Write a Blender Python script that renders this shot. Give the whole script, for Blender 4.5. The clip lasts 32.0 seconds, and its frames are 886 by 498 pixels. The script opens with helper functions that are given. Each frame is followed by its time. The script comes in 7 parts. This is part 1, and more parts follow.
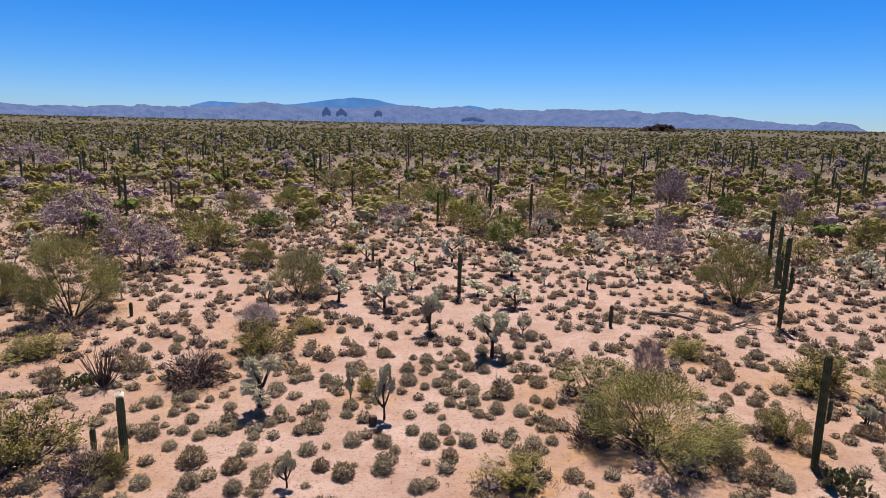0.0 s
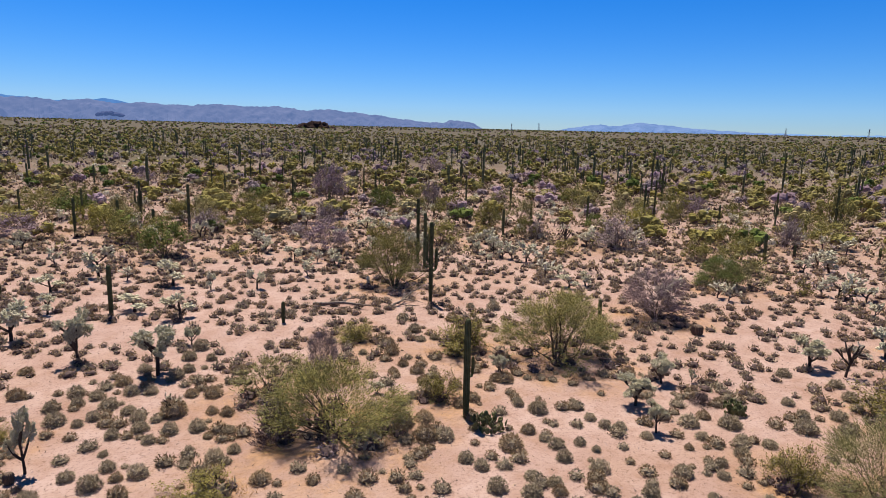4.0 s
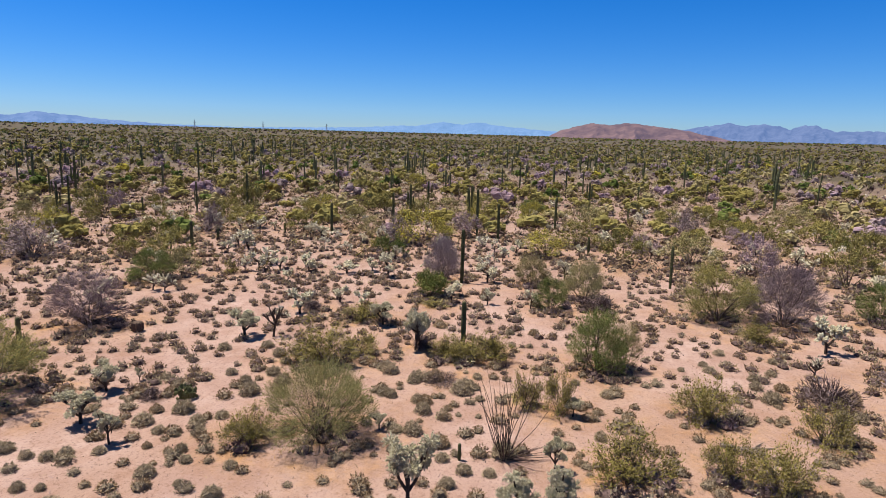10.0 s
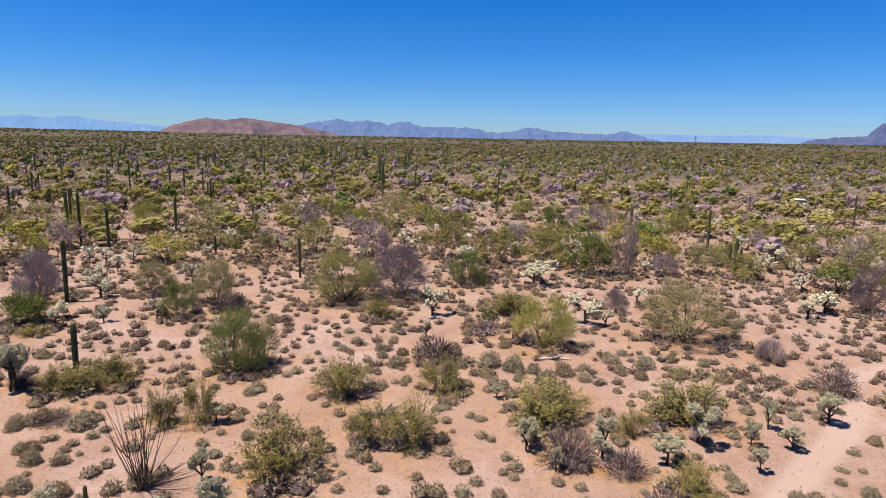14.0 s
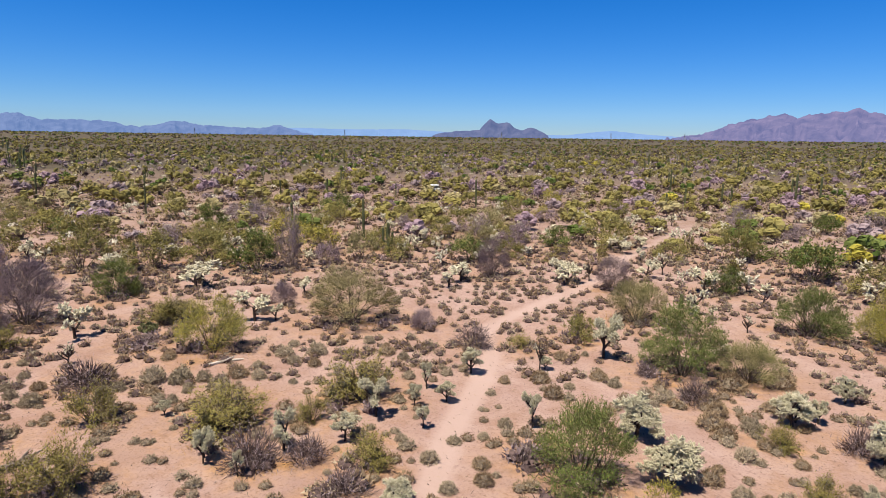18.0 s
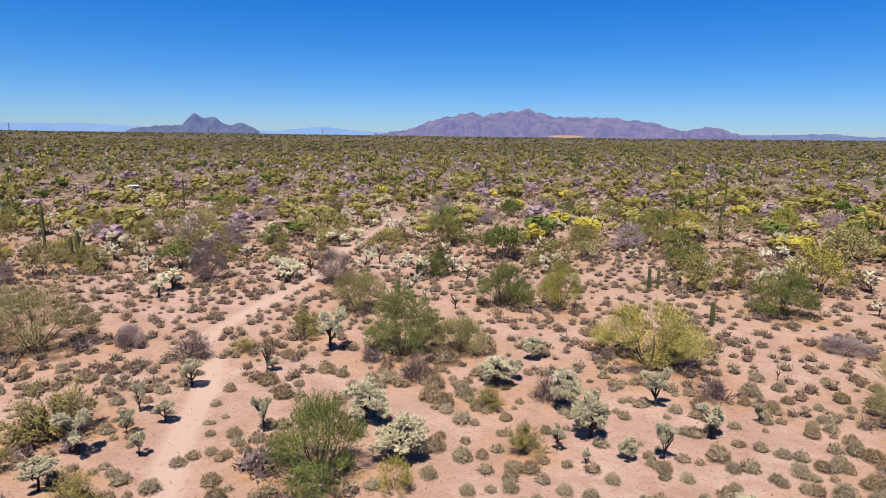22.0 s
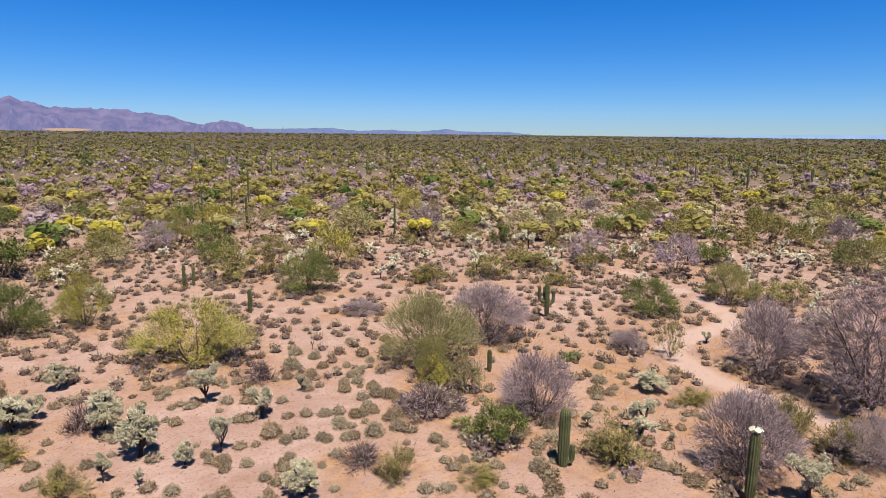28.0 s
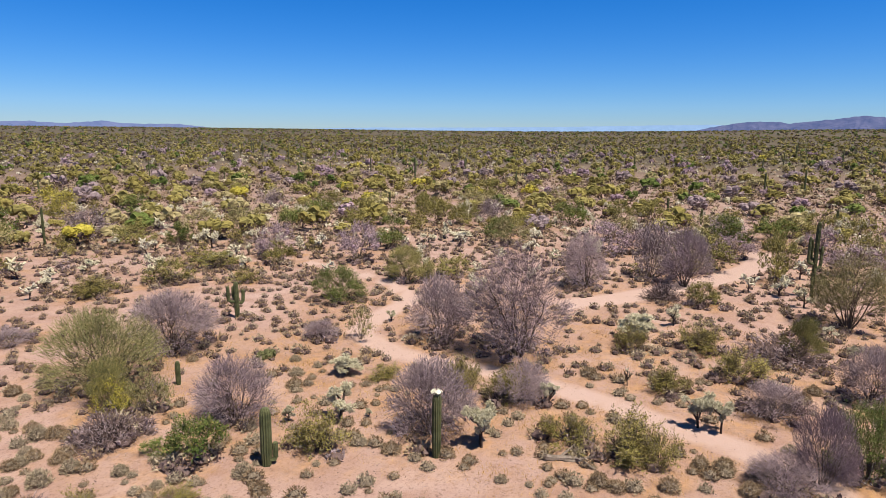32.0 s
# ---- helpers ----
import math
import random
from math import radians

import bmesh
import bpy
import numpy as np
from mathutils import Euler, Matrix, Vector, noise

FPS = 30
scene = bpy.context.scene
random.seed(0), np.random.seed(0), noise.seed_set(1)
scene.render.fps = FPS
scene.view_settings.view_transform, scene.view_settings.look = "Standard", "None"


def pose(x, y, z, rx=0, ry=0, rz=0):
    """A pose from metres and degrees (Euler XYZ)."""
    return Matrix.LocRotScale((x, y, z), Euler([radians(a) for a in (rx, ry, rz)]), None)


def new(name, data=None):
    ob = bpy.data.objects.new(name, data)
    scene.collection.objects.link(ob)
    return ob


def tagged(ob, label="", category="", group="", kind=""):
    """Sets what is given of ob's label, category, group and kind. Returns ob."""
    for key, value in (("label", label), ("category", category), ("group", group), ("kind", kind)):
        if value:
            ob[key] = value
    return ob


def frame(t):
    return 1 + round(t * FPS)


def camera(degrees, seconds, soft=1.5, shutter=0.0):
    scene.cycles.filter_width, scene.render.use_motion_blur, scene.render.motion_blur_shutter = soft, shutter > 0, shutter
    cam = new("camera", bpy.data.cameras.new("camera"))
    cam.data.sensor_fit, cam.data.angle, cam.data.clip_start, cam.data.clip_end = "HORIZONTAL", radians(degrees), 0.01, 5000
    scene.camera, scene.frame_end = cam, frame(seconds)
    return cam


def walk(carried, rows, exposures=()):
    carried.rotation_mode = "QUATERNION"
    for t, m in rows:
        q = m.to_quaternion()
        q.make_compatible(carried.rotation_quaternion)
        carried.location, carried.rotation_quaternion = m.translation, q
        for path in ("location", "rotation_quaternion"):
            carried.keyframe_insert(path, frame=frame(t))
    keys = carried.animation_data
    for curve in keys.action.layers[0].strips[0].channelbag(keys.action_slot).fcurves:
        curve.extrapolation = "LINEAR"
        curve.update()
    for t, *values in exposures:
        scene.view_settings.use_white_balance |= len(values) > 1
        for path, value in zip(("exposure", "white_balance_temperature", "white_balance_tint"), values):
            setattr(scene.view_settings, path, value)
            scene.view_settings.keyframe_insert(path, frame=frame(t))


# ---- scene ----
cam = camera(70.4, 32.0, 0.6)
# seconds, x, y, z, pitch, roll, yaw: a drone that hovers ten metres up and pans to its right
ROWS = [
    (0, 0, 0, 9.972, -10.909, -1.14, 0),
    (0.5, 0.013, -0.013, 9.98, -10.887, -1.161, -3.374),
    (1, 0.026, -0.027, 9.987, -10.864, -1.216, -6.939),
    (1.5, 0.037, -0.041, 9.993, -10.812, -1.275, -10.818),
    (2, 0.047, -0.056, 9.998, -10.764, -1.299, -14.654),
    (2.5, 0.056, -0.07, 10.003, -10.718, -1.292, -18.482),
    (3, 0.064, -0.085, 10.007, -10.681, -1.266, -22.33),
    (3.5, 0.071, -0.1, 10.011, -10.607, -1.289, -26.184),
    (5.5, 0.089, -0.162, 10.02, -10.519, -1.398, -42.053),
    (6, 0.091, -0.178, 10.02, -10.474, -1.431, -46.106),
    (6.5, 0.092, -0.194, 10.021, -10.42, -1.457, -50.229),
    (7, 0.093, -0.21, 10.021, -10.37, -1.463, -54.41),
    (7.5, 0.093, -0.226, 10.021, -10.328, -1.458, -58.558),
    (8, 0.092, -0.241, 10.02, -10.339, -1.435, -62.707),
    (8.5, 0.09, -0.257, 10.019, -10.294, -1.421, -66.904),
    (9, 0.088, -0.272, 10.017, -10.233, -1.384, -71.152),
    (9.5, 0.085, -0.288, 10.016, -10.147, -1.399, -75.369),
    (10, 0.081, -0.303, 10.014, -10.108, -1.408, -79.52),
    (10.5, 0.077, -0.318, 10.012, -10.075, -1.412, -83.672),
    (11, 0.073, -0.332, 10.009, -10.015, -1.389, -87.865),
    (11.5, 0.067, -0.346, 10.007, -9.977, -1.354, -92.09),
    (12, 0.061, -0.36, 10.004, -9.93, -1.305, -96.313),
    (12.5, 0.055, -0.374, 10.001, -9.878, -1.228, -100.488),
    (13, 0.049, -0.387, 9.998, -9.846, -1.162, -104.633),
    (13.5, 0.041, -0.4, 9.995, -9.817, -1.116, -108.76),
    (14, 0.034, -0.412, 9.992, -9.813, -1.056, -112.9),
    (14.5, 0.026, -0.424, 9.989, -9.832, -0.977, -117.059),
    (16.5, -0.008, -0.466, 9.978, -9.856, -0.776, -133.117),
    (17, -0.017, -0.475, 9.975, -9.875, -0.728, -137.054),
    (17.5, -0.027, -0.484, 9.973, -9.87, -0.706, -140.347),
    (18, -0.036, -0.491, 9.97, -9.89, -0.719, -143.25),
    (18.5, -0.046, -0.498, 9.968, -9.913, -0.732, -146.144),
    (19, -0.055, -0.504, 9.966, -9.915, -0.682, -149.148),
    (19.5, -0.065, -0.509, 9.965, -9.93, -0.666, -152.392),
    (20, -0.075, -0.514, 9.963, -9.947, -0.715, -155.626),
    (20.5, -0.085, -0.517, 9.962, -9.954, -0.757, -158.826),
    (21, -0.094, -0.52, 9.962, -9.974, -0.742, -162.057),
    (21.5, -0.104, -0.522, 9.961, -9.961, -0.712, -165.355),
    (22, -0.114, -0.522, 9.961, -9.967, -0.69, -168.659),
    (22.5, -0.123, -0.522, 9.962, -9.986, -0.649, -171.803),
    (23, -0.132, -0.521, 9.963, -10.011, -0.641, -174.927),
    (23.5, -0.142, -0.518, 9.964, -10.014, -0.633, -178.212),
    (24, -0.15, -0.515, 9.966, -10.015, -0.616, -181.628),
    (24.5, -0.159, -0.51, 9.969, -10.022, -0.583, -185.091),
    (25, -0.167, -0.505, 9.972, -10.036, -0.57, -188.539),
    (25.5, -0.175, -0.498, 9.975, -10.038, -0.565, -192.032),
    (27.5, -0.204, -0.457, 9.996, -10.099, -0.527, -206.753),
    (28, -0.21, -0.444, 10.003, -10.123, -0.484, -210.05),
    (28.5, -0.216, -0.429, 10.011, -10.14, -0.479, -213.447),
    (29, -0.221, -0.413, 10.019, -10.159, -0.447, -216.886),
    (29.5, -0.226, -0.396, 10.029, -10.212, -0.466, -220.285),
    (30, -0.229, -0.376, 10.039, -10.268, -0.48, -223.654),
    (30.5, -0.233, -0.356, 10.05, -10.329, -0.455, -227.061),
    (31, -0.236, -0.334, 10.062, -10.397, -0.411, -230.659),
    (31.5, -0.238, -0.31, 10.074, -10.477, -0.398, -234.468),
    (32, -0.239, -0.285, 10.088, -10.576, -0.407, -238.313),
]
walk(cam, [(t, pose(x, y, z, 90 + pitch, roll, yaw)) for t, x, y, z, pitch, roll, yaw in ROWS])

# ---- world and sun: high sun ahead of the first view, clear sky ----
SUN_TO = Vector((0.16, 1.0, 2.45)).normalized()
world = bpy.data.worlds.new("world")
scene.world = world
world.use_nodes = True
wt = world.node_tree
wt.nodes.clear()
sky = wt.nodes.new("ShaderNodeTexSky")
sky.sky_type, sky.sun_disc = "NISHITA", False
sky.sun_elevation, sky.sun_rotation = math.asin(SUN_TO.z), math.atan2(SUN_TO.x, SUN_TO.y)
sky.altitude, sky.air_density, sky.dust_density, sky.ozone_density = 400.0, 1.0, 0.0, 6.0
tone = wt.nodes.new("ShaderNodeHueSaturation")
tone.inputs["Hue"].default_value = 0.5
tone.inputs["Saturation"].default_value = 1.38
tone.inputs["Value"].default_value = 1.1
back = wt.nodes.new("ShaderNodeBackground")
back.inputs["Strength"].default_value = 0.05
wout = wt.nodes.new("ShaderNodeOutputWorld")
wt.links.new(sky.outputs[0], tone.inputs["Color"])
tint = wt.nodes.new("ShaderNodeMix")
tint.data_type, tint.blend_type = "RGBA", "MULTIPLY"
tint.inputs[0].default_value = 1.0
tint.inputs[7].default_value = (0.555, 0.85, 1.24, 1)
wt.links.new(tone.outputs[0], tint.inputs[6])
split, merge = wt.nodes.new("ShaderNodeSeparateColor"), wt.nodes.new("ShaderNodeCombineColor")
wt.links.new(tint.outputs[2], split.inputs[0])
for k, (power, gain) in enumerate(((1.06, 1.0), (0.93, 1.095), (1.0, 1.02))):
    pw, mu = wt.nodes.new("ShaderNodeMath"), wt.nodes.new("ShaderNodeMath")
    pw.operation, mu.operation = "POWER", "MULTIPLY"
    pw.inputs[1].default_value, mu.inputs[1].default_value = power, gain
    wt.links.new(split.outputs[k], pw.inputs[0])
    wt.links.new(pw.outputs[0], mu.inputs[0])
    wt.links.new(mu.outputs[0], merge.inputs[k])
# the clear sky deepens steadily towards the zenith
up, rise = wt.nodes.new("ShaderNodeSeparateXYZ"), wt.nodes.new("ShaderNodeMapRange")
wt.links.new(wt.nodes.new("ShaderNodeTexCoord").outputs["Generated"], up.inputs[0])
wt.links.new(up.outputs["Z"], rise.inputs["Value"])
rise.interpolation_type = "SMOOTHSTEP"
rise.inputs["From Min"].default_value, rise.inputs["From Max"].default_value = 0.22, 1.0
deep = wt.nodes.new("ShaderNodeMix")
deep.data_type, deep.blend_type = "RGBA", "MULTIPLY"
deep.inputs[7].default_value = (0.62, 0.50, 0.40, 1)
wt.links.new(rise.outputs[0], deep.inputs[0])
wt.links.new(merge.outputs[0], deep.inputs[6])
wt.links.new(deep.outputs[2], back.inputs["Color"])
wt.links.new(back.outputs[0], wout.inputs["Surface"])
sun_data = bpy.data.lights.new("sun", "SUN")
sun_data.energy, sun_data.angle, sun_data.color = 5.0, radians(0.53), (1.0, 0.895, 0.75)
sun = new("sun", sun_data)
sun.matrix_world = Matrix.Translation((0, 0, 60)) @ SUN_TO.to_track_quat("Z", "Y").to_matrix().to_4x4()
scene.view_settings.exposure = 0.82


# ---- materials ----
def mat(name, a, b=None, rough=0.85, scale=8.0, island=0.0, per_object=0.0, bump=0.0, bump_scale=60.0, spec=0.12, through_light=0.0):
    """A surface whose colour wanders between a and b by noise, by loose piece and by object."""
    m = bpy.data.materials.new(name)
    m.use_nodes = True
    nt = m.node_tree
    n, l = nt.nodes, nt.links
    p = n["Principled BSDF"]
    p.inputs["Roughness"].default_value = rough
    p.inputs["Specular IOR Level"].default_value = spec
    b = b or a
    mix = n.new("ShaderNodeMix")
    mix.data_type = "RGBA"
    mix.inputs[6].default_value, mix.inputs[7].default_value = (*a, 1), (*b, 1)
    tc = n.new("ShaderNodeTexCoord")
    no = n.new("ShaderNodeTexNoise")
    no.inputs["Scale"].default_value, no.inputs["Detail"].default_value = scale, 3.0
    l.new(tc.outputs["Object"], no.inputs["Vector"])
    fac = n.new("ShaderNodeMath")
    fac.operation = "MULTIPLY_ADD"
    fac.inputs[1].default_value, fac.inputs[2].default_value = 2.2, -0.6
    l.new(no.outputs["Fac"], fac.inputs[0])
    last = fac
    for amount, node, socket in ((island, "ShaderNodeNewGeometry", "Random Per Island"), (per_object, "ShaderNodeObjectInfo", "Random")):
        if amount:
            src = n.new(node)
            ma = n.new("ShaderNodeMath")
            ma.operation = "MULTIPLY_ADD"
            ma.inputs[1].default_value = amount
            l.new(src.outputs[socket], ma.inputs[0])
            sub = n.new("ShaderNodeMath")
            sub.operation = "SUBTRACT"
            sub.inputs[1].default_value = amount / 2
            l.new(last.outputs[0], sub.inputs[0])
            l.new(sub.outputs[0], ma.inputs[2])
            last = ma
    cl = n.new("ShaderNodeClamp")
    l.new(last.outputs[0], cl.inputs[0])
    l.new(cl.outputs[0], mix.inputs[0])
    l.new(mix.outputs[2], p.inputs["Base Color"])
    if bump:
        bn = n.new("ShaderNodeTexNoise")
        bn.inputs["Scale"].default_value, bn.inputs["Detail"].default_value = bump_scale, 4.0
        l.new(tc.outputs["Object"], bn.inputs["Vector"])
        bp = n.new("ShaderNodeBump")
        bp.inputs["Strength"].default_value, bp.inputs["Distance"].default_value = bump, 0.05
        l.new(bn.outputs["Fac"], bp.inputs["Height"])
        l.new(bp.outputs[0], p.inputs["Normal"])
    if through_light:
        tr = n.new("ShaderNodeBsdfTranslucent")
        l.new(mix.outputs[2], tr.inputs["Color"])
        mx = n.new("ShaderNodeMixShader")
        mx.inputs[0].default_value = through_light
        l.new(p.outputs[0], mx.inputs[1])
        l.new(tr.outputs[0], mx.inputs[2])
        l.new(mx.outputs[0], n["Material Output"].inputs["Surface"])
    return m


LEAF = dict(rough=0.9, island=0.35, per_object=0.6, through_light=0.16, scale=0.4, spec=0.05)
M = {
    "palo_leaf": mat("palo_verde_leaf", (0.13, 0.116, 0.038), (0.285, 0.25, 0.09), **LEAF),
    "palo_grey": mat("palo_verde_dry_leaf", (0.18, 0.155, 0.074), (0.37, 0.318, 0.165), **LEAF),
    "yellow_leaf": mat("flowering_palo_verde_leaf", (0.25, 0.222, 0.04), (0.425, 0.37, 0.065), **LEAF),
    "green_leaf": mat("mesquite_leaf", (0.052, 0.082, 0.02), (0.14, 0.172, 0.05), **LEAF),
    "creosote_leaf": mat("creosote_leaf", (0.14, 0.12, 0.038), (0.29, 0.25, 0.082), **LEAF),
    "grey_leaf": mat("bursage_leaf", (0.225, 0.187, 0.13), (0.44, 0.372, 0.27), **LEAF),
    "brown_leaf": mat("dry_bursage_leaf", (0.19, 0.135, 0.085), (0.38, 0.29, 0.19), **LEAF),
    "lilac": mat("ironwood_flower", (0.20, 0.138, 0.160), (0.372, 0.275, 0.322), **LEAF),
    "straw": mat("dry_grass", (0.34, 0.20, 0.07), (0.52, 0.36, 0.16), **LEAF),
    "bark": mat("bark", (0.072, 0.052, 0.04), (0.136, 0.104, 0.08), scale=6, bump=0.5, per_object=0.3),
    "grey_bark": mat("grey_twig", (0.135, 0.103, 0.108), (0.305, 0.24, 0.252), scale=6, island=0.6, per_object=0.4),
    "dark_twig": mat("dark_twig", (0.05, 0.035, 0.034), (0.14, 0.098, 0.092), scale=6, island=0.6, per_object=0.4),
    "bush_heart": mat("bursage_twig", (0.145, 0.117, 0.086), (0.26, 0.212, 0.158), scale=20, island=0.3, per_object=0.3, bump=0.8, bump_scale=40),
    "green_bark": mat("palo_verde_bark", (0.12, 0.125, 0.045), (0.21, 0.20, 0.09), scale=6, island=0.6),
    "saguaro": mat("saguaro_skin", (0.055, 0.065, 0.03), (0.12, 0.128, 0.062), rough=0.6, scale=3, bump=0.6, bump_scale=40, per_object=0.5),
    "saguaro_old": mat("corky_skin", (0.072, 0.064, 0.044), (0.128, 0.112, 0.08), scale=5, bump=0.7, bump_scale=30),
    "white_flower": mat("cactus_flower", (0.5, 0.48, 0.38), (0.6, 0.58, 0.47), island=0.5),
    "joint": mat("cholla_joint", (0.38, 0.355, 0.24), (0.60, 0.56, 0.42), rough=0.7, scale=14, island=0.9, bump=0.8, bump_scale=50),
    "spine": mat("cholla_spine", (0.50, 0.47, 0.36), (0.70, 0.66, 0.55), rough=0.5, island=0.8, through_light=0.35),
    "cholla_bark": mat("cholla_bark", (0.028, 0.022, 0.02), (0.075, 0.055, 0.048), scale=9, bump=0.8, bump_scale=25),
    "barrel": mat("barrel_skin", (0.085, 0.06, 0.05), (0.14, 0.10, 0.075), scale=8, bump=0.6),
    "pear": mat("prickly_pear_pad", (0.068, 0.076, 0.028), (0.128, 0.132, 0.06), rough=0.55, scale=8, island=0.8, bump=0.4),
    "dead": mat("dead_wood", (0.11, 0.088, 0.072), (0.27, 0.225, 0.19), scale=9, bump=0.6, island=0.5),
    "bleached": mat("bleached_wood", (0.42, 0.38, 0.34), (0.58, 0.54, 0.49), scale=12, bump=0.6),
    "stone": mat("stone", (0.18, 0.12, 0.09), (0.28, 0.2, 0.16), scale=9, bump=0.5, island=0.8),
    "steel": mat("weathered_steel", (0.20, 0.22, 0.25), (0.26, 0.28, 0.31), rough=0.6),
}


def rock_mat(name, a, b, scale, haze_glow=(0, 0, 0)):
    """Rock; emission imitates the haze that kilometres of air lay before a far range."""
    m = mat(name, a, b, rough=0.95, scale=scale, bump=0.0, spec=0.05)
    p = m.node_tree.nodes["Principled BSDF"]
    p.inputs["Emission Color"].default_value, p.inputs["Emission Strength"].default_value = (*haze_glow, 1), 1.0 if sum(haze_glow) else 0.0
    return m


# ---- mesh helpers ----
class Geo:
    """Collects vertices and faces of one mesh."""

    def __init__(self):
        self.v, self.f, self.m = [], [], []

    def face(self, idx, mi=0):
        self.f.append(idx)
        self.m.append(mi)

    def tube(self, pts, rad, sides=5, mi=0, cap=True, root=None):
        base = len(self.v)
        pts = [Vector(p) for p in pts]
        for i, p in enumerate(pts):
            d = (pts[min(i + 1, len(pts) - 1)] - pts[max(i - 1, 0)]).normalized()
            u = d.orthogonal().normalized()
            w = d.cross(u)
            for k in range(sides):
                a = 2 * math.pi * k / sides
                self.v.append(tuple(p + (u * math.cos(a) + w * math.sin(a)) * rad[i]))
        for i in range(len(pts) - 1):
            for k in range(sides):
                a, b = base + i * sides + k, base + i * sides + (k + 1) % sides
                self.face((a, b, b + sides, a + sides), mi)
        if cap:
            self.face(tuple(base + (len(pts) - 1) * sides + k for k in range(sides)), mi)
        if root is not None:
            for k in range(sides):
                self.face((root, base + (k + 1) % sides, base + k), mi)
        return base

    def leaf(self, c, d, n, length, width, mi=0):
        """A pointed leaf blade."""
        d, n = d.normalized(), n.normalized()
        s = d.cross(n)
        if s.length < 1e-4:
            s = d.orthogonal()
        s.normalize()
        b = len(self.v)
        for q in (c + s * width * 0.5, c + d * length, c - s * width * 0.5):
            self.v.append(tuple(q))
        self.face((b, b + 1, b + 2), mi)

    def twig(self, pts, r, mi=0):
        """A thin twig as a two-sided strip that bends with its points."""
        for p, q in zip(pts, pts[1:]):
            d = q - p
            s = d.orthogonal().normalized() * r
            b = len(self.v)
            self.v += [tuple(p - s), tuple(p + s), tuple(q)]
            self.face((b, b + 1, b + 2), mi)

    def mesh(self, name, mats, smooth=False):
        me = bpy.data.meshes.new(name)
        me.from_pydata(self.v, [], self.f)
        for k in mats:
            me.materials.append(M[k] if isinstance(k, str) else k)
        me.polygons.foreach_set("material_index", self.m)
        if smooth:
            me.polygons.foreach_set("use_smooth", [True] * len(self.f))
        me.update()
        return me


def rvec(rng):
    z = rng.uniform(-1, 1)
    a = rng.uniform(0, 2 * math.pi)
    r = math.sqrt(1 - z * z)
    return Vector((r * math.cos(a), r * math.sin(a), z))


def wander(rng, start, way, length, segs, bend, lift):
    """A bending limb."""
    pts, d = [Vector(start)], Vector(way).normalized()
    for _ in range(segs):
        d = (d + rvec(rng) * bend + Vector((0, 0, lift))).normalized()
        pts.append(pts[-1] + d * (length / segs))
    return pts


def clod(g, c, rx, rz, rng, mi=0, sides=6):
    """A lumpy mass of close twigs and leaves inside a far crown."""
    base = len(g.v)
    g.v.append(tuple(c - Vector((0, 0, rz))))
    for z in (-.55, .1, .68):
        k = math.sqrt(1 - z * z)
        for i in range(sides):
            a = 6.283 * (i + rng.uniform(-.3, .3)) / sides
            q = rx * k * rng.uniform(.75, 1.2)
            g.v.append((c.x + q * math.cos(a), c.y + q * math.sin(a), c.z + rz * z * rng.uniform(.8, 1.25)))
    g.v.append(tuple(c + Vector((0, 0, rz))))
    top = len(g.v) - 1
    for i in range(sides):
        n = (i + 1) % sides
        g.face((base, base + 1 + n, base + 1 + i), mi)
        for j in (1, 1 + sides):
            g.face((base + j + i, base + j + n, base + j + sides + n), mi)
            g.face((base + j + i, base + j + sides + n, base + j + sides + i), mi)
        g.face((base + 1 + 2 * sides + i, base + 1 + 2 * sides + n, top), mi)


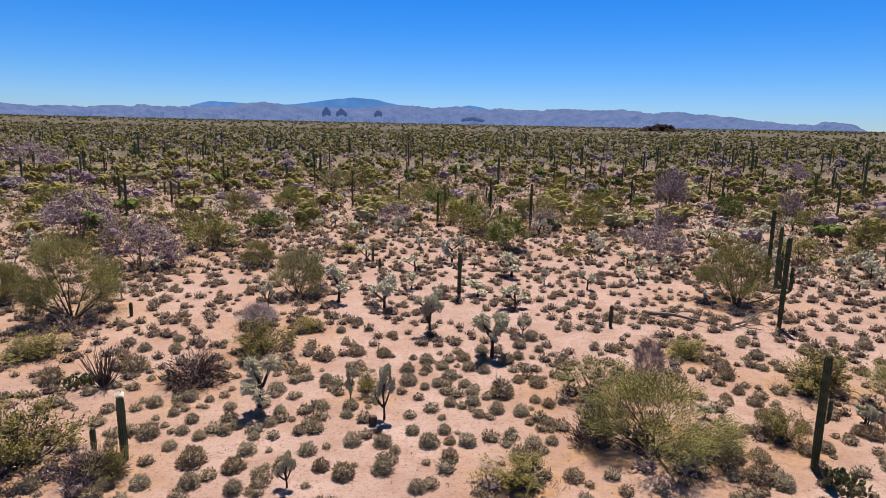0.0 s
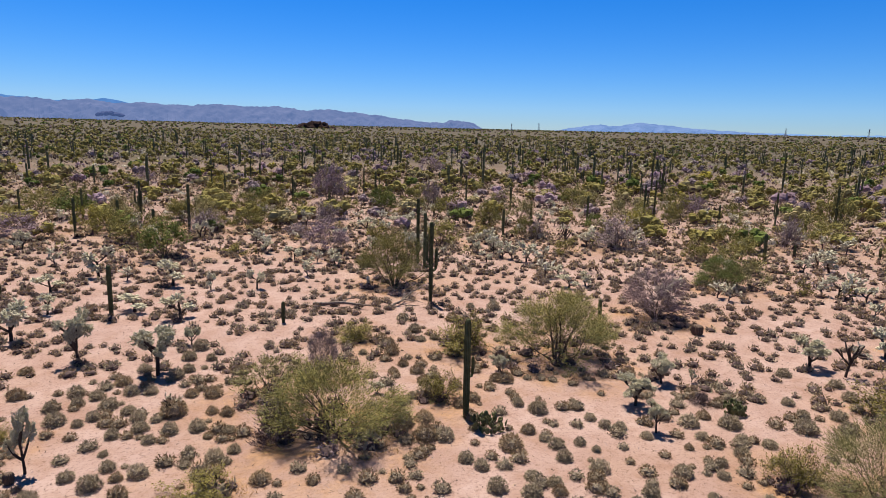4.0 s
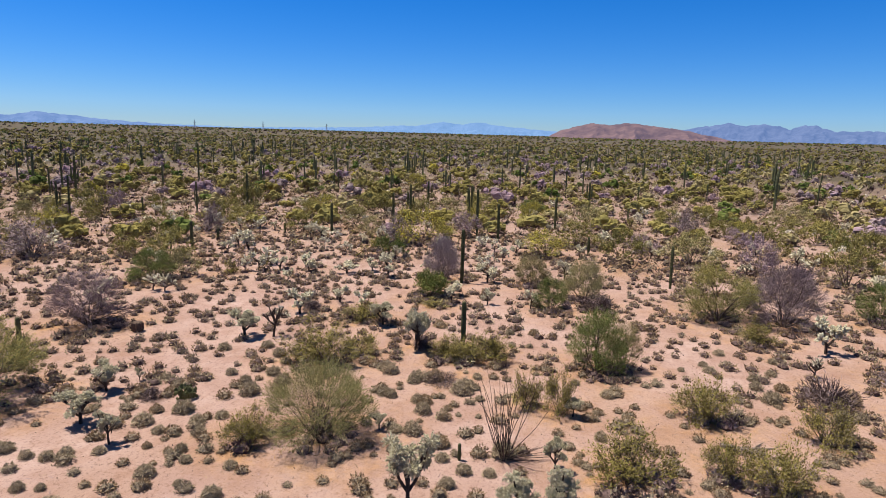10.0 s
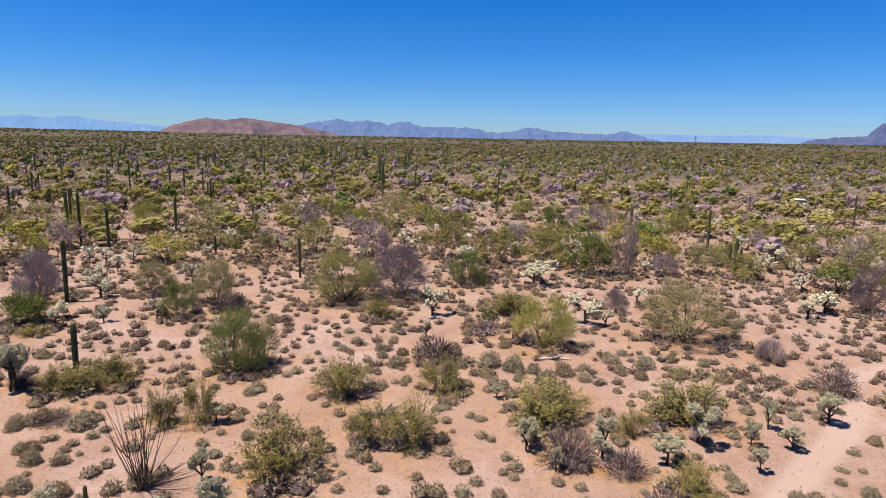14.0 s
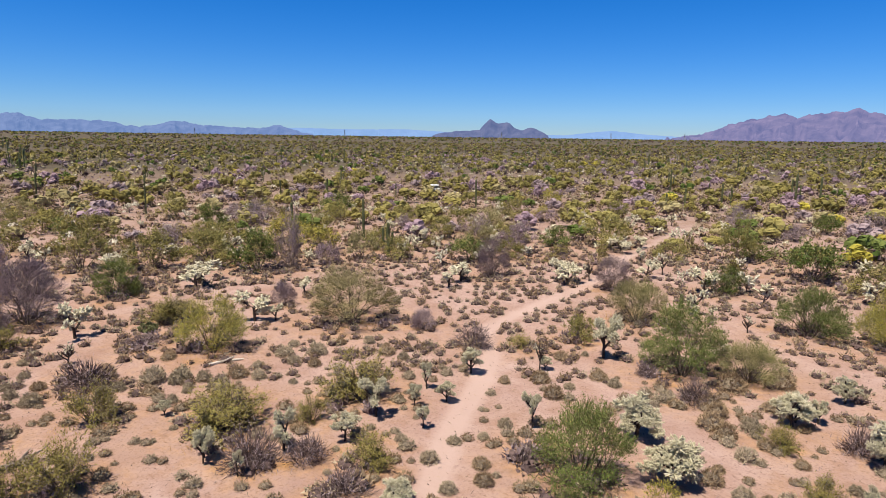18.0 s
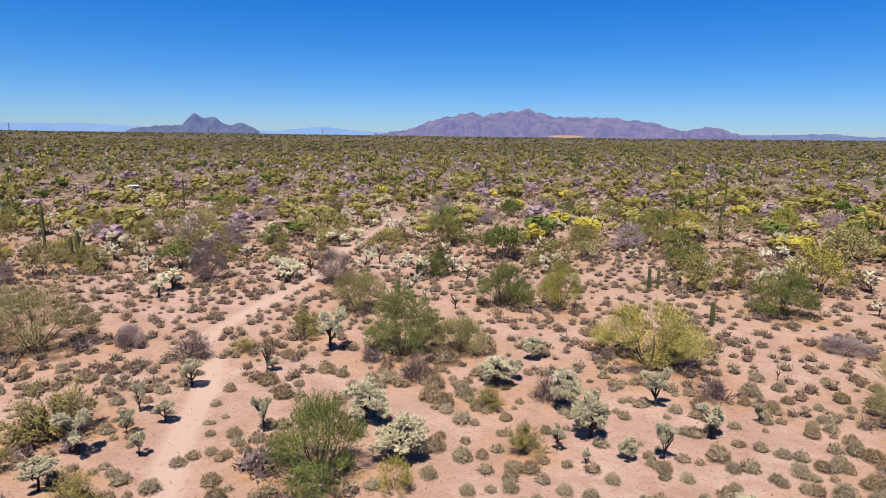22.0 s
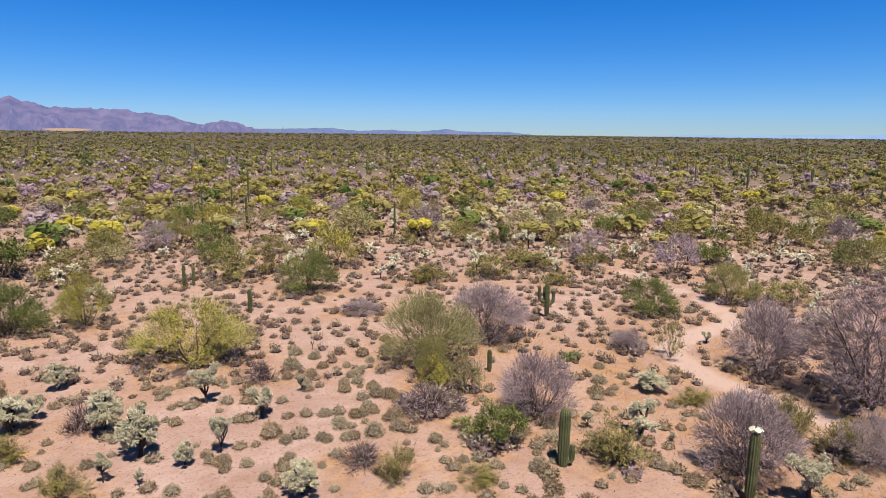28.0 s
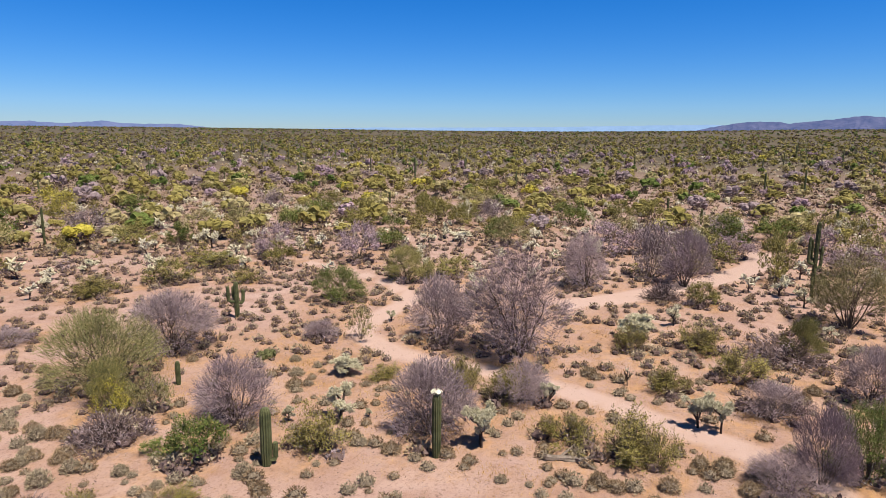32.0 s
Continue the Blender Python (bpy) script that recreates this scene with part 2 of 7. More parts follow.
def woody(seed, h, spread, stems, kids, sprays, leaves, leaf_l, leaf_w, r0=0.05, bend=0.22, twig_l=0.17, twig_w=0.008, loose=0.14, droop=0.0, splay=0.68,
          wood="bark", twig="green_bark", leaf="palo_leaf", leaf2=None, sides=5, some=0.6, clumps=0, clump_r=0.26, core=0.0):
    """Trunk and crown meshes of a desert tree or shrub: limbs that fan from the root, then fine outward twigs with small leaves."""
    rng = random.Random(seed)
    tr, cr = Geo(), Geo()
    turn = rng.uniform(0, 6.28)
    hubs = []
    tr.v.append((0, 0, -.12))
    for s in range(stems):
        a = turn + 2 * math.pi * (s + rng.uniform(-.4, .4)) / stems
        t = (s * .618 + rng.uniform(0, .25)) % 1.0 * .9 + .1
        way = Vector((math.cos(a) * t * spread, math.sin(a) * t * spread, h * (1.0 - splay * t)))
        ln = way.length * rng.uniform(.74, .95)
        pts = wander(rng, Vector((math.cos(a) * r0 * 1.4, math.sin(a) * r0 * 1.4, -.05)), way, ln, 5, bend, 0.05)
        stem = tr.tube(pts, [r0, r0 * .8, r0 * .62, r0 * .45, r0 * .28, r0 * .1], sides, 0, True, 0)
        hubs += [(p, 1.0) for p in pts[3:]]
        for k in range(kids):
            f = .9 + (k + rng.random()) * 3.9 / kids
            i = min(int(f), 4)
            st = pts[i].lerp(pts[i + 1], f - i if f < 5 else 1)
            kid = wander(rng, st, (pts[i + 1] - pts[i]).normalized() * .6 + rvec(rng) * .85, ln * rng.uniform(.26, .44), 3, bend, .04 - droop)
            tr.tube(kid, [r0 * .3, r0 * .22, r0 * .14, r0 * .05], 4 if sides > 4 else 3, 0, False, stem + i * sides)
            hubs += [(p, 1.0) for p in kid[1:]]
    mid = Vector((0, 0, h * .18))
    weights = [max(.08, .5 + 1.2 * noise.noise(p * (2.6 / h) + Vector((seed * 1.7, 0, 0)))) for p, _ in hubs]
    places = rng.choices(hubs, weights, k=sprays)
    if clumps:
        # leafy clumps at the limb ends, with gaps between them
        heads = []
        for k in range(clumps):
            u, a = (k + .5) / clumps, turn + 2.4 * k + rng.uniform(-.3, .3)
            q = math.sqrt(1 - u * u) * rng.uniform(.5, .95)
            aim = Vector((math.cos(a) * q * spread, math.sin(a) * q * spread, h * (.24 + .62 * u) * rng.uniform(.85, 1.12)))
            root = min((p for p, _ in hubs), key=lambda p: (p - aim).length)
            heads.append((root.lerp(aim, .55), rng.uniform(.45, 1.35)))
            if core:
                clod(cr, heads[-1][0], spread * clump_r * heads[-1][1] * core, spread * clump_r * heads[-1][1] * core * .7, rng, 1)
        places = rng.choices(heads, [r * r for _, r in heads], k=sprays * 4 // 5) + places[:sprays // 5]
    for p, size in places:
        if clumps:
            off = rvec(rng) * spread * clump_r * size * rng.random() ** .4
            p = p + Vector((off.x, off.y, off.z * .65))
        else:
            p = p + rvec(rng) * spread * loose * rng.random() ** .5
        out = (p - mid).normalized()
        way = out * .9 + rvec(rng) * .6 + Vector((0, 0, .16 - droop))
        ln = h * twig_l * rng.uniform(.5, 1.25)
        p.z = max(p.z, .04 * h)
        tw = wander(rng, p, way, ln, 2, .2, .05 - droop)
        if (tw[2].x ** 2 + tw[2].y ** 2) / spread ** 2 + (tw[2].z / h) ** 2 > 1.25 or tw[2].z < 0:
            continue
        cr.twig(tw, twig_w, 0)
        for _ in range(leaves):
            f = rng.uniform(.15, 1.98)
            b = int(f)
            c = tw[b].lerp(tw[b + 1], f - b) + rvec(rng) * leaf_l * rng.uniform(.2, 1.1)
            cr.leaf(c, (tw[b + 1] - tw[b]).normalized() * .6 + rvec(rng), out * .6 + Vector((0, 0, .7)) + rvec(rng) * .6, leaf_l * rng.uniform(.6, 1.3), leaf_w * rng.uniform(.7, 1.3), 1 if (leaf2 is None or rng.random() < some) else 2)
    out = tr.mesh("trunk", [wood]), cr.mesh("crown", [twig, leaf] + ([leaf2] if leaf2 else []))
    zs, rs = sorted(v[2] for v in cr.v), sorted(math.hypot(v[0], v[1]) for v in cr.v)
    out[1]["top"], out[1]["half"] = zs[int(len(zs) * .97)], rs[int(len(rs) * .93)]
    return out


def dome(g, r, h, seed, mi=0, sides=9):
    """The dense twiggy heart of a low bush."""
    rng = random.Random(seed)
    base = len(g.v)
    for z, k in ((-.03, .86), (.35, .98), (.72, .66)):
        for i in range(sides):
            a = 6.283 * (i + rng.uniform(-.2, .2)) / sides
            q = r * k * rng.uniform(.82, 1.12)
            g.v.append((q * math.cos(a), q * math.sin(a), h * z * rng.uniform(.9, 1.1)))
    g.v.append((0, 0, h * .96))
    for j in range(2):
        for i in range(sides):
            a, b = base + j * sides + i, base + j * sides + (i + 1) % sides
            g.face((a, b, b + sides), mi)
            g.face((a, b + sides, a + sides), mi)
    for i in range(sides):
        g.face((base + 2 * sides + i, base + 2 * sides + (i + 1) % sides, base + 3 * sides), mi)


def mound(seed, h, r, leaves, leaf_l, leaf_w, leaf="grey_leaf", twig="dark_twig", sides=9):
    """A low round bush: a twiggy heart under fine leaves that stand outwards, a few sprigs past the rest."""
    rng = random.Random(seed)
    g = Geo()
    dome(g, r * .8, h * .76, seed, 0, sides)
    for _ in range(leaves):
        d = rvec(rng)
        d.z = abs(d.z)
        lump = 1 + .28 * noise.noise(d * 2.3 + Vector((seed * 3.3, 0, 0)))
        c = Vector((d.x * r, d.y * r, d.z * h)) * lump * rng.uniform(.72, .96) ** .8
        c.z = max(c.z, .012)
        way = d * .8 + rvec(rng) * .75 + Vector((0, 0, .25))
        g.leaf(c, way, d * .5 + Vector((0, 0, .5)) + rvec(rng) * .7, leaf_l * rng.uniform(.5, 1.5), leaf_w * rng.uniform(.6, 1.4), 1)
    return g.mesh("bush", [twig, leaf])


def column(h, r, ribs=12, rings=10, seed=0, tip=0.16):
    """A ribbed cactus column with a rounded tip, the foot at the origin."""
    rng = random.Random(seed)
    g = Geo()
    n = ribs * 2
    zs = [(-0.08, .80), (0.0, .82), (h * .12, .9)]
    zs += [(h * (0.12 + (0.88 - 0.12) * i / rings), 1.0 + rng.uniform(-.03, .03)) for i in range(1, rings)]
    top = min(h * .3, r * 2.2)
    zs = [z for z in zs if z[0] < h - top]
    zs += [(h - top, 1.0), (h - top * .55, .95), (h - top * .25, .80), (h - top * .08, .55), (h, .18)]
    lean = (rng.uniform(-.012, .012), rng.uniform(-.012, .012))
    for z, k in zs:
        for i in range(n):
            a = 2 * math.pi * i / n
            q = r * k * (1.0 if i % 2 == 0 else 0.83)
            g.v.append((q * math.cos(a) + lean[0] * z, q * math.sin(a) + lean[1] * z, z))
    for j in range(len(zs) - 1):
        for i in range(n):
            a, b = j * n + i, j * n + (i + 1) % n
            g.face((a, b, b + n, a + n))
    g.face(tuple((len(zs) - 1) * n + i for i in range(n)))
    return g


def bent_column(pts, r, ribs=10):
    g = Geo()
    n = ribs * 2
    pts = [Vector(p) for p in pts]
    u = None
    for i, p in enumerate(pts):
        d = (pts[min(i + 1, len(pts) - 1)] - pts[max(i - 1, 0)]).normalized()
        u = d.orthogonal().normalized() if u is None else (u - d * u.dot(d)).normalized()
        w = d.cross(u)
        left = len(pts) - 1 - i
        k = (0.25, .7, .93)[left] if left < 3 else 1.0
        if i == 0:
            k = .7
        for s in range(n):
            a = 2 * math.pi * s / n
            q = r * k * (1.0 if s % 2 == 0 else .83)
            g.v.append(tuple(p + (u * math.cos(a) + w * math.sin(a)) * q))
    for j in range(len(pts) - 1):
        for i in range(n):
            a, b = j * n + i, j * n + (i + 1) % n
            g.face((a, b, b + n, a + n))
    g.face(tuple((len(pts) - 1) * n + i for i in range(n)))
    return g


def part(name, me, parent, label=""):
    ob = new(name, me)
    ob.parent = parent
    if label:
        ob["label"] = label
    return ob


def thing(name, x, y, turn=0.0, s=1.0, label="", category="", group="", z=0.0, sz=None):
    ob = new(name)
    ob.empty_display_size = 0.2
    ob.location, ob.rotation_euler, ob.scale = (x, y, z), (0, 0, turn), (s, s, sz or s)
    return tagged(ob, label, category, group)


def land(x, y):
    """Height of the ground: nearly flat, with faint swells, and rising gently towards the mountains."""
    r = math.hypot(x, y)
    z = 0.05 * noise.noise(Vector((x * .09, y * .09, 3.1))) + 0.02 * noise.noise(Vector((x * .5, y * .5, 7.7)))
    if r > 100:
        q = min(1.0, (r - 100) / 1400)
        az = math.degrees(math.atan2(-x, y))
        az = az - 360 if az > 60 else az
        z += r * .0077 * q * q * (3 - 2 * q) * (.74 + .31 / (1 + math.exp((-az - 90) / 12)) - .3 * math.exp(-((az + 244) / 18) ** 2) + .5 * math.exp(-((az + 275) / 14) ** 2))
    return z


# ---- ground: one sheet out to the horizon ----
# sandy tracks as lines on the plan, with a half width
TRACKS = (
    (0.42, ((10.0, -13.5), (11.3, -15.9), (12.4, -18.4), (13.3, -21.1), (14.8, -24.3), (17.3, -27.2), (17.7, -32.0), (17.3, -39.2), (18.0, -47.1), (19.3, -52.0), (20.0, -63.4), (20.8, -79.3))),
    (0.6, ((-23.0, -12.3), (-22.9, -10.4), (-22.9, -8.5), (-22.5, -6.1), (-21.8, -3.9), (-21.5, -2.1), (-20.9, -0.4), (-20.2, 0.7))),
    (0.6, ((-35.5, -37.1), (-35.3, -31.0), (-33.7, -25.1), (-31.0, -21.2), (-27.6, -21.0), (-24.0, -20.0), (-22.7, -16.6), (-22.6, -14.1), (-23.0, -12.3))),
    (1.0, ((-34.9, -13.0), (-38.3, -10.6), (-43.0, -8.2), (-48.5, -5.8), (-54.1, -4.4), (-59.4, -4.8))),
)


def track_gap(x, y):
    """Distance to the edge of the nearest sandy track; below zero on it."""
    best = 99.0
    for w, line in TRACKS:
        for (ax, ay), (bx, by) in zip(line, line[1:]):
            dx, dy = bx - ax, by - ay
            t = max(0, min(1, ((x - ax) * dx + (y - ay) * dy) / (dx * dx + dy * dy)))
            best = min(best, math.hypot(x - ax - t * dx, y - ay - t * dy) - w)
    return best


def ground_sheet():
    rings = [0.0] + [1.0 * i for i in range(1, 30)] + [30 * 1.05 ** i for i in range(0, 66)] + [800, 1000, 1300, 1700, 2200, 2900, 3800, 4950]
    seg = 288
    v, f, tr = [(0, 0, land(0, 0))], [], [1.0]
    for r in rings[1:]:
        for k in range(seg):
            a = 2 * math.pi * k / seg
            x, y = r * math.sin(a), r * math.cos(a)
            v.append((x, y, land(x, y)))
            tr.append(track_gap(x, y) if r < 130 else 9.0)
    for k in range(seg):
        f.append((0, 1 + (k + 1) % seg, 1 + k))
    for j in range(len(rings) - 2):
        for k in range(seg):
            a, b = 1 + j * seg + k, 1 + j * seg + (k + 1) % seg
            f.append((a, b, b + seg, a + seg))
    me = bpy.data.meshes.new("ground")
    me.from_pydata(v, [], f)
    me.polygons.foreach_set("use_smooth", [True] * len(f))
    at = me.attributes.new("track", "FLOAT", "POINT")
    at.data.foreach_set("value", tr)
    return me


def ground_mat():
    m = bpy.data.materials.new("desert_soil")
    m.use_nodes = True
    nt = m.node_tree
    n, l = nt.nodes, nt.links
    p = n["Principled BSDF"]
    p.inputs["Roughness"].default_value = 0.95
    p.inputs["Specular IOR Level"].default_value = 0.1
    geo = n.new("ShaderNodeNewGeometry")

    def nz(scale, detail=4.0, rough=0.6):
        q = n.new("ShaderNodeTexNoise")
        q.inputs["Scale"].default_value, q.inputs["Detail"].default_value, q.inputs["Roughness"].default_value = scale, detail, rough
        l.new(geo.outputs["Position"], q.inputs["Vector"])
        return q.outputs["Fac"]

    def ramp(src, lo, hi):
        q = n.new("ShaderNodeMapRange")
        q.inputs["From Min"].default_value, q.inputs["From Max"].default_value = lo, hi
        l.new(src, q.inputs["Value"])
        return q.outputs["Result"]

    def mix(fac, a, b):
        q = n.new("ShaderNodeMix")
        q.data_type = "RGBA"
        l.new(fac, q.inputs[0])
        for s, c in ((6, a), (7, b)):
            if isinstance(c, tuple):
                q.inputs[s].default_value = (*c, 1)
            else:
                l.new(c, q.inputs[s])
        return q.outputs[2]

    def mul(a, b):
        q = n.new("ShaderNodeMath")
        q.operation = "MULTIPLY"
        l.new(a, q.inputs[0])
        if isinstance(b, float):
            q.inputs[1].default_value = b
        else:
            l.new(b, q.inputs[1])
        return q.outputs[0]

    base = mix(ramp(nz(0.35), .35, .68), (0.288, 0.191, 0.163), (0.375, 0.274, 0.247))
    base = mix(mul(ramp(nz(0.13, 6), .52, .68), 0.5), base, (0.280, 0.178, 0.122))
    base = mix(mul(ramp(nz(0.9, 6, .7), .47, .66), 0.62), base, (0.236, 0.138, 0.100))
    base = mix(mul(ramp(nz(4.5, 5, .75), .54, .68), 0.6), base, (0.164, 0.095, 0.073))
    base = mix(mul(ramp(nz(9.0, 5, .75), .52, .70), 0.7), base, (0.140, 0.082, 0.065))
    base = mix(mul(ramp(nz(28.0, 3, .8), .56, .72), 0.5), base, (0.414, 0.320, 0.283))
    lit = n.new("ShaderNodeAttribute")
    lit.attribute_name = "litter"
    straw = mix(ramp(nz(2.2, 6, .75), .40, .66), (0.354, 0.200, 0.085), (0.154, 0.089, 0.054))
    base = mix(mul(lit.outputs["Fac"], ramp(nz(0.7, 5, .65), .36, .66)), base, straw)
    att = n.new("ShaderNodeAttribute")
    att.attribute_name = "track"
    base = mix(mul(ramp(att.outputs["Fac"], .3, -.1), 0.85), base, (0.380, 0.280, 0.248))
    # far off the scrub closes over the soil
    dist = n.new("ShaderNodeVectorMath")
    dist.operation = "LENGTH"
    l.new(geo.outputs["Position"], dist.inputs[0])
    cover = mix(ramp(nz(0.05, 6, .7), .38, .62), (0.036, 0.038, 0.02), (0.085, 0.07, 0.05))
    base = mix(mul(ramp(dist.outputs["Value"], 36.0, 230.0), 0.93), base, cover)
    l.new(base, p.inputs["Base Color"])
    bp = n.new("ShaderNodeBump")
    bp.inputs["Strength"].default_value, bp.inputs["Distance"].default_value = 0.8, 0.05
    l.new(nz(14.0, 6, .75), bp.inputs["Height"])
    l.new(bp.outputs[0], p.inputs["Normal"])
    return m


gme = ground_sheet()
gme.materials.append(ground_mat())
ground = tagged(new("ground", gme), "pinkish sandy desert soil with gravel and dry litter", "ground", kind="structure")


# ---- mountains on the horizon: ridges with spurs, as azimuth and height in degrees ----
def ridge(name, dist, deep, line, a, b, rough_m, label, seed, haze_glow=(.05, .09, .22)):
    az = [(q[0] + 360) % 360 if q[0] < -300 else q[0] for q in line]
    el = [q[1] for q in line]
    order = sorted(range(len(az)), key=lambda i: -az[i])
    az, el = [az[i] for i in order], [el[i] for i in order]
    n = max(24, int(abs(az[-1] - az[0]) / 0.1))
    rows = 24
    v, f = [], []
    for j in range(rows + 2):
        t = min(1, j / rows)
        for i in range(n + 1):
            z0 = az[0] + (az[-1] - az[0]) * i / n
            e = float(np.interp(-z0, [-q for q in az], el))
            d = dist - deep * (1 - t) + (deep * .5 if j > rows else 0)
            A = radians(z0)
            top = 10 + dist * math.tan(radians(e))
            edge = min(1, i / 3, (n - i) / 3)
            px, py = -math.sin(A) * d, math.cos(A) * d
            wig = noise.fractal(Vector((px * .0045 + seed, py * .0045, seed)), 0.9, 2.1, 5)
            fine = noise.fractal(Vector((px * .02 + seed, py * .02, 5 + seed)), 0.8, 2.1, 4)
            spur = 1 - 2.6 * abs(noise.noise(Vector((A * dist * .0075 + wig * .5, t * .9, seed)))) - 1.2 * abs(noise.noise(Vector((A * dist * .022, t * 2.2 + wig, seed + 4))))
            shape = t ** 1.35 if j < rows else 1.0
            z = -3 + (top + 3) * shape * edge + ((wig * 1.4 + spur * 2.2) * rough_m * math.sin(math.pi * min(1, t)) + fine * rough_m * 0.8 * (t ** .5)) * edge
            v.append((-math.sin(A) * d, math.cos(A) * d, z if 0 < j <= rows else -8))
    for j in range(rows + 1):
        for i in range(n):
            a0 = j * (n + 1) + i
            f.append((a0, a0 + 1, a0 + n + 2, a0 + n + 1))
    me = bpy.data.meshes.new(name)
    me.from_pydata(v, [], f)
    me.materials.append(rock_mat(name + "_rock", a, b, 0.012, haze_glow))
    return tagged(new(name, me), label, "mountain", kind="structure")


FAR_N = ((21.76, 1.36), (20.43, 1.72), (19.54, 1.84), (17.74, 1.76), (15.91, 1.63), (13.08, 1.75), (11.15, 2.05), (9.21, 2.34), (7.98, 2.47), (6.25, 2.37), (4.26, 1.98), (1.24, 1.7), (-1.52, 1.85), (-2.27, 2.01), (-3.28, 1.88), (-4.29, 1.61), (-6, 1.2))
RANGE_N = ((38, 1.1), (34.54, 1.22), (33.86, 1.16), (32.47, 1.01), (31.0, 1.14), (29.13, 1.08), (27.56, 1.3), (25.97, 1.18), (25.34, 1.38), (24.32, 1.28), (18.66, 1.45), (17.29, 1.73), (15.44, 1.88), (14.03, 1.68), (11.16, 1.57), (8.23, 1.54), (5.25, 1.81), (2.25, 1.87), (0.74, 1.71), (-1.27, 1.89), (-3.29, 1.64), (-4.79, 1.81), (-8.76, 1.68), (-10.71, 1.86), (-13.13, 1.75), (-15.73, 1.83), (-17.83, 1.57), (-20.07, 1.69), (-22.72, 1.44), (-24.43, 1.28), (-26.1, 1.07), (-28.53, 0.84), (-30.07, 0.78), (-30.61, 1.04), (-32.28, 0.94), (-33.41, 0.5), (-34.3, 0.1))
RANGE_NE = ((-34.9, 0.0), (-36.37, 0.28), (-38.85, 0.14), (-41.35, 0.6), (-43.86, 0.97), (-45.38, 0.81), (-46.89, 1.14), (-48.4, 1.08), (-50.93, 0.79), (-53.94, 0.6), (-57, 0.45), (-61, 0.3))
RANGE_E = ((-52, 0.2), (-56.91, 0.5), (-61.72, 0.41), (-68.94, 0.58), (-72.69, 0.72), (-75.5, 0.9), (-76.98, 0.9), (-79.46, 1.33), (-81.19, 1.14), (-82.65, 1.37), (-84.35, 1.11), (-88.62, 0.77), (-90.46, 0.67), (-93.57, 0.55), (-98, 0.3))
HILL = ((-88.15, -0.1), (-90.05, 0.87), (-91.49, 1.25), (-92.7, 1.52), (-94.15, 1.36), (-95.63, 1.6), (-97.36, 1.39), (-99.86, 1.1), (-102.39, 0.61), (-104.94, 0.0))
RANGE_SE = ((-95, 0.2), (-97.36, 0.5), (-100.36, 1.11), (-102.38, 1.51), (-103.64, 1.73), (-104.65, 1.45), (-106.17, 1.68), (-107.94, 1.27), (-108.94, 1.59), (-109.7, 1.55), (-110.97, 1.13), (-113.45, 1.17), (-115.43, 1.11), (-117.86, 0.7), (-119.14, 0.94), (-120.51, 1.28), (-121.87, 1.01), (-123.48, 0.91), (-127.28, 0.75), (-128.84, 1.11), (-130.4, 0.6), (-132, 0.2))
FAR_SE = ((-126, 0.6), (-130.4, 0.86), (-135.05, 0.79), (-139.9, 0.86), (-142.88, 0.71), (-147.92, 0.52), (-154.0, 0.5), (-157.98, 0.93), (-160.94, 0.62), (-164.78, 0.4))
BUTTE = ((-141.99, 0.23), (-142.57, 0.48), (-144.07, 0.74), (-145.39, 0.81), (-146.53, 0.94), (-146.88, 1.33), (-147.23, 1.63), (-147.48, 1.9), (-147.72, 1.68), (-148.17, 1.4), (-148.52, 1.55), (-148.9, 1.62), (-149.21, 1.46), (-149.51, 1.17), (-150.16, 0.93), (-150.76, 1.04), (-151.32, 1.12), (-151.77, 0.91), (-152.28, 0.66), (-152.88, 0.37))
RANGE_S = ((-162.25, 0.0), (-162.98, 0.3), (-165.19, 0.67), (-166.93, 1.33), (-168.17, 1.7), (-170.67, 2.22), (-171.28, 2.38), (-172.18, 1.95), (-173.69, 2.36), (-175.2, 2.43), (-176.01, 2.68), (-177.22, 2.35), (-178.74, 1.97), (-180.74, 1.99), (-183.23, 1.96), (-185.21, 1.67), (-187.16, 1.49), (-188.63, 0.92), (-189.59, 0.88), (-190.98, 1.18), (-192.15, 1.09), (-193.56, 0.53), (-195, 0.1))
LOW_S = ((-186.87, 0.1), (-189.5, 0.45), (-192.67, 0.55), (-195.0, 0.58), (-200.31, 0.69), (-202.29, 0.46), (-205.29, 0.59), (-207.82, 0.46), (-210.35, 0.68), (-212.38, 0.45), (-215.91, 0.48), (-217.91, 0.25), (-219.5, 0.0))
FAR_W = ((-226, 0.18), (-232, 0.33), (-240, 0.38), (-248, 0.48), (-253.92, 0.60), (-257.6, 0.67), (-261.11, 0.73), (-265, 0.48))
RANGE_W = ((-259.0, 0.0), (-261.11, 0.5), (-262.79, 0.83), (-264.84, 1.01), (-266.84, 0.83), (-268.74, 1.04), (-269.84, 1.17), (-271.61, 1.41), (-272.94, 1.27), (-276, 0.9), (-281, 0.2))
# bluish rock colours and the closing emission triple paint in the distance haze
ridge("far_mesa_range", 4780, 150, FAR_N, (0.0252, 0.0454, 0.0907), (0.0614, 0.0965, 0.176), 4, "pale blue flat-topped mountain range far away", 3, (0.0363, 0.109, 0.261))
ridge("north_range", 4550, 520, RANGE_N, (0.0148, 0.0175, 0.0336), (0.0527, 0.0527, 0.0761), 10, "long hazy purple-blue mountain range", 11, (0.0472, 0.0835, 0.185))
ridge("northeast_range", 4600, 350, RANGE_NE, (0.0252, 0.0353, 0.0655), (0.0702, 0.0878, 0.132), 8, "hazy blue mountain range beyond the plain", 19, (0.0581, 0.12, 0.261))
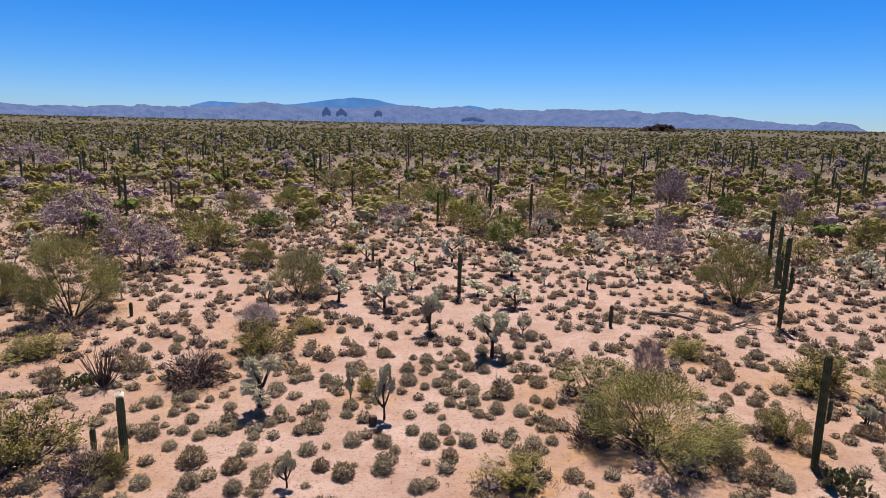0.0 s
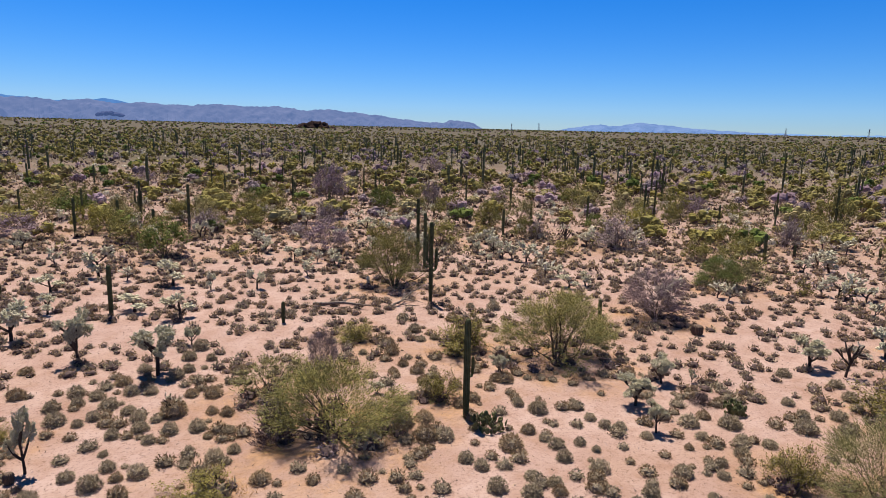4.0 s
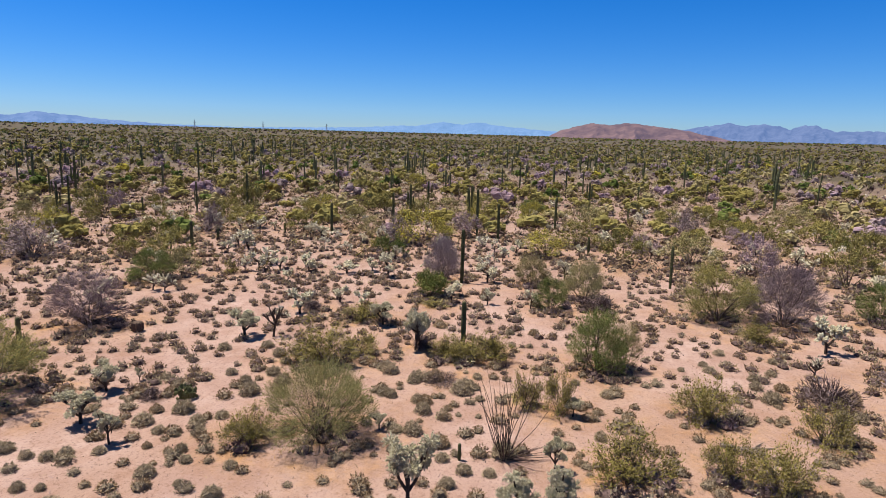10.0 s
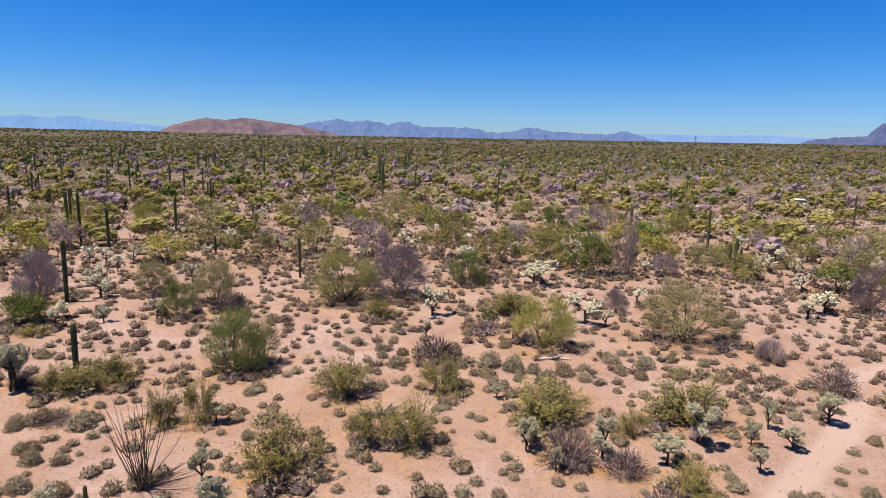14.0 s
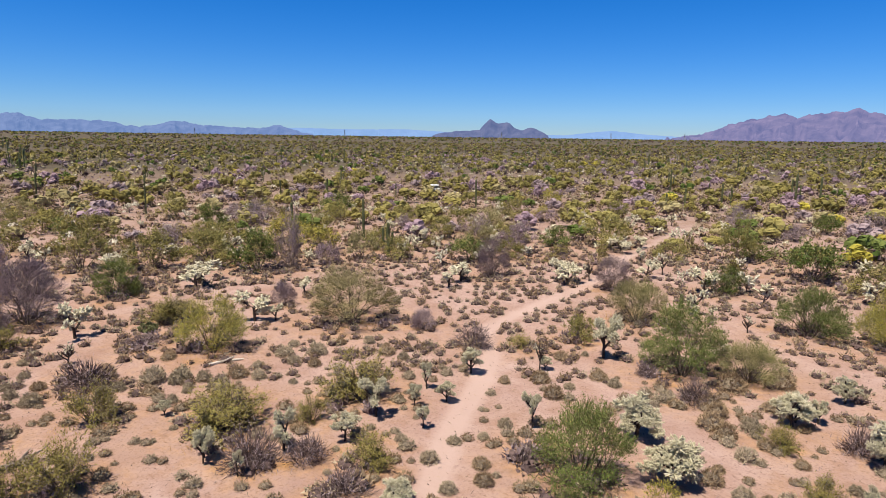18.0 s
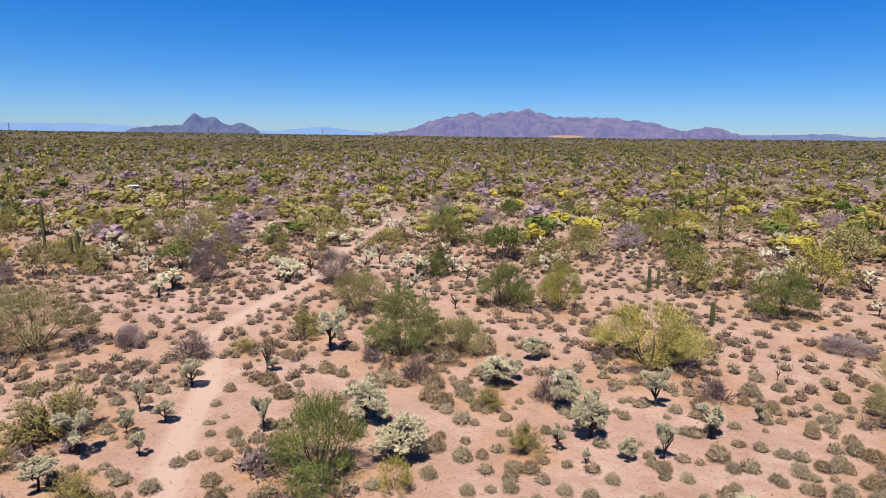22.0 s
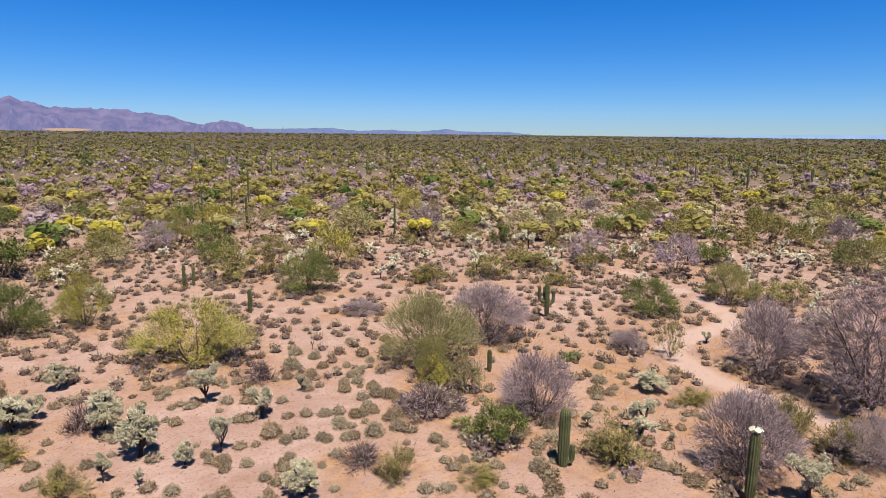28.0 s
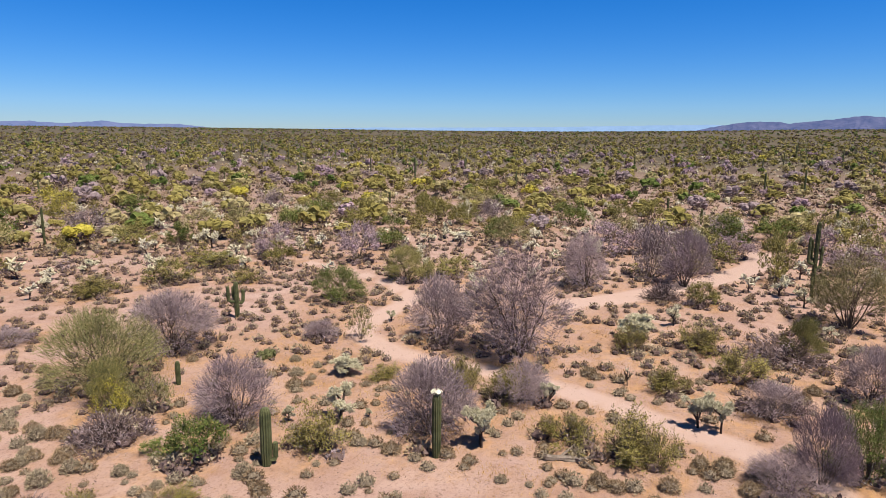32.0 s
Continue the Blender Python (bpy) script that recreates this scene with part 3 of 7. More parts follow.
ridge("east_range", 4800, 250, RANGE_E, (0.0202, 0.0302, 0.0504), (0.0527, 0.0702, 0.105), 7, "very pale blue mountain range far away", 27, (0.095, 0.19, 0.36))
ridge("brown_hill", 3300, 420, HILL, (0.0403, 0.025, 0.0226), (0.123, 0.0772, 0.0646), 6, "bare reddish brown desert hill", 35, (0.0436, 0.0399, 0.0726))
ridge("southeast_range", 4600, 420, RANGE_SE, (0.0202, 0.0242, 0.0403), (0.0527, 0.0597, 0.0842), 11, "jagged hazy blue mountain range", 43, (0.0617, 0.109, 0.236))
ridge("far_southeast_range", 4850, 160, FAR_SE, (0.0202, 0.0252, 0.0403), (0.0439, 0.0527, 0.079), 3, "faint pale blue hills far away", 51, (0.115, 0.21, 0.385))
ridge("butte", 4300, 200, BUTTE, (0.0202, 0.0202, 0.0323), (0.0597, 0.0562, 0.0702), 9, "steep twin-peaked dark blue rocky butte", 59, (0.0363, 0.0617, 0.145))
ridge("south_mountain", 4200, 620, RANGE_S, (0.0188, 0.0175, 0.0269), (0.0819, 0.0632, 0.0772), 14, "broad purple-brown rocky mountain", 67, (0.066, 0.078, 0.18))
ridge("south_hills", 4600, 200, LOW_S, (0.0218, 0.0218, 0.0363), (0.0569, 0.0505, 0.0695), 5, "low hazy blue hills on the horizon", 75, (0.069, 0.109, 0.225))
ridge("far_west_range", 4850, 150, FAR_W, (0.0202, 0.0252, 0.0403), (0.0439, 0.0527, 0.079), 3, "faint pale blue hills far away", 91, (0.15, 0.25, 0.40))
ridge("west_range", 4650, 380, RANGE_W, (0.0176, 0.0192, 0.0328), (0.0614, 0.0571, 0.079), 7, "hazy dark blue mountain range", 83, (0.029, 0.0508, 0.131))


# a dark rocky knoll on the plain, small red outcrop beside it
def knoll(name, az, dist, wide, high, a, b, label, seed, haze_glow=(0, 0, 0), foot=0.0):
    A = radians(az)
    cx, cy = -math.sin(A) * dist, math.cos(A) * dist
    r = random.Random(seed)
    ob = tagged(new(name), label, "hill")
    ob.location = (cx, cy, foot)
    ro = rock_mat(name + "_rock", a, b, .08, haze_glow)
    for k in range(34):
        t = r.uniform(-1, 1)
        w = wide * r.uniform(.10, .2)
        bm = bmesh.new()
        bmesh.ops.create_icosphere(bm, subdivisions=2, radius=1)
        for v in bm.verts:
            q = 1 + .35 * noise.noise(v.co * 1.7 + Vector((k * 3.1, seed, 0)))
            v.co = Vector((v.co.x * w * q, v.co.y * w * q, v.co.z * high * .45 * q))
        me = bpy.data.meshes.new("boulder")
        bm.to_mesh(me)
        bm.free()
        me.materials.append(ro)
        o = part("boulder", me, ob)
        lift = (1 - abs(t) ** 1.3) * high * r.uniform(.3, .75)
        o.location = (math.cos(A) * t * wide * .5, math.sin(A) * t * wide * .5 + r.uniform(-.2, .2) * wide, lift)
    return ob


knoll("rocky_knoll", -18.75, 1500, 78, 29, (0.02021, 0.01271, 0.01271), (0.04331, 0.02599, 0.0231), "dark rocky knoll rising from the scrub", 5)
knoll("red_outcrop", -15.2, 1400, 30, 12, (0.1733, 0.04043, 0.02599), (0.2079, 0.05775, 0.03465), "small reddish rock outcrop in far scrub", 6)
# these buttes also carry painted haze: bluish rock with a faint emission
knoll("dark_butte", 10.3, 4250, 46, 42, (0.02021, 0.02599, 0.05198), (0.02887, 0.03465, 0.06352), "small dark steep butte before the mountains", 7, (0.02695, 0.0462, 0.1155), 84)
knoll("dark_butte", 9.0, 4250, 58, 34, (0.02021, 0.02599, 0.05198), (0.02887, 0.03465, 0.06352), "small dark steep butte before the mountains", 8, (0.02695, 0.0462, 0.1155), 84)
knoll("dark_butte", 5.75, 4250, 46, 32, (0.02021, 0.02599, 0.05198), (0.02887, 0.03465, 0.06352), "small dark steep butte before the mountains", 9, (0.02695, 0.0462, 0.1155), 84)
knoll("dark_butte", -2.6, 4180, 120, 22, (0.02599, 0.03176, 0.06352), (0.03465, 0.04043, 0.07508), "low dark ridge before the mountains", 10, (0.02695, 0.0462, 0.1155), 62)


def pylon(az, dist, high):
    """A lattice tower of a power line, far off."""
    A = radians(az)
    ob = thing("transmission_tower", -math.sin(A) * dist, math.cos(A) * dist, A + .6, 1, "distant grey steel lattice power line tower", "tower", "power line towers", land(-math.sin(A) * dist, math.cos(A) * dist))
    for sx in (-1, 1):
        for sy in (-1, 1):
            g = Geo()
            g.tube([(sx * high * .11, sy * high * .11, -1), (sx * high * .03, sy * high * .03, high * .6), (sx * .4, sy * .4, high)], [.45, .4, .3], 4)
            part("leg", g.mesh("leg", ["steel"]), ob)
    for z, w in ((.68, .2), (.82, .17), (.95, .13)):
        g = Geo()
        g.tube([(-high * w, 0, high * z), (high * w, 0, high * z)], [.4, .4], 4)
        part("crossarm", g.mesh("crossarm", ["steel"]), ob)
    for k in range(4):
        z0, z1 = high * .16 * k, high * .16 * (k + 1)
        w0, w1 = high * (.11 - .022 * k), high * (.11 - .022 * (k + 1))
        g = Geo()
        g.tube([(-w0, -w0, z0), (w1, -w1, z1)], [.25, .25], 3)
        part("brace", g.mesh("brace", ["steel"]), ob)
    return ob


for az, high in ((-38.6, 40), (-36.2, 36), (-58.3, 38), (-63.8, 40), (-69.2, 36), (-122.0, 34), (-134.5, 36), (-148.5, 34), (-158.0, 34), (-164.0, 36), (-182.0, 36), (-196.0, 34)):
    pylon(az, 2600, high * .8)
# pale cleared ground at the foot of the broad mountain
g = Geo()
for k in range(24):
    q = 6.283 * k / 24
    g.v.append((math.cos(q) * 95 * (1 + .15 * math.sin(3 * q)), math.sin(q) * 40, 6.0 + 14 * (math.sin(q) + 1) / 2))
g.face(tuple(range(24)))
scar = tagged(new("bare_slope", g.mesh("bare_slope", ["stone"])), "pale bare gravel slope at a mountain foot", "ground", kind="structure")
A = radians(-179.6)
scar.matrix_world = pose(-math.sin(A) * 3480, math.cos(A) * 3480, land(-math.sin(A) * 3480, math.cos(A) * 3480) - 4, 0, 0, -179.6)



# ---- plant kinds, built once each ----
USED = []
GREEN = dict(wood="bark", twig="green_bark")
PALO = [woody(i, 2.5, 2.3, 9, 6, 3700, 5, .066, .028, clumps=12, r0=.05, **GREEN) for i in (1, 2, 3)]
PALO_DRY = [woody(i, 2.5, 2.3, 10, 6, 3700, 4, .06, .026, clumps=13, clump_r=.3, r0=.045, leaf="palo_grey", twig_l=.2, **GREEN) for i in (4, 5)]
YELLOW = [woody(i, 2.5, 2.3, 9, 6, 3000, 5, .062, .031, clumps=12, r0=.05, leaf="yellow_leaf", leaf2="palo_leaf", some=.8, **GREEN) for i in (6, 7)]
MESQUITE = [woody(i, 2.3, 1.9, 9, 6, 2600, 6, .062, .031, clumps=12, clump_r=.31, r0=.05, leaf="green_leaf", leaf2="palo_leaf", some=.92, **GREEN) for i in (8, 9)]
CREOSOTE = [woody(i, 1.2, 1.05, 14, 4, 760, 5, .055, .028, r0=.014, twig_w=.007, leaf="creosote_leaf", twig="bush_heart", wood="dark_twig", sides=3) for i in (10, 11, 12)]
IRONWOOD = [woody(i, 2.8, 2.2, 10, 7, 4200, 4, .06, .018, clumps=17, clump_r=.27, r0=.065, bend=.3, twig_w=.01, droop=.06, leaf="lilac", leaf2="grey_bark", some=.62, twig="grey_bark", wood="bark") for i in (13, 14)]
DEADTREE = [woody(i, 2.1, 1.9, 14, 8, 4000, 2, .08, .014, clumps=15, clump_r=.34, r0=.04, bend=.42, splay=.8, loose=.24, twig_w=.011, droop=.1, leaf="grey_bark", leaf2="lilac", some=.6, twig="grey_bark", wood="bark") for i in (15, 16)]
TANGLE = [woody(i, 0.6, 1.0, 16, 7, 900, 1, .16, .016, r0=.018, leaf="grey_bark", twig="dark_twig", wood="dark_twig", sides=3, bend=.4, splay=.85, twig_l=.6, twig_w=.011, loose=.3) for i in (17, 18)]
FAR = dict(r0=.04, sides=3, twig_w=.016, loose=.2, core=.3)
FAR_KINDS = {
    "palo": [woody(20 + i, 2.4, 2.2, 7, 4, 560, 4, .14, .075, clumps=11, **FAR, **GREEN) for i in range(3)],
    "dry": [woody(24 + i, 2.4, 2.2, 7, 4, 560, 3, .14, .065, leaf="palo_grey", clumps=11, **FAR, **GREEN) for i in range(2)],
    "yellow": [woody(27 + i, 2.5, 2.2, 7, 4, 560, 4, .14, .08, leaf="yellow_leaf", leaf2="palo_leaf", some=.55, clumps=11, **{**FAR, "core": 0.0}, **GREEN) for i in range(2)],
    "green": [woody(30 + i, 2.2, 1.9, 7, 4, 560, 4, .14, .08, leaf="green_leaf", leaf2="palo_leaf", some=.75, clumps=10, **FAR, **GREEN) for i in range(2)],
    "lilac": [woody(33 + i, 2.7, 2.1, 7, 4, 560, 4, .13, .065, leaf="lilac", leaf2="grey_bark", twig="grey_bark", clumps=13, **FAR) for i in range(2)],
    "grey": [woody(36 + i, 2.0, 1.9, 8, 4, 560, 3, .16, .04, leaf="grey_bark", twig="grey_bark", **FAR) for i in range(2)],
    "creosote": [woody(39 + i, 1.2, 1.05, 7, 2, 230, 4, .10, .055, leaf="creosote_leaf", twig="dark_twig", wood="dark_twig", r0=.012, twig_w=.012, loose=.2, sides=3) for i in range(2)],
    "tangle": [woody(43, 0.6, 1.0, 10, 3, 160, 2, .14, .03, r0=.018, leaf="brown_leaf", twig="dark_twig", wood="dark_twig", sides=3, bend=.45, splay=.8, twig_l=.3)],
}
BURSAGE = [mound(40 + i, .31, .28, 800, .07, .021, "grey_leaf" if i < 4 else "brown_leaf", "bush_heart") for i in range(6)]


def cholla_meshes(seed, h, limbs, clumps, joints, spines=9, split=True, long=1.0, domed=False):
    """Dark trunk, forked limbs and hanging bunches of pale spiny joints: the trunk, the limbs and the bunches."""
    rng = random.Random(seed)
    tr = Geo()
    trunk = wander(rng, (0, 0, -.05), (rng.uniform(-.15, .15), rng.uniform(-.15, .15), 1), h * .45, 4, .12, .1)
    tr.tube(trunk, [.062, .054, .048, .044, .04], 6)
    tips, boughs, bunches = [], [], []
    for k in range(limbs):
        a = 2 * math.pi * (k + rng.uniform(-.3, .3)) / limbs
        i = rng.choice((2, 3, 4, 4))
        reach = rng.uniform(.5, 1.15)
        pts = wander(rng, trunk[i], (math.cos(a) * reach, math.sin(a) * reach, .7), h * rng.uniform(.32, .55), 4, .2, .12)
        g = Geo()
        g.tube(pts, [.044, .04, .036, .032, .026], 5)
        tips += [pts[4], pts[3].lerp(pts[4], .2)]
        if rng.random() < .5:
            q = wander(rng, pts[2], rvec(rng) + Vector((0, 0, .7)), h * .2, 2, .2, .1)
            g.tube(q, [.034, .03, .024], 5)
            tips.append(q[2])
        boughs.append(g)
    rng.shuffle(tips)
    if domed:
        tips = []
        for k in range(clumps):
            u, a = (k + .5) / clumps, 2.4 * k + rng.uniform(-.3, .3)
            q = math.sqrt(1 - u * u) * h * rng.uniform(.2, .48)
            tips.append(Vector((math.cos(a) * q, math.sin(a) * q, h * (.34 + .54 * u) * rng.uniform(.8, 1.15))))
    for tip in tips[:clumps]:
        g = Geo()
        g.v.append(tuple(tip))
        size = h * (.12 if domed else .1) * rng.uniform(.75, 1.25)
        for _ in range(joints):
            off = rvec(rng)
            off = Vector((off.x, off.y, off.z * .75 + .1)) * size * rng.uniform(.55, 1.0)
            d = (off.normalized() + rvec(rng) * .7 + Vector((0, 0, rng.choice((-.3, .4))))).normalized()
            ln, fat = rng.uniform(.09, .15) * long, rng.uniform(.024, .036) * long
            u = d.orthogonal().normalized()
            w = d.cross(u)
            b = len(g.v)
            for at, k in ((.12, .75), (.7, 1.0)):
                for q in range(4):
                    a = 1.571 * q + at
                    g.v.append(tuple(tip + off + d * ln * at + (u * math.cos(a) + w * math.sin(a)) * fat * k))
            g.v.append(tuple(tip + off + d * ln * 1.05))
            for q in range(4):
                n = (q + 1) % 4
                g.face((0, b + n, b + q), 0)
                g.face((b + q, b + n, b + 4 + n, b + 4 + q), 0)
                g.face((b + 4 + q, b + 4 + n, b + 8), 0)
            # bristling spines that catch the light
            for _ in range(spines):
                q = b + rng.randrange(9)
                p = Vector(g.v[q])
                e = ((p - tip).normalized() * .6 + rvec(rng)).normalized() * .055 * long
                side = e.orthogonal().normalized() * .011 * long
                k = len(g.v)
                g.v += [tuple(p + e - side), tuple(p + e + side)]
                g.face((q, k, k + 1), 1)
        bunches.append(g)
    if not split:
        for group in (boughs, bunches):
            one = Geo()
            for g in group:
                off = len(one.v)
                one.v += g.v
                one.f += [tuple(q + off for q in f) for f in g.f]
                one.m += g.m
            group[:] = [one]
    vs = [v for g in bunches for v in g.v]
    rs = sorted(math.hypot(v[0], v[1]) for v in vs)
    return (tr.mesh("trunk", ["cholla_bark"]), [g.mesh("branch", ["cholla_bark"]) for g in boughs], [g.mesh("spiny_head", ["joint", "spine"]) for g in bunches],
            max(v[2] for v in vs), rs[int(len(rs) * .95)])


CHOLLA = [cholla_meshes(50 + i, 1.7, (5, 7, 6, 8)[i], (10, 14, 12, 16)[i], 64, 4, True, .66) for i in range(4)]
CHOLLA_ROUND = [cholla_meshes(56 + i, 1.2, 10, 22, 74, 4, True, .56, True) for i in range(2)]
CHOLLA_BARE = [cholla_meshes(64 + i, 1.5, 8, 3, 7) for i in range(2)]
CHOLLA_FAR = [cholla_meshes(60 + i, 1.4, 3, 6, 24, 1, True, 1.35) for i in range(3)]


PLAIN = ((PALO, "palo"), (PALO_DRY, "dry"), (YELLOW, "yellow"), (MESQUITE, "green"), (CREOSOTE, "creosote"), (IRONWOOD, "lilac"), (DEADTREE, "grey"), (TANGLE, "tangle"))


def tree(kind, x, y, h, w=None, label="", name="palo_verde", group="", turn=None, pick=None):
    """Places one tree or shrub of height h and width w; past 46 m, and for saplings, a plainer build of the same kind."""
    if math.hypot(x, y) > 46 or h < 1.7 and any(kind is k for k in (PALO, PALO_DRY, YELLOW, MESQUITE)):
        for near, plain in PLAIN:
            if kind is near:
                kind = FAR_KINDS[plain]
    rng = random.Random(int(x * 731 + y * 397))
    tm, cm = kind[pick if pick is not None else rng.randrange(len(kind))]
    sz = h / cm["top"]
    s = w / 2 / cm["half"] if w else sz
    ob = thing(name, x, y, rng.uniform(0, 6.28) if turn is None else turn, s, label, TREE_WORD.get(name, "tree"), group, land(x, y) - .02, sz)
    part("trunk", tm, ob)
    part("crown", cm, ob)
    USED.append((x, y, s * cm["half"] * .55))
    return ob


TREE_WORD = {"palo_verde": "tree", "mesquite": "tree", "ironwood": "tree", "creosote_bush": "shrub", "dead_shrub": "shrub", "brush_pile": "brush", "cholla": "cactus"}
T_PALO, T_DRY = "olive green palo verde tree with fine feathery twigs", "greyish olive palo verde tree with thin dry twigs"
T_YELLOW, T_MESQ = "palo verde tree in full yellow bloom", "dark green leafy mesquite tree on sandy soil"
T_CREO, T_IRON = "olive creosote bush with fanned thin stems", "ironwood tree with pale lilac grey flowering crown"
T_DEAD, T_TANG = "leafless grey-brown dead desert shrub", "low tangle of dead dark brown branches"


def cholla(x, y, h, w, kind=None, label="chain-fruit cholla with dark trunk and cream spiny joints", group="chollas"):
    rng = random.Random(int(x * 577 + y * 911))
    tm, limbs, bunches, top, half = rng.choice((kind or CHOLLA) if math.hypot(x, y) < 34 or kind is CHOLLA_BARE else CHOLLA_FAR)
    ob = thing("cholla", x, y, rng.uniform(0, 6.28), max(.5 * h / top, .95 * w / 2 / half), label, "cactus", group, land(x, y) - .01, h / top)
    part("trunk", tm, ob)
    for me in limbs:
        part("branch", me, ob)
    for me in bunches:
        part("spiny_head", me, ob)
    USED.append((x, y, .2))
    return ob


COLUMNS = {}


def saguaro(x, y, h, r=0.15, arms=(), flowers=0, label="tall green ribbed saguaro cactus", old=False):
    """A saguaro: a ribbed column, with arms as (height, angle, reach, length), and flower buds on the tip."""
    r *= .84
    ob = thing("saguaro", x, y, (x * 3.1 + y * 1.7) % 6.28, 1.0, label, "cactus", "saguaros", land(x, y))
    key = (round(h * 2) / 2, round(r, 2), old)
    if key not in COLUMNS:
        g = column(key[0], r, 13 if r > .1 else 10, 10, int(h * 10))
        COLUMNS[key] = g.mesh("column", ["saguaro_old" if old else "saguaro"])
    c = part("column", COLUMNS[key], ob)
    c.scale = (1, 1, h / key[0])
    for at, ang, reach, ln in arms:
        dx, dy = math.cos(ang), math.sin(ang)
        pts = [(dx * r * .5, dy * r * .5, at), (dx * (r + reach * .5), dy * (r + reach * .5), at + .02), (dx * (r + reach * .9), dy * (r + reach * .9), at + .12),
               (dx * (r + reach), dy * (r + reach), at + .3), (dx * (r + reach), dy * (r + reach), at + .3 + ln * .5), (dx * (r + reach), dy * (r + reach), at + .3 + ln * .85),
               (dx * (r + reach), dy * (r + reach), at + .3 + ln * .95), (dx * (r + reach), dy * (r + reach), at + .3 + ln)]
        part("arm", bent_column(pts, r * (.72 if reach > .15 else .5)).mesh("arm", ["saguaro"]), ob)
    if flowers:
        rng = random.Random(int(x * 100))
        for k in range(flowers):
            g = Geo()
            a, q = rng.uniform(0, 6.28), r * rng.uniform(.2, .75)
            p = Vector((math.cos(a) * q, math.sin(a) * q, h - q * .5))
            g.tube([p, p + Vector((math.cos(a) * .03, math.sin(a) * .03, .07)), p + Vector((math.cos(a) * .06, math.sin(a) * .06, .10))], [.025, .035, .055], 6)
            part("flower", g.mesh("flower", ["white_flower"]), ob, "white waxy blossom")
    return ob


def barrel_cactus(x, y, h, r=0.2):
    ob = thing("barrel_cactus", x, y, x, 1, "squat dark reddish-brown barrel cactus", "cactus", "", land(x, y))
    part("body", column(h, r, 14, 6, int(x * 10)).mesh("body", ["barrel"]), ob)
    return ob


def ocotillo(x, y, h, wands, lean, fallen=0, label="leafless ocotillo with a fan of dark thorny wands"):
    rng = random.Random(int(x * 91 + y * 17))
    ob = thing("ocotillo", x, y, 0, 1, label, "shrub", "", land(x, y))
    for k in range(wands):
        a = 6.283 * (k + rng.random() * .7) / wands
        t = rng.uniform(.04, lean) if k % 6 else rng.uniform(lean, lean * 3)
        ln = h * rng.uniform(.7, 1.05)
        pts = wander(rng, (math.cos(a) * .08, math.sin(a) * .08, -.03), (math.cos(a) * t, math.sin(a) * t, 1), ln, 7, .17, .06)
        g = Geo()
        g.tube(pts, [.016, .014, .013, .012, .01, .009, .007, .004], 4)
        for i in range(26):
            f = rng.uniform(.5, 6.9)
            p = pts[int(f)].lerp(pts[int(f) + 1], f % 1)
            g.leaf(p, rvec(rng), rvec(rng), .06, .012)
        part("wand", g.mesh("wand", ["cholla_bark" if k % 3 else "dark_twig"]), ob)
    for k in range(fallen):
        a = -1.5 + rng.uniform(-.28, .5)
        pts = wander(rng, (math.cos(a) * .06, math.sin(a) * .06, .02), (math.cos(a), math.sin(a), rng.uniform(.03, .32)), h * rng.uniform(.3, .55), 5, .08, 0)
        g = Geo()
        g.tube(pts, [.014, .012, .011, .009, .007, .003], 4)
        part("wand", g.mesh("wand", ["dark_twig"]), ob)
    return ob


def prickly_pear(x, y, h, w, pads=90, label="clump of dark green prickly pear pads"):
    rng = random.Random(int(x * 61 + y * 29))
    ob = thing("prickly_pear", x, y, 0, 1, label, "cactus", "", land(x, y))
    for _ in range(pads):
        a, q = rng.uniform(0, 6.28), w * .34 * math.sqrt(rng.random())
        z = rng.uniform(-.06, h * .5) * (1 - .8 * q / (w / 2))
        s = rng.uniform(.06, .105)
        n = Vector((rng.uniform(-1, 1), rng.uniform(-1, 1), rng.uniform(-.2, .4))).normalized()
        up = (Vector((0, 0, 1)) - n * n.z + rvec(rng) * .3).normalized()
        sd = up.cross(n).normalized()
        n = sd.cross(up)
        c = Vector((math.cos(a) * q, math.sin(a) * q, z))
        g = Geo()
        for k, (off, sc) in enumerate(((-.016, .86), (.016, .86))):
            for i in range(10):
                b = 6.283 * i / 10
                g.v.append(tuple(c + up * (s + s * 1.15 * math.sin(b) * sc) + sd * s * .85 * math.cos(b) * sc + n * off))
        for i in range(10):
            b = 6.283 * i / 10
            g.v.append(tuple(c + up * (s + s * 1.15 * math.sin(b)) + sd * s * .85 * math.cos(b)))
        g.face(tuple(range(9, -1, -1)))
        g.face(tuple(range(10, 20)))
        for i in range(10):
            j = (i + 1) % 10
            g.face((i, j, 20 + j, 20 + i))
            g.face((20 + i, 20 + j, 10 + j, 10 + i))
        part("pad", g.mesh("pad", ["pear"]), ob)
    return ob


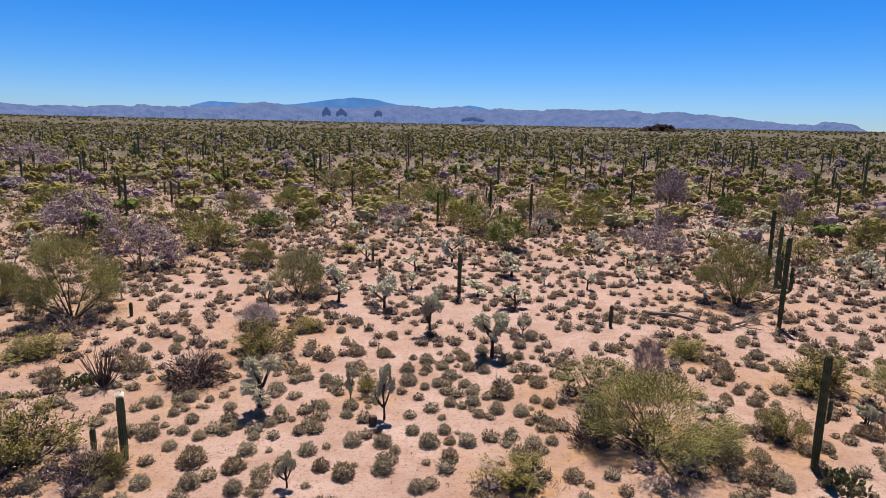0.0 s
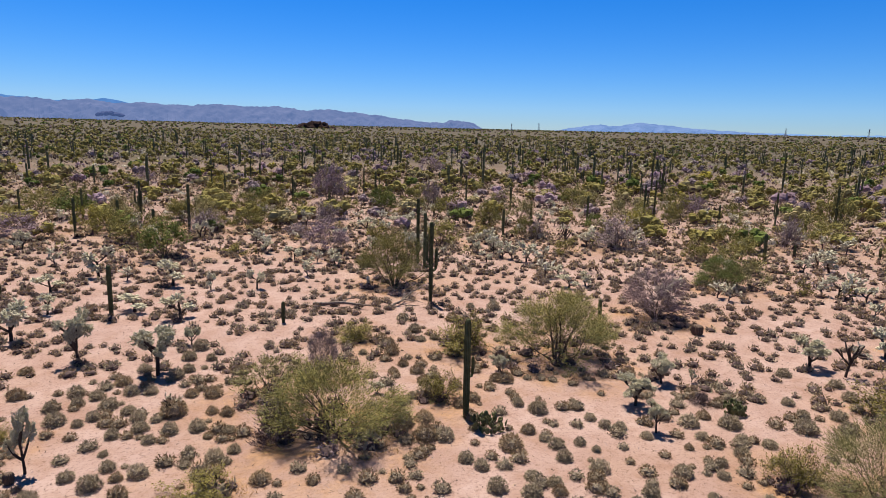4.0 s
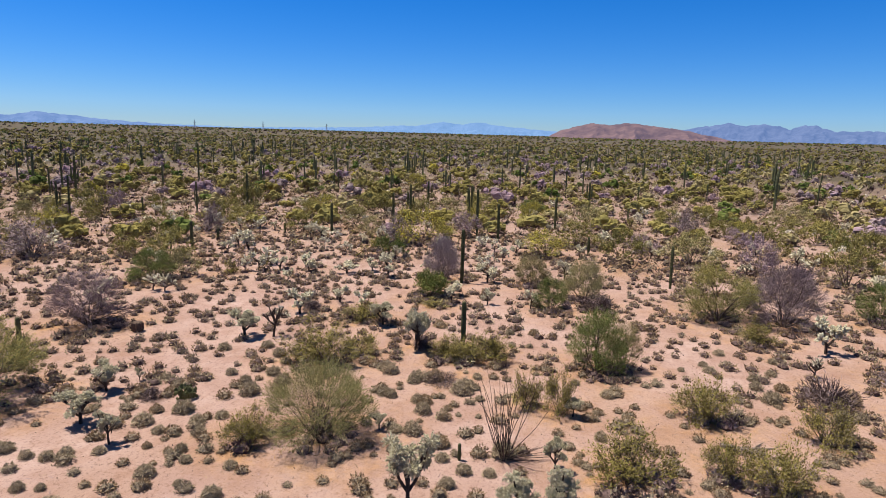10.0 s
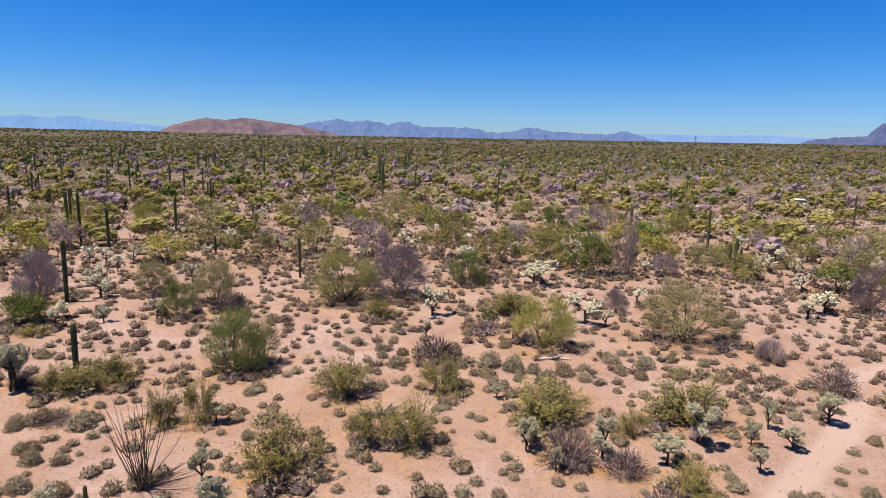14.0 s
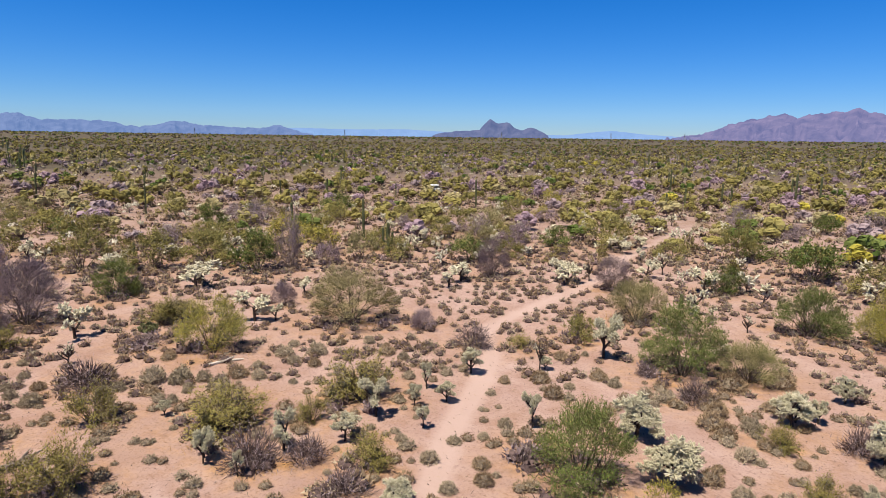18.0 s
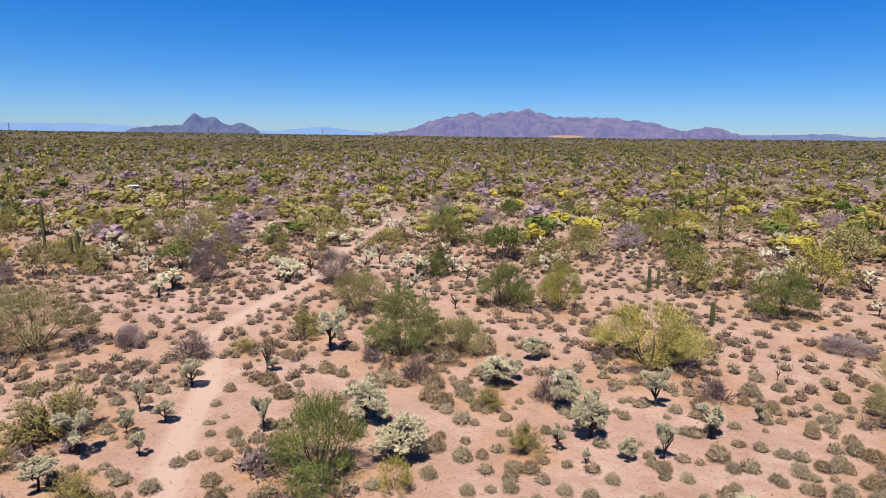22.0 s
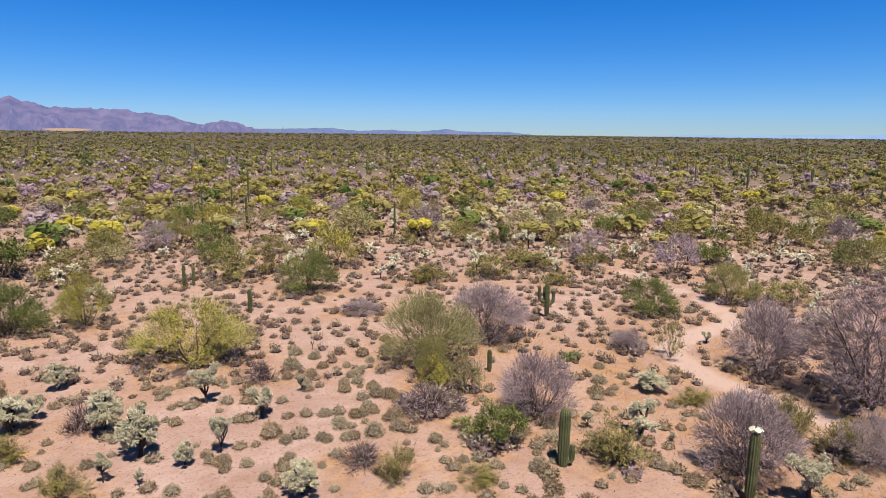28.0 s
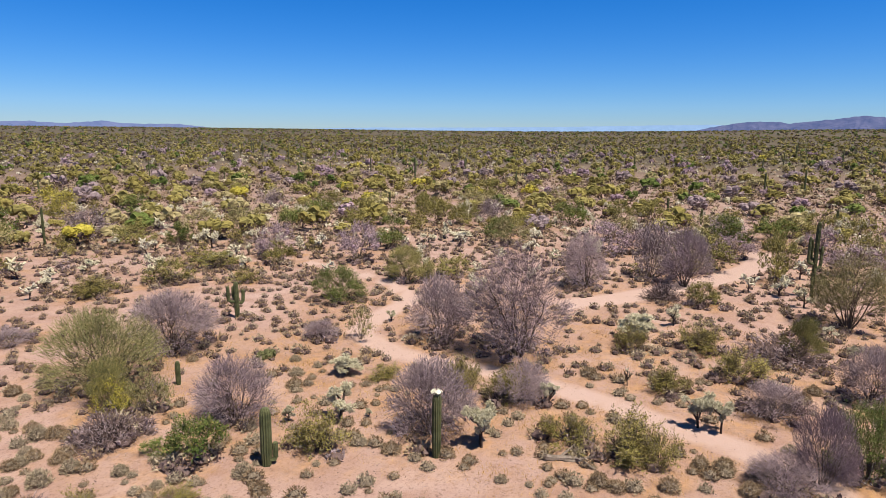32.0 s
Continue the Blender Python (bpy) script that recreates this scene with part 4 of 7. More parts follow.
def log(x, y, ln, r, turn, forks=2, label="weathered grey fallen log", skin="dead"):
    r, forks = min(.11, r * 1.4), forks + 3
    rng = random.Random(int(x * 41 + y * 13))
    ob = thing("fallen_log", x, y, turn, 1, label, "log", "", land(x, y))
    pts = wander(rng, (-ln / 2, 0, r * .8), (1, 0, .02), ln, 6, .34, 0)
    for p in pts:
        p.z = max(r * .6, min(p.z, r * 2.5))
    g = Geo()
    g.tube(pts, [r, r * .95, r * .85, r * .8, r * .65, r * .5, r * .3], 7)
    part("bole", g.mesh("bole", [skin]), ob)
    for k in range(forks):
        g = Geo()
        q = wander(rng, pts[2 + k % 4], (.8, rng.uniform(-1, 1), rng.uniform(.0, .35)), ln * rng.uniform(.25, .6), 4, .35, 0)
        for p in q:
            p.z = max(p.z, r * .3)
        g.tube(q, [r * .5, r * .4, r * .32, r * .25, r * .12], 5)
        part("branch", g.mesh("branch", [skin]), ob)
    return ob




def stump(x, y, h, turn):
    """A bleached snag of a dead trunk with a broken fork."""
    ob = thing("tree_stump", x, y, turn, 1, "bleached pale broken tree stump", "stump", "", land(x, y))
    g = Geo()
    g.tube([(0, 0, -.05), (.03, .01, h * .4), (-.02, .02, h * .75), (.04, .03, h)], [.13, .1, .085, .04], 7)
    part("bole", g.mesh("bole", ["bleached"]), ob)
    g = Geo()
    g.tube([(0, 0, h * .4), (.16, .04, h * .6), (.22, .08, h * .85)], [.07, .055, .02], 6)
    part("branch", g.mesh("branch", ["bleached"]), ob)


def bursage(x, y, w, brown=False):
    rng = random.Random(int(x * 311 + y * 173))
    me = BURSAGE[rng.randrange(4, 6) if brown else rng.randrange(4)]
    ob = new("bursage", me)
    s = w / .62
    ob.location, ob.rotation_euler, ob.scale = (x, y, land(x, y)), (0, 0, rng.uniform(0, 6.28)), (s, s, s * rng.uniform(.85, 1.15))
    return tagged(ob, "dry brownish dome-shaped bursage bush" if brown else "small grey-green dome-shaped bursage bush", "shrub", "bursage bushes")


def pickup(x, y, turn):
    """A parked pickup: body, cab, glass, bed and wheels."""
    ob = thing("pickup_truck", x, y, turn, 1.0, "white pickup truck parked among the desert trees", "truck", "", land(x, y))
    paint = mat("white_paint", (0.62, 0.63, 0.64), (0.70, 0.70, 0.70), rough=0.3, scale=2, spec=0.5)
    glass = mat("dark_glass", (0.02, 0.025, 0.03), rough=0.08, spec=0.5)
    rubber = mat("rubber", (0.02, 0.02, 0.02), (0.035, 0.033, 0.03), rough=0.9)
    chrome = mat("wheel_metal", (0.45, 0.45, 0.46), rough=0.35, spec=0.6)

    def block(name, lo, hi, m, taper=0.0, parent=ob):
        bm = bmesh.new()
        bmesh.ops.create_cube(bm, size=1)
        for v in bm.verts:
            k = [(a + b) / 2 + (b - a) * q for a, b, q in zip(lo, hi, v.co)]
            if v.co.z > 0 and taper:
                k[0] += -taper * (1 if v.co.x > 0 else -.55)
                k[1] *= .88
            v.co = k
        bmesh.ops.bevel(bm, geom=list(bm.edges), offset=.05, segments=2, affect="EDGES")
        me = bpy.data.meshes.new(name)
        bm.to_mesh(me)
        bm.free()
        me.materials.append(m)
        return part(name, me, parent)

    block("body", (-2.6, -.93, .45), (2.6, .93, 1.0), paint)
    block("hood", (1.2, -.88, .98), (2.5, .88, 1.12), paint)
    block("cab", (-.75, -.86, .98), (1.35, .86, 1.52), glass, .35)
    block("roof", (-.5, -.76, 1.52), (.98, .76, 1.74), paint, .12)
    for sy in (-.88, .88):
        block("bed_side", (-2.6, sy - .05, .98), (-.8, sy + .05, 1.3), paint)
    block("tailgate", (-2.64, -.85, .98), (-2.54, .85, 1.3), paint)
    for sx in (-1.65, 1.7):
        for sy in (-.9, .9):
            for name, rad, wide, m in (("tyre", .39, .25, rubber), ("rim", .24, .27, chrome)):
                bm = bmesh.new()
                bmesh.ops.create_cone(bm, cap_ends=True, segments=20, radius1=rad, radius2=rad, depth=wide, matrix=Matrix.Translation((sx, sy, .39)) @ Matrix.Rotation(math.pi / 2, 4, "X"))
                me = bpy.data.meshes.new(name)
                bm.to_mesh(me)
                bm.free()
                me.materials.append(m)
                part(name, me, ob)
    USED.append((x, y, 2.6))


# ---- plants near the drone, direction by direction ----
# north
tree(PALO, -18.89, 31.09, 4.1, 4.7, T_PALO, "palo_verde")
tree(PALO, -24.46, 33.94, 2.06, 3.40, T_PALO, "palo_verde")
tree(IRONWOOD, -30.12, 51.83, 4.29, 6.36, T_IRON, "ironwood")
tree(IRONWOOD, -20.69, 42.36, 3.52, 5.45, T_IRON, "ironwood")
tree(IRONWOOD, -80.98, 125.20, 5.48, 11.82, T_IRON, "ironwood")
tree(CREOSOTE, -12.17, 16.86, 1.79, 3.01, T_CREO, "creosote_bush")
tree(CREOSOTE, -17.20, 25.66, 1.02, 2.57, T_CREO, "creosote_bush")
ocotillo(-12.74, 22.57, 1.79, 64, 0.75, 0)
prickly_pear(-13.78, 22.68, 0.84, 1.53)
saguaro(-9.33, 17.29, 2.09, 0.14, (), 14, "short young green ribbed saguaro cactus topped with white blossoms")
saguaro(-10.60, 17.91, 0.74, 0.11, (), 0, "short young green ribbed saguaro cactus")
tree(TANGLE, -9.88, 16.35, 0.9, 1.7, T_TANG, "brush_pile")
tree(CREOSOTE, -9.32, 16.37, 0.94, 1.14, T_CREO, "creosote_bush")
tree(TANGLE, -9.51, 23.09, 1.31, 2.25, T_TANG, "brush_pile")
cholla(-6.26, 20.65, 2.13, 1.61)
tree(CREOSOTE, -7.76, 26.31, 1.37, 2.81, T_CREO, "creosote_bush")
tree(DEADTREE, -9.27, 30.65, 0.99, 2.08, T_DEAD, "dead_shrub")
cholla(-9.48, 33.55, 1.61, 0.98)
tree(CREOSOTE, -6.52, 29.88, 0.58, 1.85, T_CREO, "creosote_bush")
tree(PALO_DRY, -8.40, 36.38, 2.59, 3.39, T_DRY, "palo_verde")
cholla(-5.80, 34.96, 2.33, 1.99)
cholla(-3.10, 33.98, 1.95, 1.92)
cholla(-0.42, 29.69, 2.30, 1.55)
cholla(2.36, 26.56, 2.27, 2.05)
cholla(4.91, 42.15, 1.78, 2.35)
cholla(-1.76, 43.31, 1.22, 1.80)
cholla(-1.79, 38.24, 1.16, 1.42)
cholla(0.88, 46.41, 2.16, 1.92)
cholla(2.29, 36.78, 1.05, 2.06)
cholla(4.32, 34.49, 1.49, 1.79)
cholla(4.15, 29.79, 0.93, 0.86)
cholla(-3.21, 21.62, 1.36, 0.48)
cholla(-1.84, 20.31, 2.11, 0.86)
tree(CREOSOTE, -2.69, 22.50, 0.75, 1.21, T_CREO, "creosote_bush")
barrel_cactus(-2.19, 19.87, 0.35, 0.14)
cholla(-4.18, 16.03, 1.15, 0.61)
cholla(-4.34, 20.51, 0.63, 0.29)
saguaro(1.14, 36.06, 2.84, 0.14, (), 0, "tall green ribbed saguaro cactus")
saguaro(-5.04, 45.86, 1.20, 0.12, (), 0, "short young green ribbed saguaro cactus")
saguaro(-4.29, 43.45, 0.86, 0.11, (), 0, "short young green ribbed saguaro cactus")
saguaro(-18.41, 51.32, 1.05, 0.14, (), 0, "short young green ribbed saguaro cactus")
saguaro(-16.06, 31.52, 0.76, 0.11, (), 0, "short young green ribbed saguaro cactus")
saguaro(8.91, 31.35, 1.15, 0.12, (), 0, "short young green ribbed saguaro cactus")
tree(MESQUITE, 5.41, 51.13, 2.85, 3.47, T_MESQ, "mesquite")
tree(PALO, 2.36, 65.80, 2.21, 3.54, T_PALO, "palo_verde")
tree(PALO, 6.86, 18.46, 2.17, 4.51, T_PALO, "palo_verde")
tree(PALO_DRY, 5.90, 22.21, 1.55, 2.84, T_DRY, "palo_verde")
tree(TANGLE, 5.02, 18.90, 1.01, 1.46, T_TANG, "brush_pile")
tree(DEADTREE, 8.01, 22.82, 2.17, 1.28, T_DEAD, "dead_shrub")
tree(CREOSOTE, 11.26, 27.03, 0.87, 2.05, T_CREO, "creosote_bush")
cholla(9.54, 20.86, 0.53, 0.63)
tree(CREOSOTE, 11.52, 19.30, 1.04, 1.57, T_CREO, "creosote_bush")
tree(CREOSOTE, 15.35, 23.68, 1.45, 3.01, T_CREO, "creosote_bush")
saguaro(11.50, 17.52, 3.68, 0.14, ((1.54, 3.65, .12, 0.44),), 0, "tall green ribbed saguaro with one short arm")
prickly_pear(11.79, 16.55, 0.97, 1.83)
cholla(15.12, 20.65, 0.78, 0.84)
saguaro(17.79, 31.51, 4.82, 0.15, ((1.93, 4.32, .22, 1.06), (2.17, 1.18, .3, 1.44), (2.41, 6.12, .25, 0.96)), 0, "tall green ribbed saguaro with upraised arms")
saguaro(22.46, 41.94, 5.04, 0.15, (), 0, "tall green ribbed saguaro cactus")
saguaro(22.19, 40.37, 4.13, 0.15, ((1.73, 0.74, .12, 0.50),), 0, "tall green ribbed saguaro with one short arm")
tree(PALO, 17.56, 35.98, 3.45, 4.50, T_PALO, "palo_verde")
log(13.13, 33.63, 3.6, 0.08, -0.12, -1, "thick weathered brown fallen log")
stump(16.1, 36.9, 0.62, 0.4)
log(16.03, 31.12, 2.75, 0.055, -0.12, 4)
tree(CREOSOTE, 2.42, 16.43, 0.70, 2.12, T_CREO, "creosote_bush")
cholla(2.38, 22.47, 0.80, 0.85, CHOLLA_BARE, "mostly bare dark cholla skeleton")
tree(CREOSOTE, 10.75, 50.84, 0.78, 2.35, T_CREO, "creosote_bush")
cholla(14.20, 46.62, 1.18, 1.43)
cholla(16.36, 43.62, 1.31, 1.46)
cholla(24.66, 56.75, 1.67, 2.26)
cholla(20.64, 53.60, 1.34, 1.57)
cholla(29.75, 60.34, 1.22, 2.08)
cholla(12.97, 50.38, 1.26, 1.24)
cholla(24.41, 42.10, 1.18, 1.16)
cholla(30.21, 45.71, 1.36, 1.70)
cholla(27.57, 40.04, 0.94, 1.07)
cholla(32.77, 46.69, 1.00, 1.56)
tree(DEADTREE, 17.85, 57.41, 1.19, 2.97, T_DEAD, "dead_shrub")
tree(YELLOW, 19.62, 104.61, 2.28, 3.81, T_YELLOW, "palo_verde")
tree(PALO, -0.13, 92.60, 2.35, 4.14, T_PALO, "palo_verde")
tree(PALO, -3.42, 81.58, 2.47, 2.93, T_PALO, "palo_verde")
tree(PALO_DRY, -16.16, 93.55, 3.71, 4.24, T_DRY, "palo_verde")
tree(IRONWOOD, 31.27, 84.51, 3.49, 4.82, T_IRON, "ironwood")
tree(IRONWOOD, 9.44, 112.87, 2.41, 4.55, T_IRON, "ironwood")
tree(PALO, -21.78, 66.46, 2.72, 3.14, T_PALO, "palo_verde")
tree(PALO, 17.30, 76.62, 2.34, 3.52, T_PALO, "palo_verde")
tree(CREOSOTE, -7.73, 49.62, 0.70, 2.72, T_CREO, "creosote_bush")
tree(PALO, -12.92, 43.91, 1.74, 2.29, T_PALO, "palo_verde")
tree(PALO, -12.61, 98.74, 3.41, 5.32, T_PALO, "palo_verde")
tree(PALO, 9.00, 68.60, 2.35, 3.41, T_PALO, "palo_verde")
saguaro(-33.31, 66.03, 4.59, 0.16, (), 0, "tall green ribbed saguaro cactus")
saguaro(-39.89, 77.66, 3.49, 0.16, ((1.47, 4.20, .12, 0.42),), 0, "tall green ribbed saguaro with one short arm")
saguaro(-33.87, 78.67, 2.84, 0.15, (), 0, "tall green ribbed saguaro cactus")
saguaro(-28.20, 71.38, 2.91, 0.15, (), 0, "tall green ribbed saguaro cactus")
saguaro(-6.69, 119.81, 3.73, 0.16, (), 0, "tall green ribbed saguaro cactus")
saguaro(35.53, 79.35, 4.50, 0.16, ((1.89, 6.16, .12, 0.54),), 0, "tall green ribbed saguaro with one short arm")
tree(PALO, -19.72, 53.24, 2.56, 2.56, T_PALO, "palo_verde")
tree(DEADTREE, 40.95, 72.74, 3.26, 3.73, T_DEAD, "dead_shrub")
# north-east
tree(PALO, 18.22, 20.47, 3.05, 4.89, T_PALO, "palo_verde")
cholla(14.86, 20.07, 0.98, 0.58)
cholla(20.41, 16.48, 1.24, 1.21)
cholla(17.76, 15.41, 1.25, 1.38)
cholla(16.69, 13.47, 1.13, 0.90)
cholla(21.62, 15.94, 0.58, 0.36)
tree(TANGLE, 20.15, 14.36, 0.40, 0.95, T_TANG, "brush_pile")
prickly_pear(20.57, 13.20, 0.96, 1.19)
tree(DEADTREE, 27.49, 23.00, 2.72, 3.65, T_DEAD, "dead_shrub")
saguaro(24.57, 24.42, 1.17, 0.13, (), 0, "short young green ribbed saguaro cactus")
barrel_cactus(27.26, 20.12, 0.52, 0.29)
tree(MESQUITE, 37.18, 26.16, 2.10, 2.96, T_MESQ, "mesquite")
tree(PALO_DRY, 38.84, 25.06, 1.87, 2.52, T_DRY, "palo_verde")
tree(CREOSOTE, 17.73, 9.15, 1.16, 1.62, T_CREO, "creosote_bush")
tree(PALO_DRY, 18.63, 7.12, 2.4, 3.5, T_DRY, "palo_verde")
tree(CREOSOTE, 25.09, 9.53, 1.86, 2.88, T_CREO, "creosote_bush")
tree(CREOSOTE, 26.85, 8.34, 0.89, 1.97, T_CREO, "creosote_bush")
cholla(27.79, 14.58, 1.52, 1.63)
cholla(28.22, 13.27, 1.58, 1.71, CHOLLA_BARE, "mostly bare dark cholla skeleton")
cholla(32.39, 13.64, 1.48, 1.71)
tree(TANGLE, 33.29, 13.23, 0.44, 1.49, T_TANG, "brush_pile")
cholla(35.41, 12.36, 1.04, 1.22)
cholla(34.84, 10.78, 1.00, 1.19)
cholla(31.61, 8.57, 1.31, 1.42)
cholla(27.99, 5.95, 2.09, 1.42)
tree(TANGLE, 28.67, 5.69, 0.42, 1.10, T_TANG, "brush_pile")
tree(CREOSOTE, 32.20, 9.71, 0.92, 2.32, T_CREO, "creosote_bush")
cholla(19.69, 5.32, 0.65, 0.65)
tree(CREOSOTE, 27.11, 3.63, 1.02, 2.30, T_CREO, "creosote_bush")
tree(YELLOW, 58.56, 12.42, 3.01, 6.09, T_YELLOW, "palo_verde")
tree(MESQUITE, 38.04, 7.31, 1.52, 2.12, T_MESQ, "mesquite")
tree(CREOSOTE, 36.01, 6.59, 0.46, 1.75, T_CREO, "creosote_bush")
cholla(38.84, 5.92, 1.04, 1.53)
tree(TANGLE, 24.36, 4.00, 0.39, 1.46, T_TANG, "brush_pile")
saguaro(73.17, 16.95, 4.39, 0.16, ((1.76, 1.03, .22, 0.97), (1.98, 4.17, .3, 1.32), (2.20, 2.83, .25, 0.88)), 0, "tall green ribbed saguaro with upraised arms")
tree(DEADTREE, 56.65, 14.27, 2.65, 2.37, T_DEAD, "dead_shrub")
cholla(49.84, 25.81, 1.74, 2.05)
cholla(47.92, 26.70, 1.18, 1.25)
cholla(56.31, 21.65, 1.64, 1.87)
saguaro(49.26, 30.81, 2.36, 0.16, (), 0, "short young green ribbed saguaro cactus")
saguaro(53.04, 30.52, 1.20, 0.14, (), 0, "short young green ribbed saguaro cactus")
saguaro(60.07, 27.10, 0.97, 0.14, (), 0, "short young green ribbed saguaro cactus")
cholla(42.94, 19.74, 1.13, 1.56)
cholla(42.97, 17.43, 1.29, 1.54)
cholla(43.11, 14.57, 0.97, 1.84)
cholla(44.46, 13.01, 1.04, 1.19)
cholla(27.85, 30.64, 0.98, 1.73)
cholla(29.56, 33.79, 0.93, 1.24)
tree(CREOSOTE, 40.82, 22.45, 0.99, 1.28, T_CREO, "creosote_bush")
tree(PALO, 51.40, 35.13, 2.64, 3.63, T_PALO, "palo_verde")
tree(DEADTREE, 38.14, 47.04, 1.80, 2.46, T_DEAD, "dead_shrub")
tree(MESQUITE, 49.08, 50.69, 1.49, 2.29, T_MESQ, "mesquite")
tree(PALO, 37.28, 47.70, 2.08, 2.46, T_PALO, "palo_verde")
tree(CREOSOTE, 35.52, 39.93, 1.29, 2.66, T_CREO, "creosote_bush")
cholla(38.75, 43.61, 2.14, 1.60, CHOLLA_BARE, "mostly bare dark cholla skeleton")
tree(PALO, 74.65, 39.02, 4.39, 4.88, T_PALO, "palo_verde")
tree(DEADTREE, 57.80, 34.22, 2.62, 2.72, T_DEAD, "dead_shrub")
tree(PALO, 64.22, 53.22, 3.22, 4.47, T_PALO, "palo_verde")
tree(CREOSOTE, 38.26, 56.30, 1.39, 3.06, T_CREO, "creosote_bush")
tree(PALO, 38.50, 56.13, 2.64, 3.06, T_PALO, "palo_verde")
tree(IRONWOOD, 70.58, 126.62, 4.42, 6.46, T_IRON, "ironwood")
tree(IRONWOOD, 30.33, 83.56, 5.08, 4.37, T_IRON, "ironwood")
tree(IRONWOOD, 66.30, 51.51, 2.89, 3.76, T_IRON, "ironwood")
saguaro(77.66, 66.32, 6.19, 0.18, ((2.48, 3.67, .22, 1.36), (2.78, 0.53, .3, 1.86), (3.09, 5.47, .25, 1.24)), 0, "tall green ribbed saguaro with upraised arms")
saguaro(82.28, 72.52, 6.34, 0.16, (), 0, "tall green ribbed saguaro cactus")
saguaro(91.23, 55.67, 8.17, 0.16, (), 0, "tall green ribbed saguaro cactus")
saguaro(99.96, 121.60, 5.53, 0.16, (), 0, "tall green ribbed saguaro cactus")
saguaro(91.49, 137.22, 5.41, 0.16, ((2.27, 3.54, .12, 0.65),), 0, "tall green ribbed saguaro with one short arm")
tree(PALO, 60.82, 67.44, 3.10, 4.86, T_PALO, "palo_verde")
tree(MESQUITE, 106.02, 42.29, 1.91, 4.58, T_MESQ, "mesquite")
tree(YELLOW, 121.02, 27.21, 2.67, 4.43, T_YELLOW, "palo_verde")
# east
saguaro(42.53, 5.97, 3.78, 0.16, (), 0, "tall green ribbed saguaro cactus")
saguaro(29.17, 3.84, 2.24, 0.14, (), 0, "short young green ribbed saguaro cactus")
tree(CREOSOTE, 27.08, 4.18, 1.00, 1.68, T_CREO, "creosote_bush")
tree(CREOSOTE, 27.63, 2.51, 1.06, 2.21, T_CREO, "creosote_bush")
ocotillo(18.60, 0.91, 2.90, 30, 0.41, 15)
tree(CREOSOTE, 22.73, 0.46, 1.32, 1.36, T_CREO, "creosote_bush")
tree(CREOSOTE, 22.54, -0.80, 1.53, 1.35, T_CREO, "creosote_bush")
cholla(22.33, -1.30, 0.79, 0.79)
cholla(18.31, -0.68, 1.14, 0.79)
cholla(15.43, 3.27, 2.24, 1.60)
cholla(15.66, 0.30, 1.28, 1.03, CHOLLA_ROUND, "dense rounded cholla covered in cream spiny joints")
cholla(16.01, -0.86, 1.47, 0.95, CHOLLA_ROUND, "dense rounded cholla covered in cream spiny joints")
saguaro(18.24, 2.29, 0.57, 0.07, (), 0, "short young green ribbed saguaro cactus")
tree(CREOSOTE, 18.10, -2.83, 1.49, 2.62, T_CREO, "creosote_bush")
tree(MESQUITE, 27.34, -2.42, 2.68, 2.68, T_MESQ, "mesquite")
tree(PALO_DRY, 27.83, -3.57, 2.05, 1.58, T_DRY, "palo_verde")
cholla(28.14, 5.77, 1.98, 1.15)
tree(TANGLE, 28.26, 5.53, 0.41, 1.09, T_TANG, "brush_pile")
tree(MESQUITE, 38.08, 7.09, 1.59, 2.20, T_MESQ, "mesquite")
tree(DEADTREE, 42.60, 7.42, 3.0, 2.6, T_DEAD, "dead_shrub")
cholla(36.91, 5.75, 1.30, 1.11)
cholla(37.20, 3.54, 1.03, 0.90)
cholla(36.87, 0.93, 1.30, 0.89)
tree(MESQUITE, 36.88, -0.27, 1.91, 2.09, T_MESQ, "mesquite")
tree(PALO_DRY, 43.08, 1.18, 2.02, 2.43, T_DRY, "palo_verde")
tree(YELLOW, 54.28, 0.64, 2.19, 4.36, T_YELLOW, "palo_verde")
tree(PALO_DRY, 39.69, -2.26, 2.59, 2.60, T_DRY, "palo_verde")
tree(TANGLE, 37.57, -2.87, 0.96, 2.07, T_TANG, "brush_pile")
tree(PALO, 53.80, -5.99, 2.76, 3.49, T_PALO, "palo_verde")
tree(TANGLE, 51.18, -6.44, 1.09, 4.15, T_TANG, "brush_pile")
saguaro(44.93, -8.36, 3.03, 0.12, (), 0, "tall green ribbed saguaro cactus")
saguaro(57.29, -3.30, 1.53, 0.14, (), 0, "short young green ribbed saguaro cactus")
saguaro(71.71, -0.18, 3.71, 0.16, (), 0, "tall green ribbed saguaro cactus")
tree(PALO, 37.38, -9.73, 3.10, 4.23, T_PALO, "palo_verde")
tree(IRONWOOD, 36.92, -13.14, 3.3, 3.9, T_IRON, "ironwood")
tree(IRONWOOD, 51.56, -15.79, 3.14, 3.00, T_IRON, "ironwood")
tree(CREOSOTE, 33.16, -10.71, 1.25, 1.98, T_CREO, "creosote_bush")
tree(PALO, 48.95, -21.19, 4.02, 3.91, T_PALO, "palo_verde")
cholla(32.46, -13.66, 1.89, 1.70)
cholla(28.74, -11.79, 1.04, 1.11, CHOLLA_BARE, "mostly bare dark cholla skeleton")
tree(TANGLE, 25.63, -11.15, 0.98, 2.21, T_TANG, "brush_pile")
tree(CREOSOTE, 23.00, -6.06, 1.56, 2.08, T_CREO, "creosote_bush")
tree(CREOSOTE, 22.06, -9.78, 1.37, 1.88, T_CREO, "creosote_bush")
log(20.97, -6.98, 1.71, 0.077, -1.65, 4)
